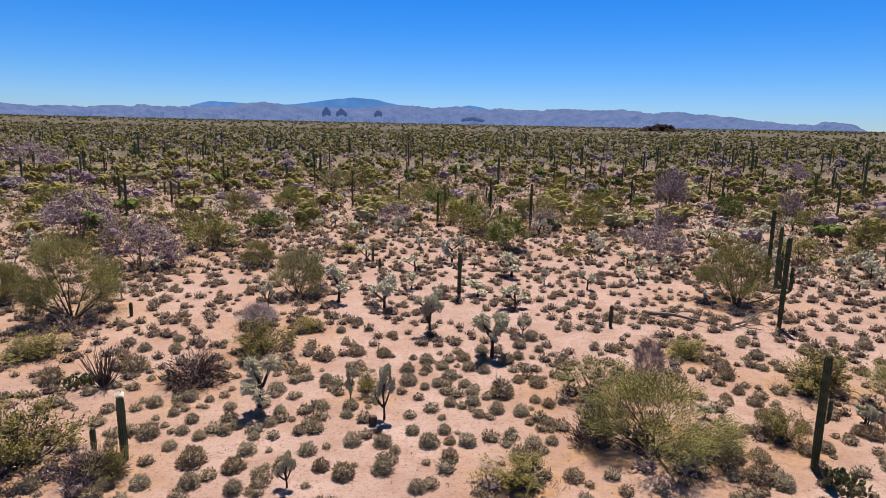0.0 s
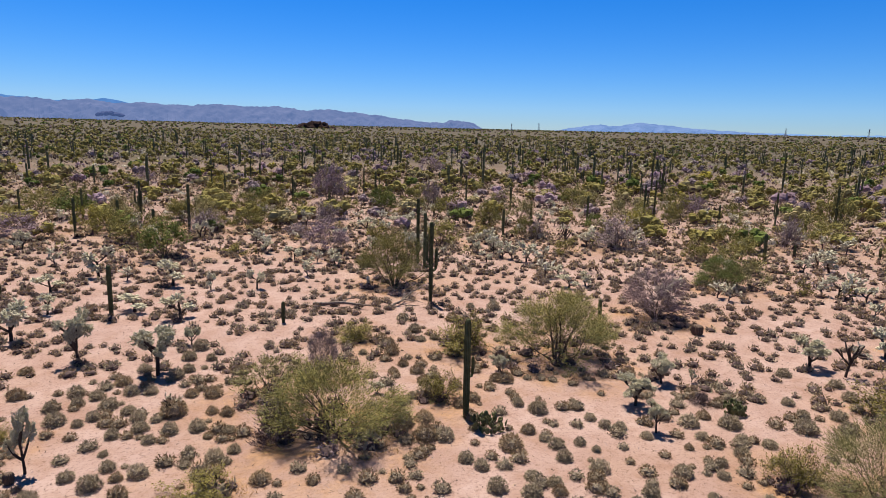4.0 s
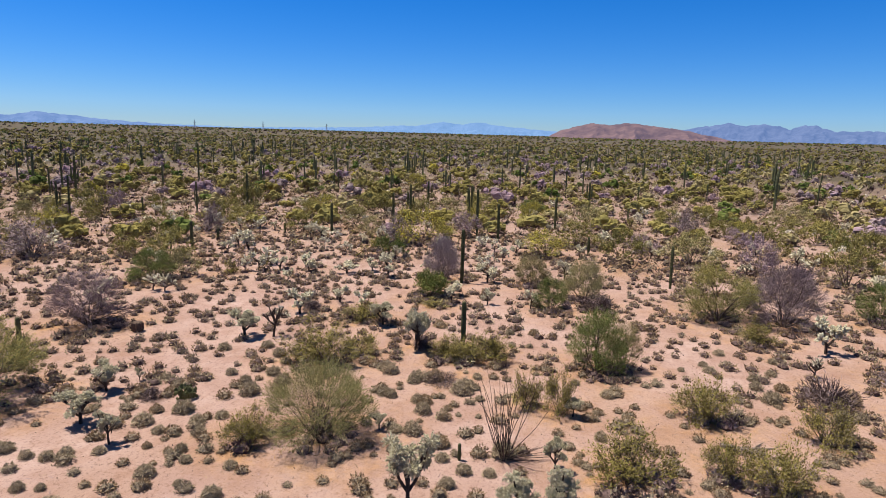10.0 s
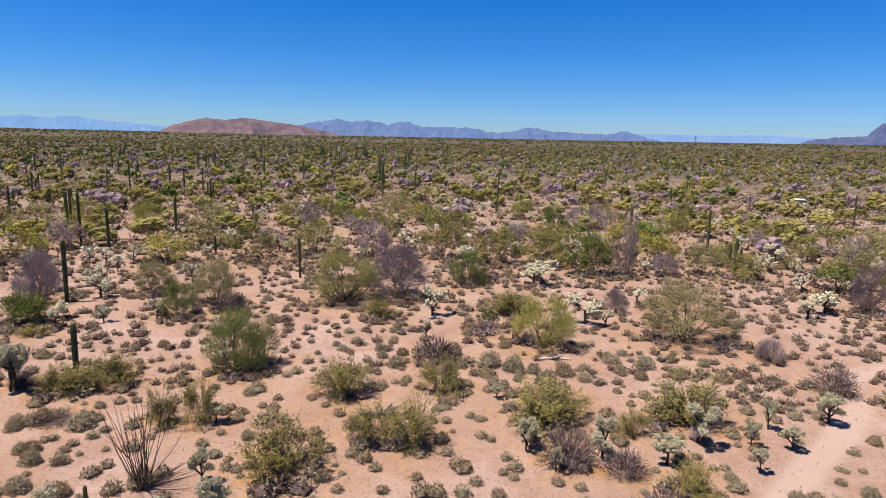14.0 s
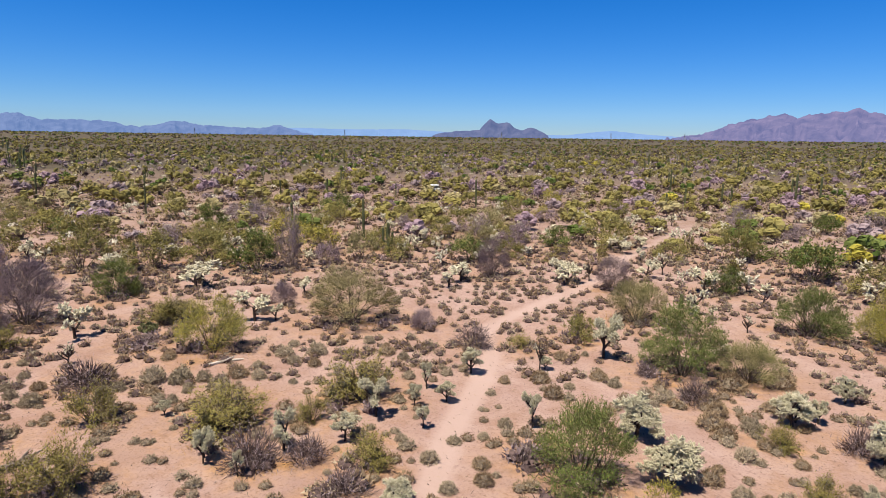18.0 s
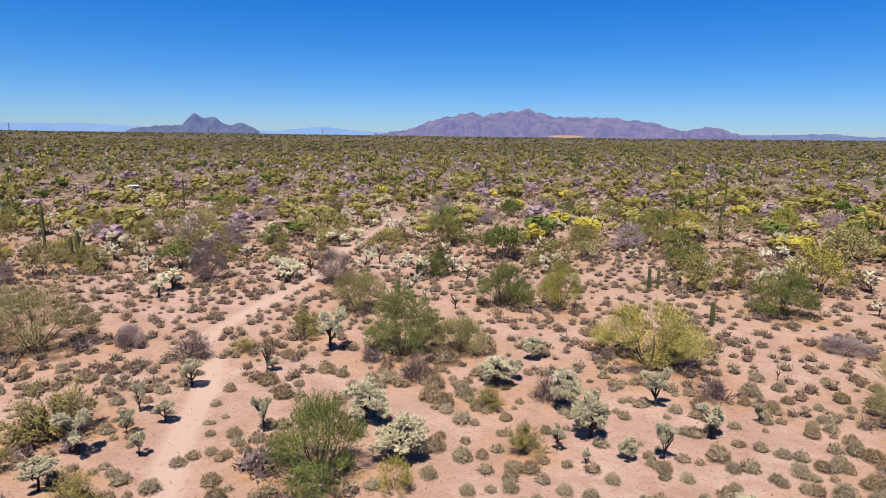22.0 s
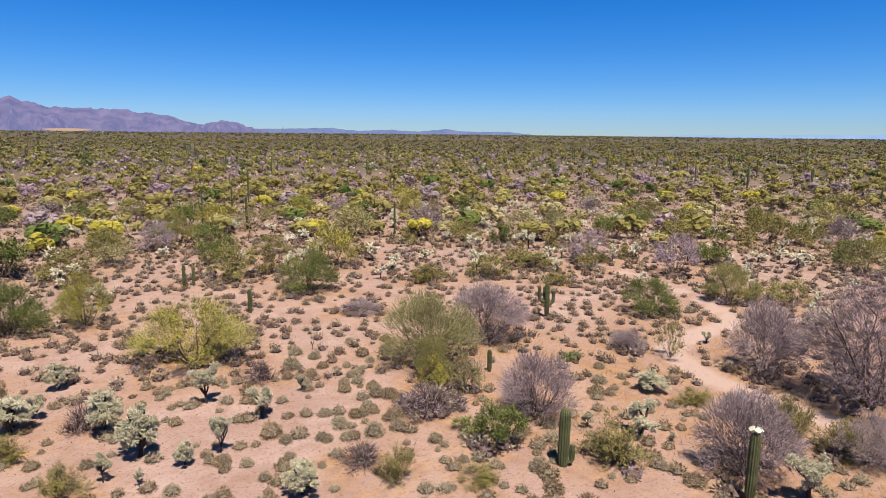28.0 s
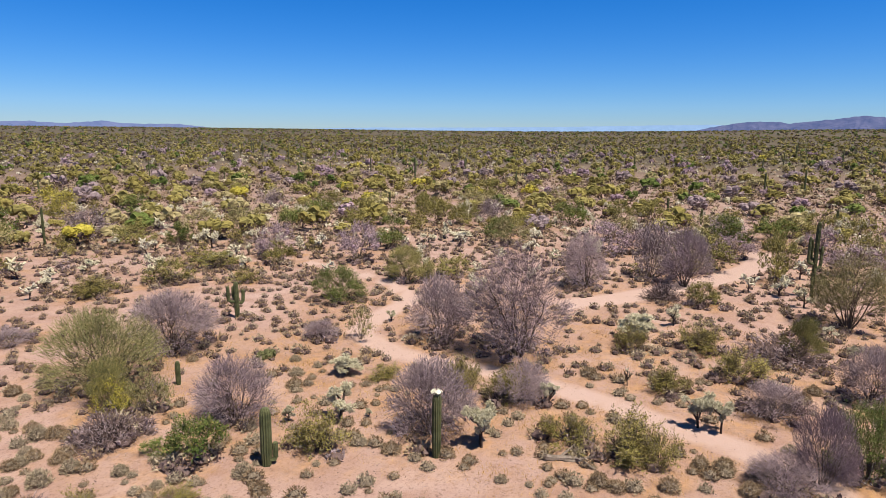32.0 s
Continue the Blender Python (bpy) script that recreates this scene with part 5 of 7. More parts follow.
tree(CREOSOTE, 18.91, -5.97, 1.28, 1.60, T_CREO, "creosote_bush")
tree(CREOSOTE, 18.26, -7.20, 1.53, 1.83, T_CREO, "creosote_bush")
cholla(20.74, -11.66, 0.61, 0.55)
tree(YELLOW, 25.39, -16.76, 2.47, 3.12, T_YELLOW, "palo_verde")
log(23.85, -16.35, 1.7, 0.06, -1.65, -2, "pale bleached fallen log", "bleached")
prickly_pear(30.69, -16.49, 0.86, 1.36)
tree(TANGLE, 28.83, -15.13, 0.45, 1.95, T_TANG, "brush_pile")
tree(CREOSOTE, 31.74, -18.24, 1.07, 2.82, T_CREO, "creosote_bush")
tree(MESQUITE, 39.32, -19.05, 2.21, 2.84, T_MESQ, "mesquite")
tree(TANGLE, 39.79, -20.50, 0.82, 2.43, T_TANG, "brush_pile")
cholla(37.62, -23.48, 1.79, 2.52)
cholla(48.91, -27.88, 1.33, 1.33)
saguaro(51.97, -26.77, 1.13, 0.11, (), 0, "short young green ribbed saguaro cactus")
saguaro(53.96, -28.93, 0.97, 0.11, (), 0, "short young green ribbed saguaro cactus")
tree(CREOSOTE, 18.80, -12.86, 1.10, 2.90, T_CREO, "creosote_bush")
cholla(16.90, -10.78, 1.10, 0.84)
tree(PALO, 60.53, -12.91, 2.07, 3.32, T_PALO, "palo_verde")
# south-east
tree(CREOSOTE, 17.95, -12.20, 1.17, 2.58, T_CREO, "creosote_bush")
cholla(16.62, -10.58, 1.00, 0.75)
cholla(15.12, -10.76, 0.89, 0.49)
tree(TANGLE, 15.44, -11.47, 1.04, 1.79, T_TANG, "brush_pile")
cholla(15.32, -12.64, 1.47, 0.91)
tree(TANGLE, 14.24, -12.69, 0.70, 1.41, T_TANG, "brush_pile")
tree(CREOSOTE, 16.22, -14.66, 0.86, 1.26, T_CREO, "creosote_bush")
tree(CREOSOTE, 16.22, -17.17, 1.77, 2.55, T_CREO, "creosote_bush")
cholla(16.68, -16.84, 0.98, 0.69)
cholla(14.66, -16.31, 1.57, 1.20)
cholla(14.21, -14.29, 1.06, 1.12)
tree(CREOSOTE, 12.52, -13.77, 0.99, 1.56, T_CREO, "creosote_bush")
tree(TANGLE, 11.99, -12.04, 0.53, 1.63, T_TANG, "brush_pile")
cholla(10.38, -12.54, 0.80, 1.05, CHOLLA_ROUND, "dense rounded cholla covered in cream spiny joints")
cholla(14.13, -17.87, 0.95, 0.57)
cholla(12.73, -16.62, 0.88, 0.62)
cholla(13.42, -18.94, 0.84, 0.81)
cholla(14.82, -19.48, 1.20, 0.61)
cholla(14.40, -22.06, 1.19, 1.05)
tree(PALO_DRY, 23.91, -24.34, 2.85, 4.73, T_DRY, "palo_verde")
cholla(28.14, -21.12, 1.77, 1.90)
cholla(27.36, -21.91, 1.05, 1.04)
tree(DEADTREE, 29.48, -24.24, 1.38, 1.46, T_DEAD, "dead_shrub")
cholla(30.81, -26.99, 1.22, 1.36)
tree(MESQUITE, 38.78, -29.27, 3.06, 3.56, T_MESQ, "mesquite")
tree(DEADTREE, 37.30, -31.42, 4.29, 2.11, T_DEAD, "dead_shrub")
tree(CREOSOTE, 31.69, -18.40, 1.16, 2.17, T_CREO, "creosote_bush")
cholla(38.85, -24.82, 1.53, 2.37)
tree(DEADTREE, 51.41, -29.83, 2.39, 2.77, T_DEAD, "dead_shrub")
tree(PALO_DRY, 36.38, -38.08, 2.42, 2.93, T_DRY, "palo_verde")
saguaro(35.13, -39.99, 3.02, 0.16, ((1.21, 0.65, .22, 0.67), (1.36, 3.79, .3, 0.91), (1.51, 2.45, .25, 0.60)), 0, "tall green ribbed saguaro with upraised arms")
cholla(25.08, -36.52, 1.51, 2.11)
tree(TANGLE, 16.28, -25.04, 1.03, 1.87, T_TANG, "brush_pile")
tree(DEADTREE, 19.99, -25.73, 1.04, 1.35, T_DEAD, "dead_shrub")
cholla(10.67, -27.61, 2.11, 1.55)
tree(PALO, 12.62, -29.21, 1.32, 1.81, T_PALO, "palo_verde")
tree(PALO_DRY, 11.60, -34.53, 2.23, 3.12, T_DRY, "palo_verde")
tree(MESQUITE, 7.05, -27.64, 3.02, 3.50, T_MESQ, "mesquite")
tree(PALO_DRY, 4.6, -28.6, 1.7, 2.4, T_DRY, "palo_verde")
tree(MESQUITE, 9.29, -44.80, 1.78, 2.55, T_MESQ, "mesquite")
saguaro(10.47, -39.07, 0.91, 0.14, (), 0, "short young green ribbed saguaro cactus")
tree(MESQUITE, 10.51, -59.84, 1.90, 3.35, T_MESQ, "mesquite")
tree(PALO, 11.26, -57.62, 3.69, 2.88, T_PALO, "palo_verde")
cholla(6.57, -20.60, 1.65, 1.64, CHOLLA_ROUND, "dense rounded cholla covered in cream spiny joints")
cholla(4.63, -18.31, 1.51, 1.74, CHOLLA_ROUND, "dense rounded cholla covered in cream spiny joints")
tree(MESQUITE, 6.75, -16.67, 2.4, 2.9, T_MESQ, "mesquite")
cholla(12.19, -24.16, 1.26, 0.92, CHOLLA_BARE, "mostly bare dark cholla skeleton")
cholla(12.11, -24.52, 0.64, 0.67)
cholla(9.71, -18.99, 1.43, 0.75)
tree(TANGLE, 8.6, -17.1, 0.5, 1.7, T_TANG, "brush_pile")
cholla(2.45, -24.95, 1.31, 1.43, CHOLLA_ROUND, "dense rounded cholla covered in cream spiny joints")
tree(TANGLE, 5.78, -24.92, 0.71, 1.49, T_TANG, "brush_pile")
cholla(6.14, -30.45, 1.02, 0.99)
cholla(6.15, -36.18, 0.99, 1.02, CHOLLA_BARE, "mostly bare dark cholla skeleton")
tree(TANGLE, 8.31, -26.59, 0.48, 0.89, T_TANG, "brush_pile")
cholla(15.03, -46.19, 1.43, 1.77)
cholla(14.48, -48.06, 1.25, 1.64, CHOLLA_BARE, "mostly bare dark cholla skeleton")
cholla(18.75, -40.61, 1.46, 2.04)
cholla(17.94, -42.42, 1.33, 1.35, CHOLLA_BARE, "mostly bare dark cholla skeleton")
cholla(20.54, -55.13, 1.40, 2.13)
tree(CREOSOTE, 14.50, -26.49, 0.65, 1.12, T_CREO, "creosote_bush")
cholla(17.69, -70.83, 1.05, 1.58)
cholla(19.97, -58.96, 1.30, 1.69)
cholla(8.47, -38.23, 0.64, 0.65)
tree(YELLOW, 45.90, -90.81, 2.44, 3.63, T_YELLOW, "palo_verde")
tree(IRONWOOD, 36.81, -34.57, 1.70, 2.27, T_IRON, "ironwood")
tree(PALO, 51.28, -47.11, 2.35, 3.42, T_PALO, "palo_verde")
tree(DEADTREE, 24.13, -39.07, 2.79, 2.48, T_DEAD, "dead_shrub")
tree(PALO, 37.26, -50.80, 2.42, 2.82, T_PALO, "palo_verde")
tree(PALO, 31.12, -53.00, 2.00, 3.83, T_PALO, "palo_verde")
tree(CREOSOTE, 23.94, -49.73, 1.13, 1.98, T_CREO, "creosote_bush")
tree(CREOSOTE, 19.88, -48.86, 1.58, 1.71, T_CREO, "creosote_bush")
# south
tree(YELLOW, -4.03, -28.84, 2.56, 4.82, T_YELLOW, "palo_verde")
cholla(-3.75, -24.29, 1.60, 1.12)
cholla(-5.28, -22.06, 1.27, 1.05)
cholla(-3.47, -20.10, 1.37, 0.72)
cholla(-1.20, -21.07, 1.74, 1.36, CHOLLA_ROUND, "dense rounded cholla covered in cream spiny joints")
cholla(-0.35, -23.36, 1.64, 1.26, CHOLLA_ROUND, "dense rounded cholla covered in cream spiny joints")
tree(TANGLE, 0.36, -24.03, 0.85, 1.25, T_TANG, "brush_pile")
cholla(2.41, -25.35, 1.24, 0.77)
cholla(1.73, -25.75, 0.98, 0.78)
tree(CREOSOTE, 2.48, -22.93, 0.76, 1.36, T_CREO, "creosote_bush")
cholla(1.12, -28.43, 1.15, 0.96, CHOLLA_ROUND, "dense rounded cholla covered in cream spiny joints")
cholla(-0.14, -19.93, 0.88, 0.59)
cholla(-1.04, -19.27, 0.52, 0.34)
cholla(-2.35, -19.86, 0.79, 0.71, CHOLLA_ROUND, "dense rounded cholla covered in cream spiny joints")
cholla(-5.10, -16.94, 0.87, 0.93, CHOLLA_ROUND, "dense rounded cholla covered in cream spiny joints")
tree(CREOSOTE, 0.97, -19.63, 0.85, 1.30, T_CREO, "creosote_bush")
tree(YELLOW, 4.38, -16.52, 1.02, 1.07, T_YELLOW, "palo_verde")
cholla(-7.25, -23.63, 0.76, 0.38)
cholla(-9.19, -28.19, 0.58, 0.33, CHOLLA_BARE, "mostly bare dark cholla skeleton")
tree(YELLOW, -16.90, -46.35, 3.19, 4.03, T_YELLOW, "palo_verde")
tree(MESQUITE, -12.61, -39.33, 2.54, 3.75, T_MESQ, "mesquite")
saguaro(-8.15, -36.03, 1.39, 0.14, (), 0, "short young green ribbed saguaro cactus")
saguaro(-5.68, -43.40, 1.67, 0.13, (), 0, "short young green ribbed saguaro cactus")
saguaro(-6.38, -44.36, 1.30, 0.12, (), 0, "short young green ribbed saguaro cactus")
tree(MESQUITE, -8.77, -50.68, 1.72, 2.30, T_MESQ, "mesquite")
tree(PALO, -9.11, -45.33, 2.24, 3.90, T_PALO, "palo_verde")
tree(CREOSOTE, -11.94, -45.62, 1.91, 1.78, T_CREO, "creosote_bush")
tree(PALO_DRY, -13.36, -24.31, 2.9, 4.3, T_DRY, "palo_verde")
tree(TANGLE, -10.95, -19.75, 0.70, 2.44, T_TANG, "brush_pile")
tree(PALO, -12.28, -22.05, 1.74, 1.70, T_PALO, "palo_verde")
tree(DEADTREE, -13.82, -33.34, 0.44, 2.76, T_DEAD, "dead_shrub")
cholla(-21.58, -44.72, 0.95, 1.35)
cholla(-24.37, -45.10, 0.95, 1.40)
tree(CREOSOTE, -20.91, -38.38, 1.02, 2.93, T_CREO, "creosote_bush")
tree(YELLOW, -39.93, -80.20, 3.02, 5.15, T_YELLOW, "palo_verde")
tree(MESQUITE, 3.37, -37.69, 2.38, 3.55, T_MESQ, "mesquite")
tree(YELLOW, 0.08, -37.49, 2.77, 2.77, T_YELLOW, "palo_verde")
cholla(-0.81, -41.91, 1.44, 1.61)
tree(TANGLE, -6.08, -25.49, 0.78, 1.27, T_TANG, "brush_pile")
cholla(1.07, -47.54, 1.75, 1.73)
tree(DEADTREE, 15.41, -40.79, 2.22, 2.55, T_DEAD, "dead_shrub")
tree(PALO, -25.14, -62.58, 2.56, 3.60, T_PALO, "palo_verde")
tree(IRONWOOD, -5.76, -59.61, 2.53, 3.20, T_IRON, "ironwood")
# south-west
tree(DEADTREE, -17.27, -25.46, 2.7, 3.9, T_DEAD, "dead_shrub")
saguaro(-22.52, -27.16, 2.03, 0.16, ((0.81, 5.56, .22, 0.45), (0.91, 2.42, .3, 0.61), (1.01, 1.08, .25, 0.41)), 0, "short young green ribbed saguaro with upraised arms")
saguaro(-15.01, -21.84, 1.00, 0.12, (), 0, "short young green ribbed saguaro cactus")
saguaro(-12.51, -14.12, 1.89, 0.21, ((0.12, 2.60, .1, 0.3),), 0, "short young green ribbed saguaro with one short arm")
tree(MESQUITE, -11.58, -16.15, 1.37, 1.82, T_MESQ, "mesquite")
tree(MESQUITE, -11.21, -17.48, 0.40, 1.20, T_MESQ, "mesquite")
tree(TANGLE, -10.54, -19.54, 0.81, 1.79, T_TANG, "brush_pile")
tree(YELLOW, -12.10, -21.46, 1.29, 1.39, T_YELLOW, "palo_verde")
tree(PALO_DRY, -12.78, -20.38, 1.65, 1.7, T_DRY, "palo_verde")
tree(IRONWOOD, -14.06, -17.34, 2.2, 2.7, T_IRON, "ironwood")
tree(TANGLE, -7.13, -17.29, 0.59, 1.38, T_TANG, "brush_pile")
tree(CREOSOTE, -7.68, -15.82, 1.00, 1.14, T_CREO, "creosote_bush")
cholla(-4.99, -16.50, 0.95, 1.09, CHOLLA_ROUND, "dense rounded cholla covered in cream spiny joints")
tree(MESQUITE, -28.31, -25.06, 1.95, 3.23, T_MESQ, "mesquite")
tree(IRONWOOD, -38.28, -31.39, 2.88, 3.62, T_IRON, "ironwood")
tree(PALO, -34.70, -24.29, 2.25, 3.11, T_PALO, "palo_verde")
tree(DEADTREE, -25.44, -15.93, 2.96, 3.14, T_DEAD, "dead_shrub")
tree(IRONWOOD, -25.50, -11.79, 4.66, 4.81, T_IRON, "ironwood")
cholla(-19.47, -16.92, 0.88, 1.28, CHOLLA_ROUND, "dense rounded cholla covered in cream spiny joints")
cholla(-16.16, -14.31, 1.30, 1.26)
tree(CREOSOTE, -14.02, -13.47, 1.39, 1.89, T_CREO, "creosote_bush")
cholla(-14.99, -15.69, 0.61, 0.51)
saguaro(-15.72, -10.01, 2.16, 0.175, (), 14, "short young green ribbed saguaro cactus topped with white blossoms")
tree(DEADTREE, -17.0, -11.0, 2.5, 2.9, T_DEAD, "dead_shrub")
cholla(-17.05, -9.11, 1.52, 1.19)
tree(CREOSOTE, -20.83, -10.01, 1.26, 1.65, T_CREO, "creosote_bush")
prickly_pear(-19.08, -21.21, 0.51, 1.23)
tree(DEADTREE, -22.64, -21.16, 0.79, 1.76, T_DEAD, "dead_shrub")
tree(PALO_DRY, -23.37, -19.24, 1.69, 1.5, T_DRY, "palo_verde")
cholla(-16.76, -13.52, 0.34, 0.29)
tree(CREOSOTE, -20.06, -15.21, 0.56, 1.47, T_CREO, "creosote_bush")
cholla(-26.69, -19.81, 0.64, 0.62)
tree(MESQUITE, -54.63, -27.19, 2.02, 3.37, T_MESQ, "mesquite")
tree(PALO, -37.91, -22.44, 1.47, 2.85, T_PALO, "palo_verde")
tree(CREOSOTE, -21.29, -12.36, 0.82, 1.44, T_CREO, "creosote_bush")
tree(CREOSOTE, -9.83, -14.68, 0.32, 1.32, T_CREO, "creosote_bush")
tree(PALO, -34.12, -35.99, 1.62, 2.67, T_PALO, "palo_verde")
tree(IRONWOOD, -35.55, -37.85, 2.63, 3.24, T_IRON, "ironwood")
tree(PALO, -30.49, -38.41, 1.23, 4.14, T_PALO, "palo_verde")
tree(PALO, -25.55, -37.41, 1.63, 3.04, T_PALO, "palo_verde")
tree(CREOSOTE, -21.15, -38.39, 1.05, 1.98, T_CREO, "creosote_bush")
tree(PALO, -32.43, -51.98, 2.26, 4.08, T_PALO, "palo_verde")
tree(MESQUITE, -34.43, -48.59, 2.03, 2.40, T_MESQ, "mesquite")
tree(CREOSOTE, -28.59, -33.46, 0.84, 1.98, T_CREO, "creosote_bush")
cholla(-35.45, -45.56, 1.83, 1.46)
cholla(-31.87, -38.73, 1.14, 2.51)
cholla(-20.22, -42.45, 0.87, 1.28)
tree(PALO, -79.20, -41.74, 3.41, 5.55, T_PALO, "palo_verde")
tree(PALO, -59.47, -34.27, 2.28, 3.97, T_PALO, "palo_verde")
tree(CREOSOTE, -54.00, -37.01, 1.88, 3.50, T_CREO, "creosote_bush")
tree(MESQUITE, -52.92, -38.97, 1.48, 2.35, T_MESQ, "mesquite")
cholla(-50.46, -28.97, 1.15, 2.11)
cholla(-48.24, -31.44, 0.94, 1.57)
# west
saguaro(-76.81, -16.37, 2.67, 0.16, (), 0, "tall green ribbed saguaro cactus")
cholla(-17.23, -9.25, 1.43, 1.01)
tree(DEADTREE, -21.05, -9.46, 1.42, 2.08, T_DEAD, "dead_shrub")
cholla(-21.22, -8.50, 0.99, 0.75)
tree(CREOSOTE, -20.53, -11.78, 1.35, 1.39, T_CREO, "creosote_bush")
log(-17.75, -6.41, 1.49, 0.099, -4.28, 4)
tree(CREOSOTE, -18.96, -6.95, 0.79, 2.05, T_CREO, "creosote_bush")
tree(CREOSOTE, -19.07, -4.81, 1.45, 2.10, T_CREO, "creosote_bush")
tree(CREOSOTE, -18.88, -3.90, 1.19, 1.33, T_CREO, "creosote_bush")
cholla(-30.66, -7.74, 1.42, 2.01, CHOLLA_ROUND, "dense rounded cholla covered in cream spiny joints")
tree(CREOSOTE, -28.89, -7.52, 1.12, 1.71, T_CREO, "creosote_bush")
cholla(-34.11, -6.66, 1.24, 1.03)
tree(CREOSOTE, -30.72, -4.83, 1.25, 2.06, T_CREO, "creosote_bush")
tree(PALO, -39.03, -5.97, 1.46, 2.22, T_PALO, "palo_verde")
tree(TANGLE, -39.10, -8.42, 0.96, 2.36, T_TANG, "brush_pile")
tree(DEADTREE, -44.92, -10.52, 3.50, 3.51, T_DEAD, "dead_shrub")
tree(IRONWOOD, -43.73, -8.00, 3.66, 3.00, T_IRON, "ironwood")
tree(IRONWOOD, -55.96, -6.82, 1.72, 4.26, T_IRON, "ironwood")
tree(MESQUITE, -60.14, -7.61, 2.96, 3.36, T_MESQ, "mesquite")
saguaro(-44.99, -0.63, 4.80, 0.16, ((1.92, 4.50, .22, 1.06), (2.16, 1.36, .3, 1.44), (2.40, 0.02, .25, 0.96)), 0, "tall green ribbed saguaro with upraised arms")
tree(PALO, -48.26, -2.92, 3.25, 2.82, T_PALO, "palo_verde")
tree(PALO_DRY, -38.72, 1.28, 3.80, 4.00, T_DRY, "palo_verde")
tree(PALO, -31.86, -0.60, 1.87, 1.82, T_PALO, "palo_verde")
tree(TANGLE, -31.39, -1.30, 1.01, 3.57, T_TANG, "brush_pile")
tree(CREOSOTE, -27.78, -2.64, 1.22, 2.45, T_CREO, "creosote_bush")
tree(DEADTREE, -24.73, -1.15, 1.21, 2.44, T_DEAD, "dead_shrub")
cholla(-22.31, -3.37, 1.32, 1.14)
cholla(-22.29, -2.63, 1.30, 1.01)
tree(CREOSOTE, -24.96, -4.98, 0.86, 1.72, T_CREO, "creosote_bush")
tree(IRONWOOD, -20.14, 0.36, 2.41, 1.67, T_IRON, "ironwood")
tree(IRONWOOD, -19.44, -0.46, 1.05, 2.09, T_IRON, "ironwood")
tree(MESQUITE, -21.56, 1.51, 2.29, 2.38, T_MESQ, "mesquite")
tree(DEADTREE, -28.02, 1.88, 2.08, 2.22, T_DEAD, "dead_shrub")
cholla(-35.98, 0.50, 0.78, 0.80)
cholla(-32.84, 1.39, 0.83, 0.68)
cholla(-24.73, -6.51, 0.82, 0.54, CHOLLA_BARE, "mostly bare dark cholla skeleton")
tree(IRONWOOD, -39.71, -13.48, 3.46, 3.20, T_IRON, "ironwood")
cholla(-65.78, -17.37, 1.48, 1.23)
saguaro(-75.15, -12.31, 1.79, 0.15, (), 0, "short young green ribbed saguaro cactus")
saguaro(-86.93, -6.13, 1.60, 0.15, (), 0, "short young green ribbed saguaro cactus")
saguaro(-84.08, 0.70, 1.67, 0.15, (), 0, "short young green ribbed saguaro cactus")
tree(PALO, -74.42, -17.74, 2.58, 4.08, T_PALO, "palo_verde")
tree(PALO, -73.93, -0.74, 2.49, 3.95, T_PALO, "palo_verde")
tree(PALO, -59.63, 2.28, 3.61, 3.73, T_PALO, "palo_verde")
saguaro(-72.34, -53.63, 1.62, 0.15, (), 0, "short young green ribbed saguaro cactus")

# bursage bushes between them: x, y, width, dry or not
for bx, by, bw, dry in (
    (-10.15, 21.08, 0.65, 0), (-9.09, 21.61, 0.7, 0), (-8.34, 21.5, 0.39, 0), (-7.4, 20.97, 0.54, 0), (-9.16, 20.35, 0.46, 0), (-8.34, 19.87, 0.53, 0), (-8.34, 19.07, 0.51, 0), (-7.68, 18.75, 0.5, 0), (-8.34, 18.1, 0.53, 0), (-9.36, 18.83, 0.8, 0), (-6.97, 19.12, 0.54, 0), (-6.75, 19.53, 0.55, 0), (-5.93, 18.81, 0.45, 0), (-5.66, 19.77, 0.55, 0), (-4.56, 19.21, 0.49, 0), (-4.99, 20.09, 0.3, 0), (-5.88, 17.91, 0.66, 0), (-5.98, 16.95, 0.79, 1), (-7.31, 17.23, 0.91, 1), (-6.93, 16.06, 0.69, 0), (-8.28, 16.01, 0.63, 0), (-11.21, 15.78, 0.67, 0), (-9.2, 15.84, 0.54, 0), (-6.13, 22.45, 0.78, 0),
):
    bursage(bx, by, bw, dry)
    USED.append((bx, by, .2))
for bx, by, bw, dry in (
    (-5.55, 20.59, 0.52, 0), (-6.19, 20.35, 0.52, 0), (-5.61, 15.82, 0.6, 0), (-4.02, 17.98, 0.65, 0), (-15.62, 29.75, 0.6, 0), (-13.06, 26.59, 0.64, 0), (-11.73, 26.66, 0.63, 0), (-12.08, 27.93, 0.6, 0), (-14.07, 27.28, 0.61, 0), (-12.42, 24.36, 1.24, 1), (-14.92, 22.85, 0.99, 1),
):
    bursage(bx, by, bw, dry)
    USED.append((bx, by, .2))
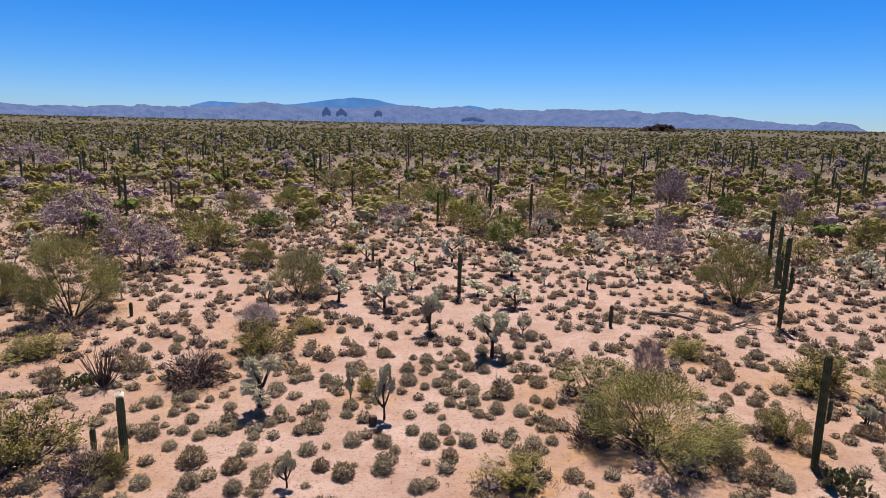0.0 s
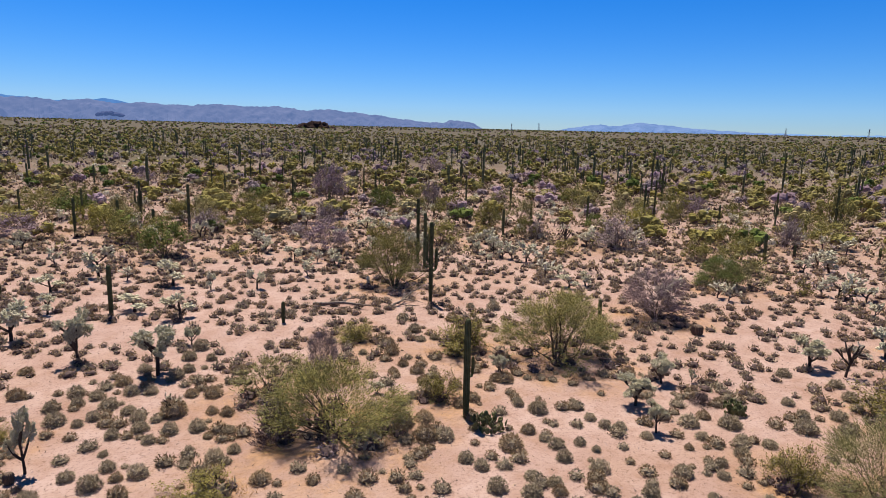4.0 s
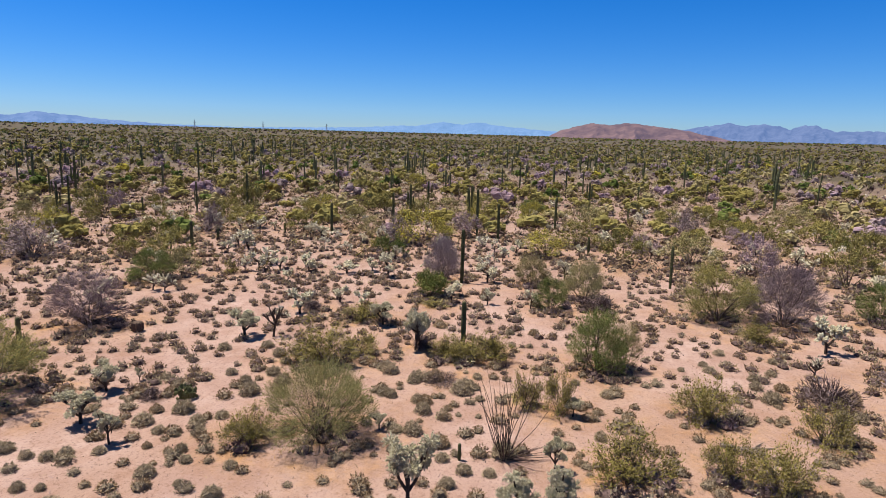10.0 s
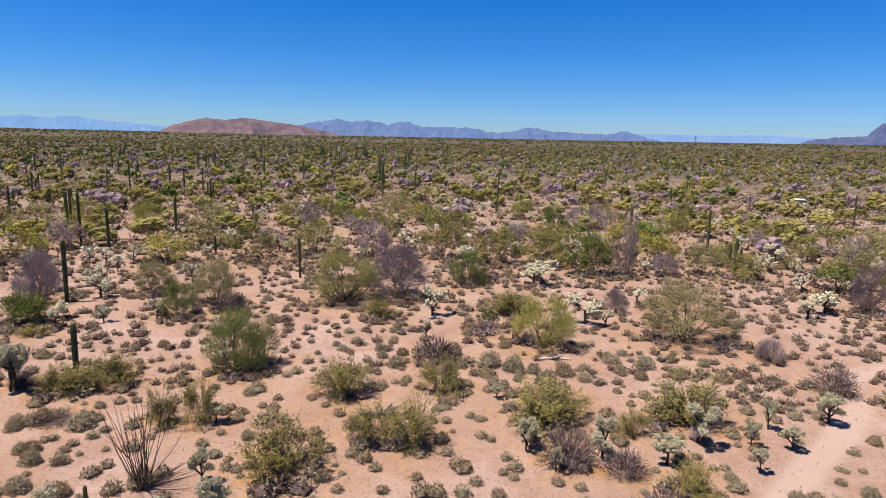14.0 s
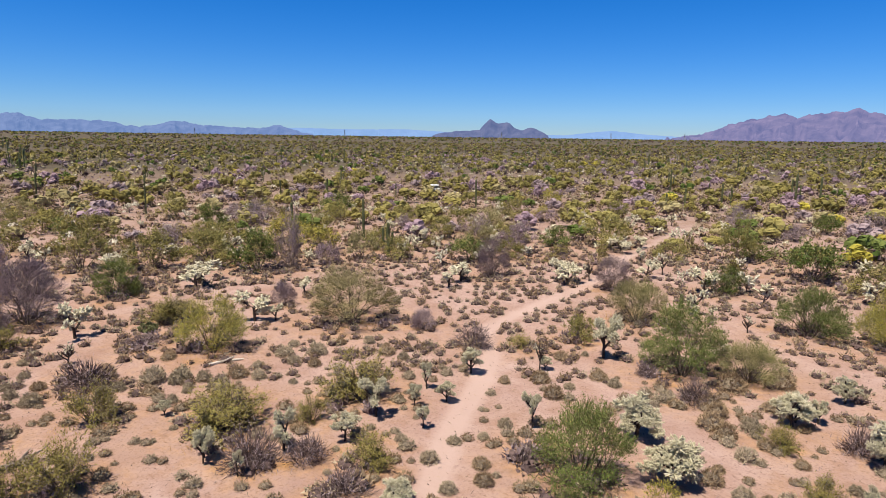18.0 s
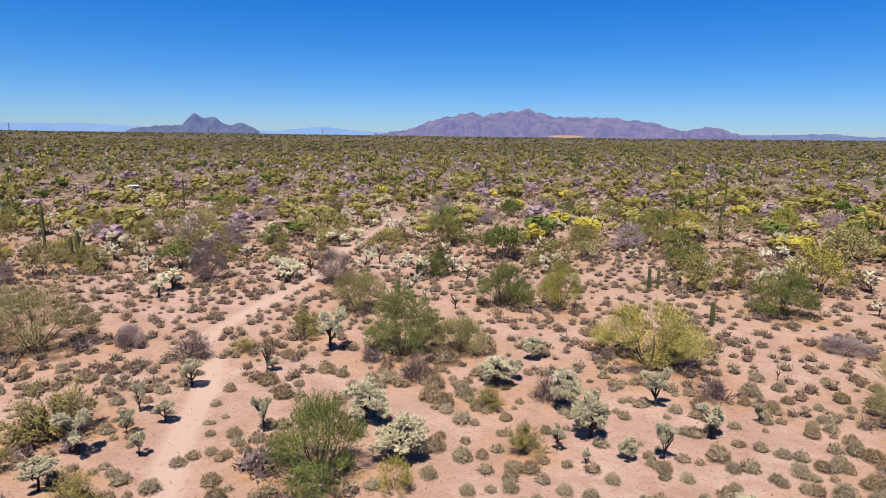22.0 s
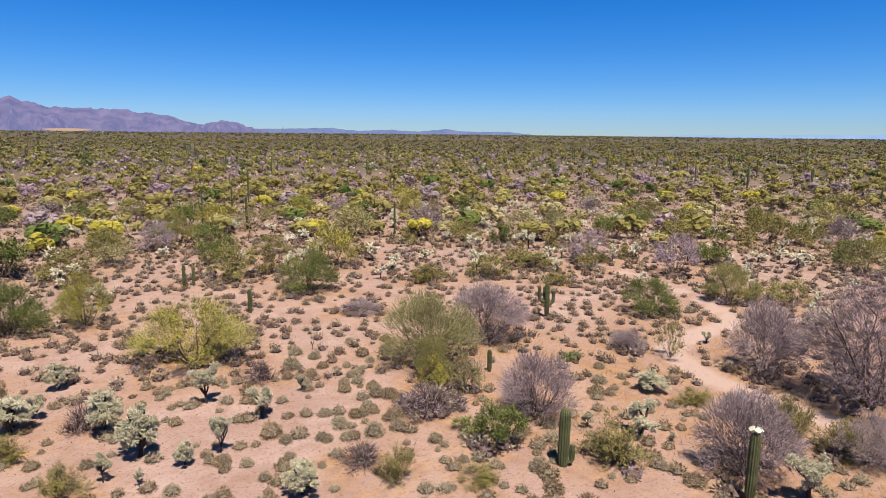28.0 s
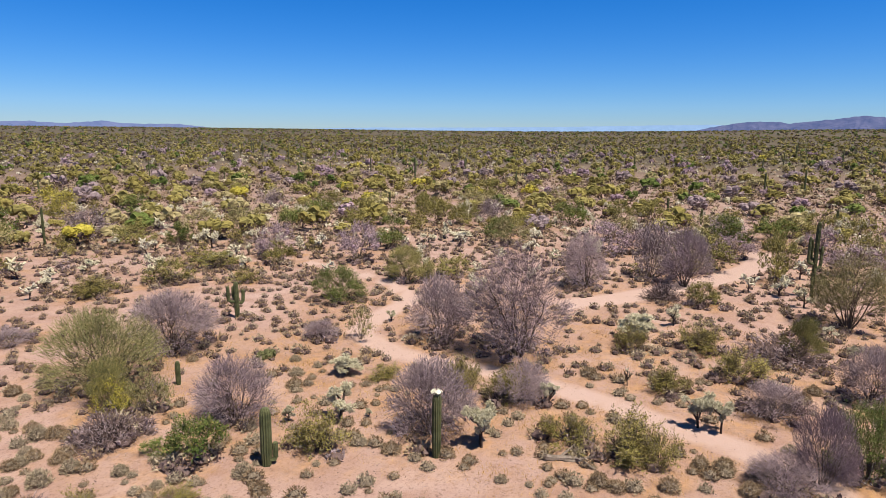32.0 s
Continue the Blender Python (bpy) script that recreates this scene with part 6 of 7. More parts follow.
for bx, by, bw, dry in (
    (-2.7, 18.56, 0.65, 0), (-1.73, 18.53, 0.69, 0), (-1.3, 18.08, 0.42, 0), (-1.59, 16.95, 0.74, 0), (-0.24, 18.54, 0.72, 0), (-0.82, 19.36, 0.56, 0), (0.24, 19.4, 0.52, 0), (1, 18.63, 0.65, 0), (0.42, 18.68, 0.43, 1), (0.41, 17.66, 0.61, 1), (2.13, 21.05, 0.64, 0), (1.46, 20.66, 0.51, 0), (0.45, 21.54, 0.53, 0), (1.3, 21.67, 0.65, 0), (1.3, 22.52, 0.59, 0), (-0.02, 23.27, 0.56, 0), (-0.51, 22.97, 0.43, 0), (-1.17, 23.49, 0.79, 0), (-1.29, 24.73, 0.68, 0), (-0.51, 25.73, 0.71, 0), (-0.49, 24.77, 0.55, 0), (0.15, 25.11, 0.65, 0), (0.47, 24.09, 0.76, 0), (1.29, 25.04, 0.65, 0),
):
    bursage(bx, by, bw, dry)
    USED.append((bx, by, .2))
for bx, by, bw, dry in (
    (1.92, 24.76, 0.6, 0), (1.07, 23.32, 0.61, 0), (1.09, 26.15, 0.72, 1), (1.95, 27.19, 0.65, 0), (2.95, 25.91, 0.76, 0), (3.53, 26.41, 0.58, 0), (4.44, 29.04, 0.85, 0), (3.78, 27.89, 0.72, 0),
):
    bursage(bx, by, bw, dry)
    USED.append((bx, by, .2))
for bx, by, bw, dry in (
    (4.6, 27.33, 0.5, 0), (4.16, 26.45, 0.34, 0), (3.23, 23.81, 0.58, 1), (3.95, 23.45, 0.75, 1), (2.44, 22.47, 1.06, 1), (3.64, 21.92, 0.5, 1), (4.08, 21.55, 0.54, 1), (2.98, 20.86, 0.68, 0), (3.18, 20.13, 0.39, 1), (3.85, 20.15, 0.55, 0), (3.09, 18.52, 0.69, 0), (3.72, 18.8, 0.48, 0), (4.01, 16.71, 0.68, 1), (0.16, 20.39, 0.35, 0), (-3.66, 26.6, 0.93, 1), (-2.41, 26.45, 0.73, 1), (-2.27, 29.07, 0.63, 1), (-5.83, 26.99, 0.6, 0), (-4.81, 29.61, 0.54, 0), (-4.18, 30.92, 0.67, 0), (-4.32, 27.82, 0.51, 0), (-4.42, 23.45, 0.62, 0), (-3.47, 23.22, 0.48, 1), (-4.15, 21.11, 0.65, 0),
):
    bursage(bx, by, bw, dry)
    USED.append((bx, by, .2))
for bx, by, bw, dry in (
    (-3.12, 21.15, 0.65, 0), (-3.16, 20.47, 0.51, 0), (-3.42, 17.04, 0.58, 1), (-2.7, 16.64, 0.77, 1), (-0.53, 15.98, 0.58, 0),
):
    bursage(bx, by, bw, dry)
    USED.append((bx, by, .2))
for bx, by, bw, dry in (
    (14, 25.61, 0.58, 0), (14.38, 26.98, 0.77, 0), (14.74, 29.05, 0.76, 0), (14.73, 25.52, 0.59, 0), (17.09, 27.78, 0.88, 1), (12.45, 25.86, 0.57, 1), (12.31, 26.52, 0.69, 1), (11.93, 24.58, 0.75, 1), (10.76, 25.13, 0.45, 0), (11.74, 23.04, 0.52, 1), (11.01, 22.49, 0.51, 1), (11.93, 22.08, 0.69, 1), (11.67, 21.04, 0.58, 1), (11.01, 19.54, 0.55, 1), (10.59, 19.92, 0.51, 0), (9.27, 18.04, 0.85, 1), (10.1, 18.07, 0.75, 1), (9.47, 16.8, 0.93, 1), (10.05, 16.52, 0.74, 0), (12.56, 18.69, 0.63, 1), (11.89, 18.48, 0.62, 1), (14.44, 19.91, 0.54, 1), (14.75, 19.68, 0.82, 1), (20.46, 28.73, 0.88, 0),
):
    bursage(bx, by, bw, dry)
    USED.append((bx, by, .2))
for bx, by, bw, dry in (
    (19.31, 29.48, 0.56, 0), (14.53, 21.8, 0.53, 1),
):
    bursage(bx, by, bw, dry)
    USED.append((bx, by, .2))
for bx, by, bw, dry in (
    (15.59, 16.31, 0.68, 0), (13.8, 17.49, 0.5, 0), (14.12, 16.72, 0.78, 0), (15.39, 15.33, 0.49, 0), (15.44, 14.64, 0.52, 0), (15.81, 14.29, 0.52, 0), (12.98, 14.32, 0.63, 0), (12.67, 13.56, 0.58, 0), (13.21, 12.56, 0.71, 0), (13.79, 14.09, 0.45, 0), (13.96, 13.5, 0.34, 0), (15.23, 11.15, 0.69, 0), (16.12, 13.38, 0.48, 0), (16.76, 12.17, 0.35, 1), (18.23, 13.37, 0.8, 0), (17.78, 12.45, 0.53, 0), (19.44, 12.6, 0.86, 0), (19.22, 13.53, 0.57, 1), (18.7, 11.59, 0.62, 0), (17.93, 11.07, 0.56, 0), (19.32, 11.02, 0.58, 0), (16.79, 10.99, 0.46, 0), (16.21, 10.47, 0.45, 0), (14.99, 9.93, 0.32, 0),
):
    bursage(bx, by, bw, dry)
    USED.append((bx, by, .2))
for bx, by, bw, dry in (
    (14.68, 8.71, 0.64, 0), (16.22, 8.99, 0.5, 0), (13.54, 10.86, 0.58, 0), (12.81, 10.71, 0.5, 0),
):
    bursage(bx, by, bw, dry)
    USED.append((bx, by, .2))
for bx, by, bw, dry in (
    (11.48, 12.61, 0.54, 0), (11.09, 13.19, 0.51, 0), (10.54, 12.47, 0.66, 0), (9.91, 14.99, 0.57, 0), (10.1, 14.37, 0.52, 0), (9.83, 13.16, 0.66, 0), (11.29, 12.16, 0.5, 1), (12.81, 15.59, 0.58, 1), (12.96, 14.88, 0.49, 0), (11.66, 15.03, 0.92, 1), (12.11, 10.57, 0.55, 0), (26.68, 12.83, 0.69, 0), (25.69, 11.76, 0.72, 0), (23.56, 11.08, 0.72, 0), (24.91, 11.11, 0.55, 0), (22.41, 11.73, 0.6, 0), (21.47, 11.07, 0.89, 0), (22.73, 10.28, 0.78, 0), (21.64, 9.85, 0.62, 0), (20.27, 9.49, 0.46, 0), (23.13, 12.74, 0.53, 0), (25.87, 14.62, 0.7, 0), (24.89, 6.34, 0.8, 0), (22.46, 5.65, 0.56, 0),
):
    bursage(bx, by, bw, dry)
    USED.append((bx, by, .2))
for bx, by, bw, dry in (
    (24.31, 5.08, 0.69, 0), (24.49, 4.31, 0.82, 1), (22.22, 4.53, 0.59, 0), (21.33, 4.13, 0.69, 0), (23.54, 3.02, 1.01, 0), (32.03, 5.5, 0.81, 1),
):
    bursage(bx, by, bw, dry)
    USED.append((bx, by, .2))
for bx, by, bw, dry in (
    (28.35, -7.35, 0.63, 0), (30.94, -8.35, 0.57, 0), (29.13, -7.25, 0.48, 0), (28.23, -6.14, 0.36, 0), (30.31, -10.57, 0.51, 0), (28.63, -9.99, 0.54, 0), (27.78, -9.02, 0.53, 0), (26.71, -8.83, 0.61, 0), (25.44, -9.06, 0.88, 0), (26.81, -9.85, 0.67, 1), (26.05, -12.12, 0.93, 1), (24.18, -11.13, 0.72, 0), (24.35, -11.76, 0.73, 0), (24.09, -13.08, 1.14, 0), (22.98, -12.34, 0.71, 1), (23.48, -13.98, 0.99, 0), (21.57, -12.43, 0.55, 0), (22.36, -13.59, 0.48, 0), (22.68, -14.49, 0.78, 0), (21.3, -14.29, 1.07, 0), (26.35, -15.13, 0.65, 1), (24.53, -2.7, 0.68, 0), (25.52, -1.46, 0.42, 0), (20.69, -2.2, 0.51, 0),
):
    bursage(bx, by, bw, dry)
    USED.append((bx, by, .2))
for bx, by, bw, dry in (
    (21.56, -3.49, 0.53, 0), (31.68, 1.76, 0.57, 0), (31.82, 0.58, 0.51, 1), (29.69, 1.48, 0.43, 0), (29.78, 0.64, 0.38, 0),
):
    bursage(bx, by, bw, dry)
    USED.append((bx, by, .2))
for bx, by, bw, dry in (
    (25.16, 6.7, 0.67, 0), (24.07, 5.13, 0.59, 0), (24.42, 4.62, 0.73, 0), (23.99, 2.92, 0.89, 0), (25.12, 2.6, 0.46, 0), (22.22, 4.28, 0.72, 1), (22.93, 2.23, 0.43, 0), (22.58, 6, 0.57, 0), (18.13, 2.82, 0.54, 0), (17.58, 1.26, 0.48, 0), (17.52, 2.03, 0.55, 0), (16.7, 2.41, 0.57, 0), (19.67, 4.72, 0.58, 0), (19.72, 4.15, 0.77, 0), (19.02, 3.07, 0.74, 1), (18.82, 0.93, 0.91, 0),
):
    bursage(bx, by, bw, dry)
    USED.append((bx, by, .2))
for bx, by, bw, dry in (
    (26.18, -14.92, 0.7, 1), (23.3, -13.68, 0.88, 0), (21.99, -15.65, 0.98, 1), (21.1, -16.05, 0.72, 0), (22.04, -13.33, 0.42, 0), (22.12, -16.81, 0.65, 0), (22.51, -18.59, 0.94, 0), (21.33, -18.12, 0.7, 0), (21.47, -19.63, 0.99, 0), (23.2, -19.69, 0.65, 0), (20.41, -18.51, 0.65, 1), (21.62, -21.27, 0.65, 1), (20.63, -22.27, 0.65, 0), (18.91, -21.63, 0.87, 1), (17.84, -21.6, 0.6, 0), (12.74, -15.45, 0.49, 0), (11.13, -14.94, 0.68, 0), (11.21, -16.39, 0.56, 0), (10.62, -17.24, 0.49, 0), (9.67, -15.65, 0.67, 1), (9.08, -14.91, 0.68, 1), (9.67, -13.93, 0.6, 0),
):
    bursage(bx, by, bw, dry)
    USED.append((bx, by, .2))
for bx, by, bw, dry in (
    (11.6, -23.08, 0.93, 1), (10.38, -21.93, 0.88, 1), (10.29, -23.16, 0.55, 0), (12.69, -22.01, 0.55, 1), (12.17, -26.21, 0.77, 1), (9.76, -24.9, 0.87, 1), (8.91, -24.52, 0.61, 0), (11.51, -27.39, 0.42, 0), (6.82, -24.37, 0.92, 0), (5.23, -24.93, 1.06, 1), (4.74, -23, 1.07, 1), (5.02, -27.22, 1.39, 1), (3.22, -25.95, 0.94, 1), (3.54, -23.62, 0.87, 0), (3.42, -28.8, 1.29, 1), (2.96, -22.66, 0.5, 0), (3.22, -21.25, 0.8, 0), (10.52, -18.49, 0.59, 0),
):
    bursage(bx, by, bw, dry)
    USED.append((bx, by, .2))
for bx, by, bw, dry in (
    (-8.31, -27.94, 0.73, 0), (-7.61, -26.21, 0.88, 0), (-8.08, -25.07, 0.62, 1), (-8.84, -25.74, 0.58, 1), (-8.88, -26.99, 0.61, 0), (-7.14, -25.25, 0.57, 1), (-7.46, -23.66, 0.58, 0), (-6.26, -23.02, 0.52, 0), (-7.3, -21.12, 0.62, 0), (-8.73, -22.82, 0.62, 1), (-9.53, -23.39, 0.59, 0), (-10.95, -26.29, 0.71, 1), (-8.99, -23.58, 0.55, 0), (-10.94, -25.4, 0.49, 0), (-9.7, -21.81, 0.74, 0), (-8.45, -20.46, 0.61, 0), (-7.45, -19.9, 0.67, 0), (-6.7, -19.19, 0.46, 0), (-7.55, -18.94, 0.49, 1), (-8.26, -18.86, 0.77, 0), (-8.91, -20.51, 0.57, 1), (-10.22, -20.85, 0.72, 1), (-9.51, -19.84, 0.73, 1), (-9.14, -18.79, 0.66, 0),
):
    bursage(bx, by, bw, dry)
    USED.append((bx, by, .2))
for bx, by, bw, dry in (
    (-5.3, -18.7, 0.44, 0), (-5.47, -19.76, 0.5, 0), (-5.19, -20.49, 0.86, 1),
):
    bursage(bx, by, bw, dry)
    USED.append((bx, by, .2))
for bx, by, bw, dry in (
    (-3.99, -18.89, 0.51, 0), (-4.28, -17.8, 0.45, 0), (-2.57, -17.17, 0.6, 0), (-3.36, -19.35, 0.63, 1), (-9.79, -25.27, 0.44, 0), (-11.1, -28.27, 0.54, 0), (-12, -26.11, 0.67, 0), (-12.83, -27.79, 0.65, 1), (4.81, -24.16, 0.89, 1), (4.16, -22.59, 0.84, 1), (2.85, -22.48, 0.62, 1), (3.74, -19.9, 0.45, 1), (3.77, -19.11, 0.81, 1), (2.78, -18.67, 0.72, 0), (2.18, -18.92, 0.47, 1), (3.59, -17.41, 0.61, 0), (2.32, -16.79, 0.53, 0), (1.14, -17.21, 0.57, 0), (1.14, -18.33, 0.7, 1), (0.63, -18.39, 0.63, 1), (-0.41, -17.38, 0.54, 0), (-1.14, -17.31, 0.57, 0), (-1.78, -18.32, 0.56, 0), (0.27, -21.13, 0.51, 0),
):
    bursage(bx, by, bw, dry)
    USED.append((bx, by, .2))
for bx, by, bw, dry in (
    (1.73, -21.87, 0.57, 1), (1.06, -21.04, 0.51, 0),
):
    bursage(bx, by, bw, dry)
    USED.append((bx, by, .2))
for bx, by, bw, dry in (
    (-9.84, -22.56, 0.63, 1), (-10.07, -21.47, 0.74, 1), (-8.89, -20.94, 0.58, 0), (-8.24, -20.47, 0.61, 1), (-7.46, -20.12, 0.56, 0), (-6.59, -19.41, 0.5, 0), (-7.34, -18.99, 0.57, 0), (-8.33, -19.15, 0.54, 0), (-9.22, -19.66, 0.6, 1), (-9.81, -17.39, 0.56, 0), (-7.31, -17.5, 0.54, 0), (-11.71, -14.26, 0.7, 0), (-12.74, -16.46, 0.7, 1), (-9.94, -15.83, 0.43, 0), (-19.46, -19.79, 0.55, 0), (-17.36, -17.76, 0.77, 1), (-18.3, -18.58, 0.71, 0), (-15.22, -11.39, 0.72, 1), (-17.03, -23.66, 0.57, 1), (-9.49, -24.14, 0.47, 0),
):
    bursage(bx, by, bw, dry)
    USED.append((bx, by, .2))
for bx, by, bw, dry in (
    (-27.89, -0.02, 0.75, 1), (-31.66, -5.4, 0.86, 1), (-30.17, -3.41, 0.65, 1), (-26.72, -0.36, 0.73, 1), (-19.87, -1.12, 0.94, 1), (-19.75, -2.19, 0.75, 1), (-19.56, -2.81, 0.64, 1), (-18.7, -1.3, 0.72, 1), (-17.75, -3.34, 0.7, 1), (-16.95, -5.16, 0.69, 1), (-16.92, -4.65, 0.61, 1), (-24.65, 1.08, 0.68, 1),
):
    bursage(bx, by, bw, dry)
    USED.append((bx, by, .2))


# ---- scrub farther off ----
rng = random.Random(77)


def way_xy(az, r):
    return -math.sin(radians(az)) * r, math.cos(radians(az)) * r


def share(az):
    """Mix of kinds by direction: saguaros and olive trees northwards, green and yellow southwards, lilac westwards."""
    if az > -70:
        return dict(palo=5, dry=2, yellow=.6, green=1, lilac=.7, grey=1.2, creosote=4)
    if az > -125:
        return dict(palo=6, dry=2, yellow=1.2, green=1, lilac=.8, grey=1.2, creosote=4)
    if az > -195:
        return dict(palo=4, dry=2.4, yellow=.9, green=1.4, lilac=1.3, grey=1.4, creosote=4)
    return dict(palo=4, dry=2.4, yellow=1, green=1.2, lilac=1.8, grey=1.6, creosote=5)


MID = {"palo": ("palo_verde", T_PALO), "dry": ("palo_verde", T_DRY), "yellow": ("palo_verde", T_YELLOW), "green": ("mesquite", T_MESQ), "lilac": ("ironwood", T_IRON),
       "grey": ("dead_shrub", T_DEAD), "creosote": ("creosote_bush", T_CREO)}
NEAR_R, MID_R = 38.0, 135.0


def clear_of(x, y, gap):
    return all((x - a) ** 2 + (y - b) ** 2 > (gap + c) ** 2 for a, b, c in USED)


def mid_trees(count):
    for _ in range(count):
        az = rng.uniform(42, -282)
        r = math.sqrt(rng.uniform(50.0 ** 2, 88.0 ** 2))
        x, y = way_xy(az, r)
        mixk = share(az)
        kind = rng.choices(list(mixk), list(mixk.values()))[0]
        h = rng.uniform(1.5, 2.8) if kind != "creosote" else rng.uniform(1.0, 1.6)
        if track_gap(x, y) < .8 or not clear_of(x, y, 2.0):
            continue
        tree(FAR_KINDS[kind], x, y, h, h * rng.uniform(1.35, 2.0), MID[kind][1], MID[kind][0], MID[kind][0].replace("_", " ") + " scrub on the plain")


def mid_saguaros(count):
    for _ in range(count):
        az = rng.choice((rng.uniform(42, -100), rng.uniform(42, -282)))
        r = math.sqrt(rng.uniform(58.0 ** 2, MID_R ** 2))
        x, y = way_xy(az, r)
        h = rng.uniform(1.8, 5.2)
        arms = ()
        if h > 3.6 and rng.random() < .45:
            arms = tuple((h * rng.uniform(.35, .55), rng.uniform(0, 6.28), rng.uniform(.25, .4), h * rng.uniform(.15, .35)) for _ in range(rng.randint(1, 3)))
        saguaro(x, y, h, rng.choice((.12, .14, .16)), arms)


def mid_chollas(count):
    for _ in range(count):
        az = rng.uniform(42, -282)
        r = math.sqrt(rng.uniform(NEAR_R ** 2, 80.0 ** 2))
        x, y = way_xy(az, r)
        if clear_of(x, y, .5) and track_gap(x, y) > .3:
            h = rng.uniform(1.0, 1.9)
            cholla(x, y, h, h * rng.uniform(.7, 1.1), CHOLLA_FAR)


pickup(71.6, -93.8, 2.48)
tree(CREOSOTE, 69.3, -90.8, 1.35, 4.2, T_CREO, "creosote_bush", "creosote bush scrub on the plain")
mid_trees(370)
mid_saguaros(105)
mid_chollas(170)


# ---- joined scrub: too many and too small to count ----
def tuft(seed, n, w, h, size, lo=.15, aspect=.6, outward=0.0):
    """A bush as n leafy tips on a dome: corners, three a leaf, and a 0 for each low tip, whose dark twig colour stands
    for shade.
    """
    r = np.random.RandomState(seed)
    d = r.normal(size=(n, 3))
    d[:, 2] = np.abs(d[:, 2])
    d /= np.linalg.norm(d, axis=1)[:, None]
    c = d * (r.uniform(.35, 1, (n, 1)) ** .6) * [w / 2, w / 2, h * (1 - lo)] + [0, 0, h * lo]
    face = d + r.normal(size=(n, 3)) * .22
    face /= np.linalg.norm(face, axis=1)[:, None]
    u = r.normal(size=(n, 3)) + d * outward
    u -= face * (u * face).sum(1)[:, None]
    u /= np.linalg.norm(u, axis=1)[:, None]
    v = np.cross(face, u)
    s = r.uniform(.6, 1.3, (n, 1)) * size
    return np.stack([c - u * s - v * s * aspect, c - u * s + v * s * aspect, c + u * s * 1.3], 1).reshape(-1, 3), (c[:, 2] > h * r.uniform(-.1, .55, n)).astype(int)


def lobed(seed, n, w, h, size, lobes=7, aspect=.55):
    """A tree's crown of several leafy lobes that reach down to the ground at the sides."""
    r = np.random.RandomState(seed)
    out = []
    for k in range(lobes):
        a, q = 2.4 * k + r.uniform(-.4, .4), (.15 if k == 0 else r.uniform(.35, .62))
        size_k = r.uniform(.42, .62)
        v, _ = tuft(seed * 31 + k, n // lobes, w * size_k, h * size_k * 1.25, size, .0, aspect, .5)
        at = np.array([math.cos(a) * q * w / 2, math.sin(a) * q * w / 2, h * (.42 if k == 0 else r.uniform(.02, .38))])
        g = Geo()
        clod(g, Vector((0, 0, h * size_k * .55)), w * size_k * .27, h * size_k * .38, random.Random(seed * 7 + k), 0, 4)
        heart = np.array(g.v)[np.array(g.f).ravel()]
        out.append(np.concatenate([v, heart]) + at)
    v = np.concatenate(out)
    # the lower crown takes the dark twig colour: dead twigs plus painted-in underside shade
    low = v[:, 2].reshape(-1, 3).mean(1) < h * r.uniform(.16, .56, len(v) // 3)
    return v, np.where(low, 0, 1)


def post(h, w):
    """A slim upright six-sided column."""
    a = np.arange(6) * math.pi / 3
    lo = np.stack([np.cos(a) * w / 2, np.sin(a) * w / 2, np.zeros(6)], 1)
    mid, hi = lo + [0, 0, h * .93], lo * [.45, .45, 0] + [0, 0, h]
    out = []
    for p, q in ((lo, mid), (mid, hi)):
        for i in range(6):
            j = (i + 1) % 6
            out += [p[i], p[j], q[j], p[i], q[j], q[i]]
    return np.array(out), np.ones(24, int)


def shape_of(me):
    """A leafy mesh's triangles as a shape for joined()."""
    co = np.array([v.co[:] for v in me.vertices])
    return np.concatenate([co[list(p.vertices)] for p in me.polygons]), np.array([p.material_index for p in me.polygons])


def joined(name, shapes, xs, ys, ss, leafs, label, seed, category="shrub", heart="dark_twig"):
    """Copies of the given shapes over the plain, in one mesh; material 0 colours the twigs and the painted-in shade."""
    r = np.random.RandomState(seed)
    n = len(xs)
    pick, mi = r.randint(0, len(shapes), n), r.randint(0, len(leafs), n)
    ang = r.uniform(0, 6.283, n)
    allv, allm = [], []
    for k, (sh, fm) in enumerate(shapes):
        w = np.where(pick == k)[0]
        if not len(w):
            continue
        c, s = np.cos(ang[w])[:, None], np.sin(ang[w])[:, None]
        X, Y, Z = sh[None, :, 0], sh[None, :, 1], sh[None, :, 2]
        sc = ss[w][:, None]
        z0 = np.array([land(a, b) for a, b in zip(xs[w], ys[w])])[:, None]
        V = np.stack([(X * c - Y * s) * sc + xs[w][:, None], (X * s + Y * c) * sc + ys[w][:, None], Z * sc + z0 - .02], 2)
        allv.append(V.reshape(-1, 3))
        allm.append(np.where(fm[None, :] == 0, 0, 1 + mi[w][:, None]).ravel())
    V, mids = np.concatenate(allv).astype(np.float32), np.concatenate(allm).astype(np.int32)
    me = bpy.data.meshes.new(name)
    nv = len(V)
    me.vertices.add(nv)
    me.vertices.foreach_set("co", V.ravel())
    me.loops.add(nv)
    me.loops.foreach_set("vertex_index", np.arange(nv, dtype=np.int32))
    me.polygons.add(nv // 3)
    me.polygons.foreach_set("loop_start", np.arange(0, nv, 3, dtype=np.int32))
    me.polygons.foreach_set("loop_total", np.full(nv // 3, 3, dtype=np.int32))
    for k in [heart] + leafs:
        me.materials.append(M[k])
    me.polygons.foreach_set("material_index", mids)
    me.update(calc_edges=True)
    return tagged(new(name, me), label, category, kind="stuff")


def ring(n, r0, r1, seed, power=2.0, az0=42, az1=-282):
    r = np.random.RandomState(seed)
    az = np.radians(r.uniform(az1, az0, n))
    d = (r.uniform(r0 ** power, r1 ** power, n)) ** (1 / power)
    return -np.sin(az) * d, np.cos(az) * d, d, r


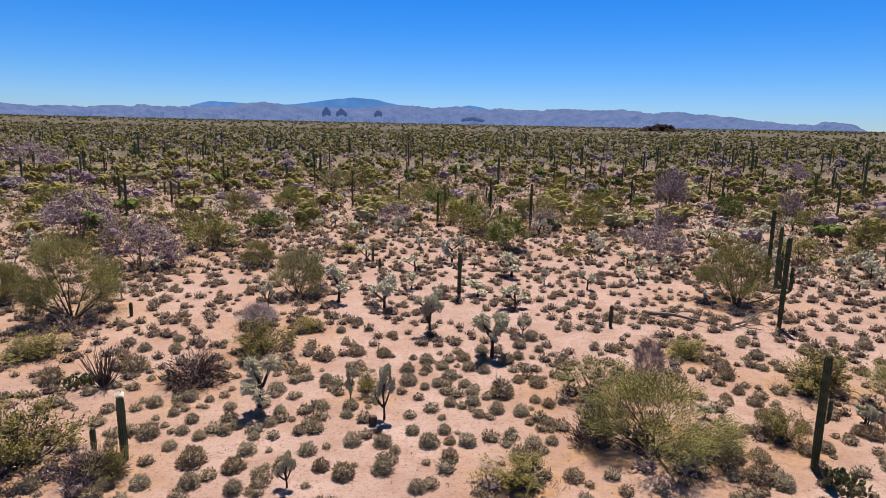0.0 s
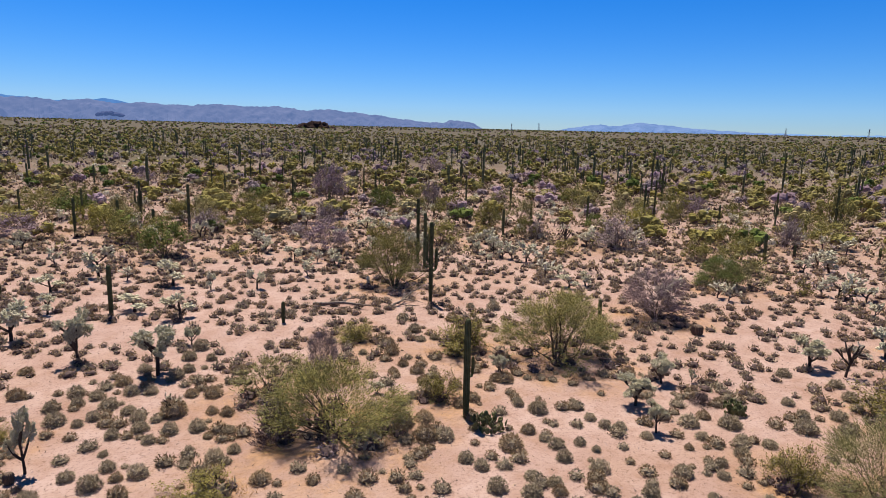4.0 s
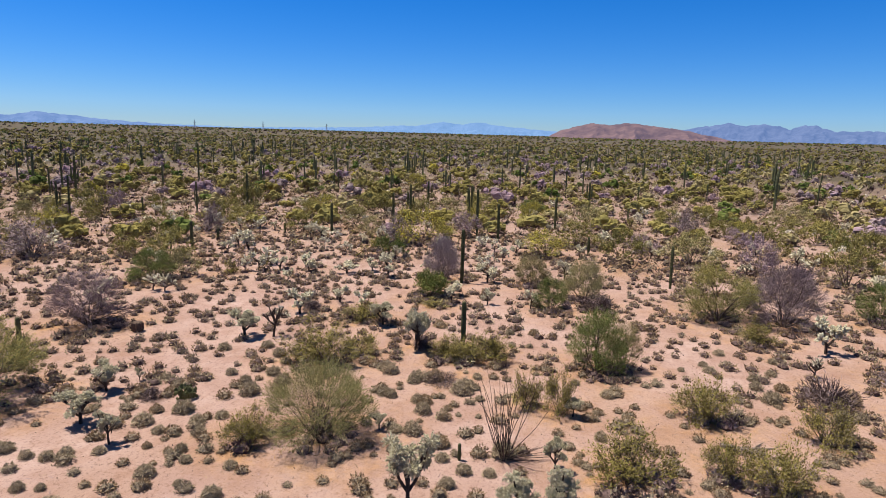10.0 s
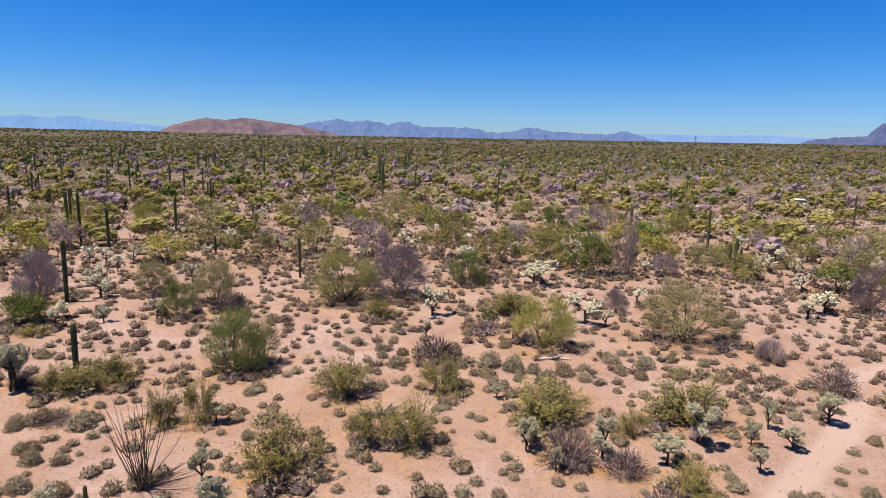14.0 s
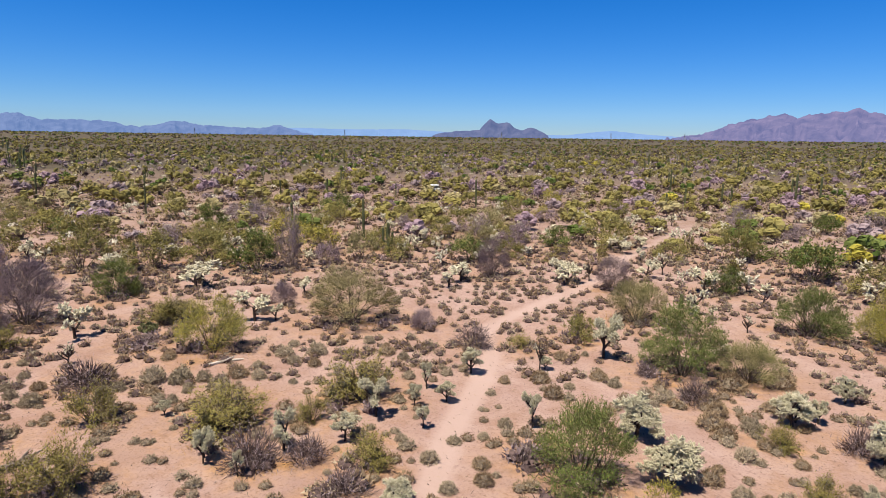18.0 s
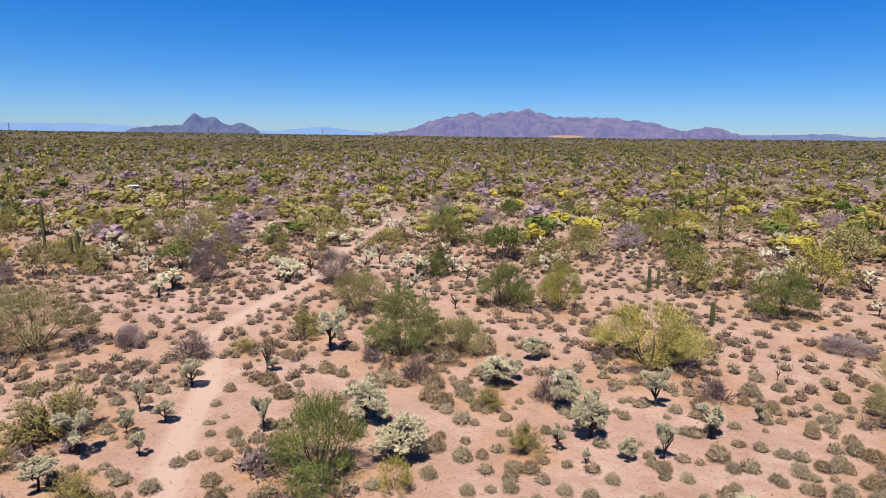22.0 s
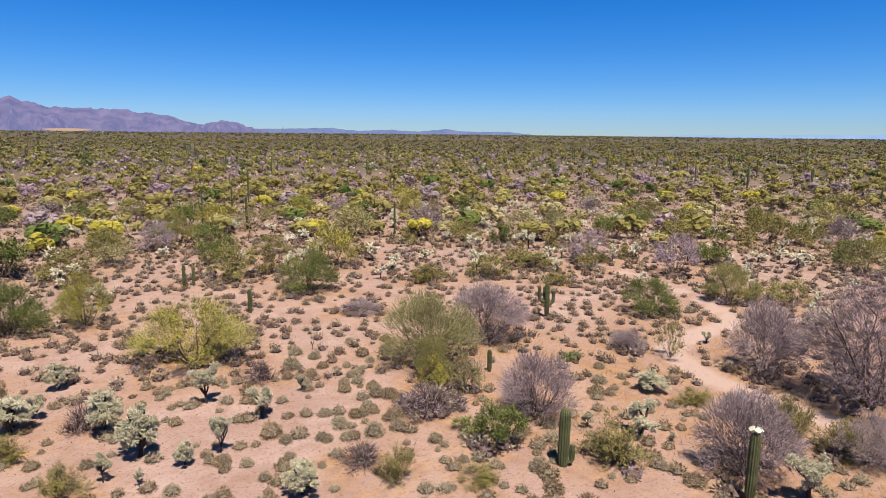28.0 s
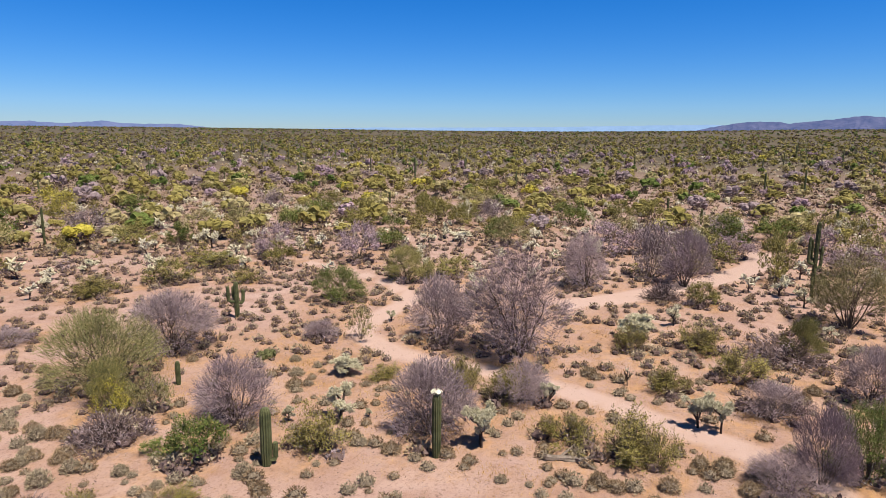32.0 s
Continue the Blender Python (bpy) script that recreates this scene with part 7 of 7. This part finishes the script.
def scrub(name, shapes, n, r0, r1, lo, hi, leafs, label, seed, power=2.0, az0=42, az1=-282, patch=0.0, grow=0.0, tracks=0.0, avoid=False, space=0.0, category="shrub"):
    x, y, d, r = ring(n, r0, r1, seed, power, az0, az1)
    s = r.uniform(lo, hi, n) * (1 + grow * (d - r0) / max(r1 - r0, 1))
    keep = np.ones(n, bool)
    if patch:
        keep &= np.array([noise.noise(Vector((a * .05, b * .05, seed))) > patch - 1 for a, b in zip(x, y)])
    if tracks:
        keep &= np.array([track_gap(a, b) > tracks for a, b in zip(x, y)])
    if avoid:
        keep &= np.array([clear_of(a, b, .16) for a, b in zip(x, y)])
    if space:
        cells = {}
        for i in np.where(keep)[0]:
            cx, cy = int(x[i] // space), int(y[i] // space)
            near = [q for a in (-1, 0, 1) for b in (-1, 0, 1) for q in cells.get((cx + a, cy + b), ())]
            if any((x[i] - x[q]) ** 2 + (y[i] - y[q]) ** 2 < space ** 2 for q in near):
                keep[i] = False
            else:
                cells.setdefault((cx, cy), []).append(i)
    # past the nearest bushes a darker heart colour deepens the shade at their bases
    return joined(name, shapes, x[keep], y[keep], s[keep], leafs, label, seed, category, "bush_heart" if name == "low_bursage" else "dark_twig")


def low_bush(seed, n, leaf_l, leaf_w, sides):
    """A bursage bush as a shape for joined()."""
    return shape_of(mound(seed, .34, .31, n, leaf_l, leaf_w, "grey_leaf", "bush_heart", sides))


small = [low_bush(300 + i, 180, .085, .043, 6) for i in range(6)]
lesser = [low_bush(320 + i, 52, .125, .075, 5) for i in range(6)]
least = [low_bush(340 + i, 20, .165, .115, 4) for i in range(6)]
tiny = [tuft(330 + i, 11, .70, .44, .145, .03, .7, .8) for i in range(5)]
bush = [tuft(120 + i, 90, 3.4, 2.3, .25, .03, .45, .6) for i in range(5)]
fine_crown = [lobed(180 + i, 560, 4.4, 2.7, .12, 9, .42) for i in range(7)]
crown = [lobed(160 + i, 210, 4.4, 2.7, .18, 5, .5) for i in range(7)]
far_crown = [lobed(170 + i, 54, 4.4, 2.8, .34, 3) for i in range(6)]
far_bush = [tuft(130 + i, 13, 3.8, 2.6, .85, .05) for i in range(5)]
grove = [tuft(140 + i, 10, 7.0, 3.0, 1.7, .0) for i in range(5)]
pale = [tuft(150 + i, 22, 1.3, .8, .17, .45) for i in range(4)]
def armed(h, w):
    """A column with two upraised arms."""
    v, m = [post(h, w)], []
    for a, lo, ln in ((.6, .45, .4), (3.4, .38, .3)):
        q, k = post(h * ln, w * .75)
        v.append((q + [math.cos(a) * w * 1.6, math.sin(a) * w * 1.6, h * lo], k))
        q, k = post(w * 1.6, w * .6)
        v.append((np.stack([q[:, 2] * math.cos(a) + q[:, 0] * math.sin(a), q[:, 2] * math.sin(a) - q[:, 0] * math.cos(a), q[:, 1] + h * lo + w * .3], 1), k))
    return np.concatenate([q for q, _ in v]), np.concatenate([k for _, k in v])


posts = [post(4.2, .34), armed(4.6, .34), post(3.2, .32), armed(5.6, .4), post(5.6, .38)]
BROWNS = ["grey_leaf", "brown_leaf", "brown_leaf", "grey_leaf", "brown_leaf"]
scrub("low_bursage", small, 1750, 13.5, 27, .4, 1.05, BROWNS, "small grey and brown bursage bushes on bare soil", 200, tracks=.2, avoid=True)
scrub("middle_bursage", lesser, 5200, 26, 45, .45, 1.1, BROWNS, "small grey and brown bursage bushes on bare soil", 212, tracks=.1, avoid=True)
scrub("farther_bursage", least, 9000, 44, 65, .55, 1.2, BROWNS, "small grey and brown bursage bushes on bare soil", 214, tracks=.3)
scrub("distant_bursage", tiny, 23000, 60, 150, .8, 1.6, BROWNS, "grey-green and brown low bursage over the plain", 201, tracks=.3)
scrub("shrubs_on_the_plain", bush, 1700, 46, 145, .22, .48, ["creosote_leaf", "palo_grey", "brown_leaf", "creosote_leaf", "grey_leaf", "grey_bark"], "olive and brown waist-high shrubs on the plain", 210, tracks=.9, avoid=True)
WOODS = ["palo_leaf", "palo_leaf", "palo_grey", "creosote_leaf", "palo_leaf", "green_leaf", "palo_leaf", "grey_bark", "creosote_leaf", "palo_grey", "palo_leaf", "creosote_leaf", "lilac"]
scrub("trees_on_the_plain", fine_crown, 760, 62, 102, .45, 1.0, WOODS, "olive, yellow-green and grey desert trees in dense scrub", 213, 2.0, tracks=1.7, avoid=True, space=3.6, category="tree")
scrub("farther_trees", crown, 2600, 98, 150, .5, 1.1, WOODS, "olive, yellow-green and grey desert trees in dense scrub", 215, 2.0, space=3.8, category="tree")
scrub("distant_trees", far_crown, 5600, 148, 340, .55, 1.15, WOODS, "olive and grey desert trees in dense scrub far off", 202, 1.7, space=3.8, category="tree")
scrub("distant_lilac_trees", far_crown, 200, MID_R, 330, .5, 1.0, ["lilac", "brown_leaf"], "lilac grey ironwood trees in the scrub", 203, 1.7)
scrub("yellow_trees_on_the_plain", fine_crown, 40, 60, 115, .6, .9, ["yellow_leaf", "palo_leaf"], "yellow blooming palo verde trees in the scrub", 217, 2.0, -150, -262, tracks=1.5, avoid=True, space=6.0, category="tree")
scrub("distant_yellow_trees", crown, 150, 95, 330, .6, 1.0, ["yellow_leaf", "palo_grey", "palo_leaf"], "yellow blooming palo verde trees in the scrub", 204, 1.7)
scrub("distant_chollas", pale, 3800, 60, 330, .6, 1.2, ["spine", "joint"], "pale cream cholla tops in the scrub", 205, 1.6, category="cactus")
def cholla_shape(q):
    out, idx = [], []
    for k, me in [(0, q[0])] + [(0, g) for g in q[1]] + [(1, g) for g in q[2]]:
        co = [np.array(v.co) for v in me.vertices]
        for p in me.polygons:
            vs = list(p.vertices)
            for i in range(1, len(vs) - 1):
                out += [co[vs[0]], co[vs[i]], co[vs[i + 1]]]
                idx.append(k)
    return np.array(out), np.array(idx)


scrub("chollas_on_the_plain", [cholla_shape(cholla_meshes(70 + i, 1.4, 4, 6, 4, 0, False, 2.9)) for i in range(3)], 400, 42, 92, .7, 1.15, ["spine", "joint"], "pale cream chollas with dark trunks on the plain", 216, tracks=.4, avoid=True, category="cactus")
scrub("distant_saguaros", posts, 850, 110, 520, .6, 1.25, ["saguaro"], "dark saguaro columns standing in far scrub", 206, 1.5, 42, -110, category="cactus")
scrub("southern_saguaros", posts, 330, 110, 520, .5, 1.1, ["saguaro"], "dark saguaro columns standing in far scrub", 207, 1.5, -110, -282, category="cactus")
far_shrub = [tuft(190 + i, 9, 2.3, 1.2, .34, .0, .6) for i in range(6)]
scrub("distant_shrubs", far_shrub, 9500, 130, 430, .6, 1.3, ["brown_leaf", "grey_leaf", "palo_grey", "creosote_leaf", "grey_bark", "palo_leaf"], "low olive, brown and grey shrubs far off", 218, 1.7)
scrub("far_scrub", far_bush, 19000, 300, 1000, .6, 1.15, ["palo_leaf", "creosote_leaf", "palo_grey", "creosote_leaf", "green_leaf", "palo_leaf", "bark"], "far olive scrub closing over the plain", 208, 1.5)
scrub("horizon_scrub", grove, 16000, 850, 4200, .6, 1.0, ["green_leaf", "creosote_leaf", "green_leaf", "dark_twig", "creosote_leaf"], "olive scrub belt along the horizon", 209, 1.3, grow=.7)


# ---- dead brush and straw under the near trees ----
def under_trees(name, shapes, per, leafs, lo, hi, label, seed, near=60.0):
    r = random.Random(seed)
    xs, ys, ss = [], [], []
    for x, y, c in list(USED):
        if c > .42 and math.hypot(x, y) < near:
            for _ in range(int(per * min(c, 2.0) + .5)):
                a, q = r.uniform(0, 6.28), c * r.uniform(.3, 2.0)
                px, py = x + math.cos(a) * q, y + math.sin(a) * q
                if track_gap(px, py) > 0:
                    xs.append(px)
                    ys.append(py)
                    ss.append(r.uniform(lo, hi))
    joined(name, shapes, np.array(xs), np.array(ys), np.array(ss), leafs, label, seed)


def straw(seed):
    """A loose tuft of dry grass blades."""
    r = random.Random(seed)
    g = Geo()
    for _ in range(26):
        p = Vector((r.gauss(0, .2), r.gauss(0, .2), 0))
        g.leaf(p, rvec(r) * .9 + Vector((0, 0, .9)), rvec(r), r.uniform(.09, .24), .016, 1)
    return shape_of(g.mesh("straw", ["dark_twig", "straw"]))


under_trees("brush_under_trees", lesser, 13, ["brown_leaf", "dark_twig", "grey_bark", "grey_leaf"], .6, 1.4, "dry brown brush and bursage under the trees", 230)
under_trees("straw_under_trees", [straw(i) for i in range(5)], 22, ["straw"], .6, 1.2, "dry orange straw under the trees", 231, 45.0)

r_straw = np.random.RandomState(232)
sx, sy = r_straw.uniform(-35, -14, 900), r_straw.uniform(-25, 5, 900)
off_track = np.array([track_gap(a, b) > 0 for a, b in zip(sx, sy)])
joined("straw_on_the_flats", [straw(i) for i in range(5)], sx[off_track], sy[off_track], r_straw.uniform(.6, 1.3, 900)[off_track], ["straw"], "dry orange grass tufts over the flats", 232, "grass")


def flecks(name, n, r0, r1, lo, hi, thick, leafs, label, seed, lift, category):
    """Small twigs or stones strewn on the soil, three corners each, tilted a little."""
    r = np.random.RandomState(seed)
    shapes = []
    for _ in range(12):
        ln = r.uniform(lo, hi)
        shapes.append((np.array([[-ln / 2, -thick / 2, .022], [-ln / 2, thick / 2, .022], [ln / 2, 0, .022 + lift * r.uniform(.2, 1)]]), np.ones(1, int)))
    x, y, d, _ = ring(n, r0, r1, seed)
    joined(name, shapes, x, y, np.ones(n), leafs, label, seed, category)


flecks("twig_litter", 11000, 13.0, 48.0, .06, .24, .022, ["dark_twig", "grey_bark", "bark", "brown_leaf"], "small dead twigs strewn over the sand", 240, .05, "twigs")
flecks("pebbles", 9000, 13.0, 36.0, .03, .08, .05, ["stone", "dark_twig"], "small brown pebbles strewn over the sand", 241, .05, "pebbles")


# ---- straw and litter lie thicker round the near trees ----
def litter():
    near = [(x, y, c) for x, y, c in USED if c > .3 and math.hypot(x, y) < 75]
    vals = []
    for v in gme.vertices:
        x, y = v.co.x, v.co.y
        best = 0.0
        if math.hypot(x, y) < 72:
            for a, b, c in near:
                d = abs(x - a) + abs(y - b)
                if d < 6:
                    best = max(best, 1.3 - math.hypot(x - a, y - b) / (c * 2.9 + .7))
            if -36 < x < -14 and -26 < y < 6:
                best = max(best, .8 * min(1.0, (x + 36) / 4, (-14 - x) / 3, (y + 26) / 4, (6 - y) / 4))
        vals.append(min(1.0, max(0.0, best)))
    gme.attributes.new("litter", "FLOAT", "POINT").data.foreach_set("value", vals)


litter()
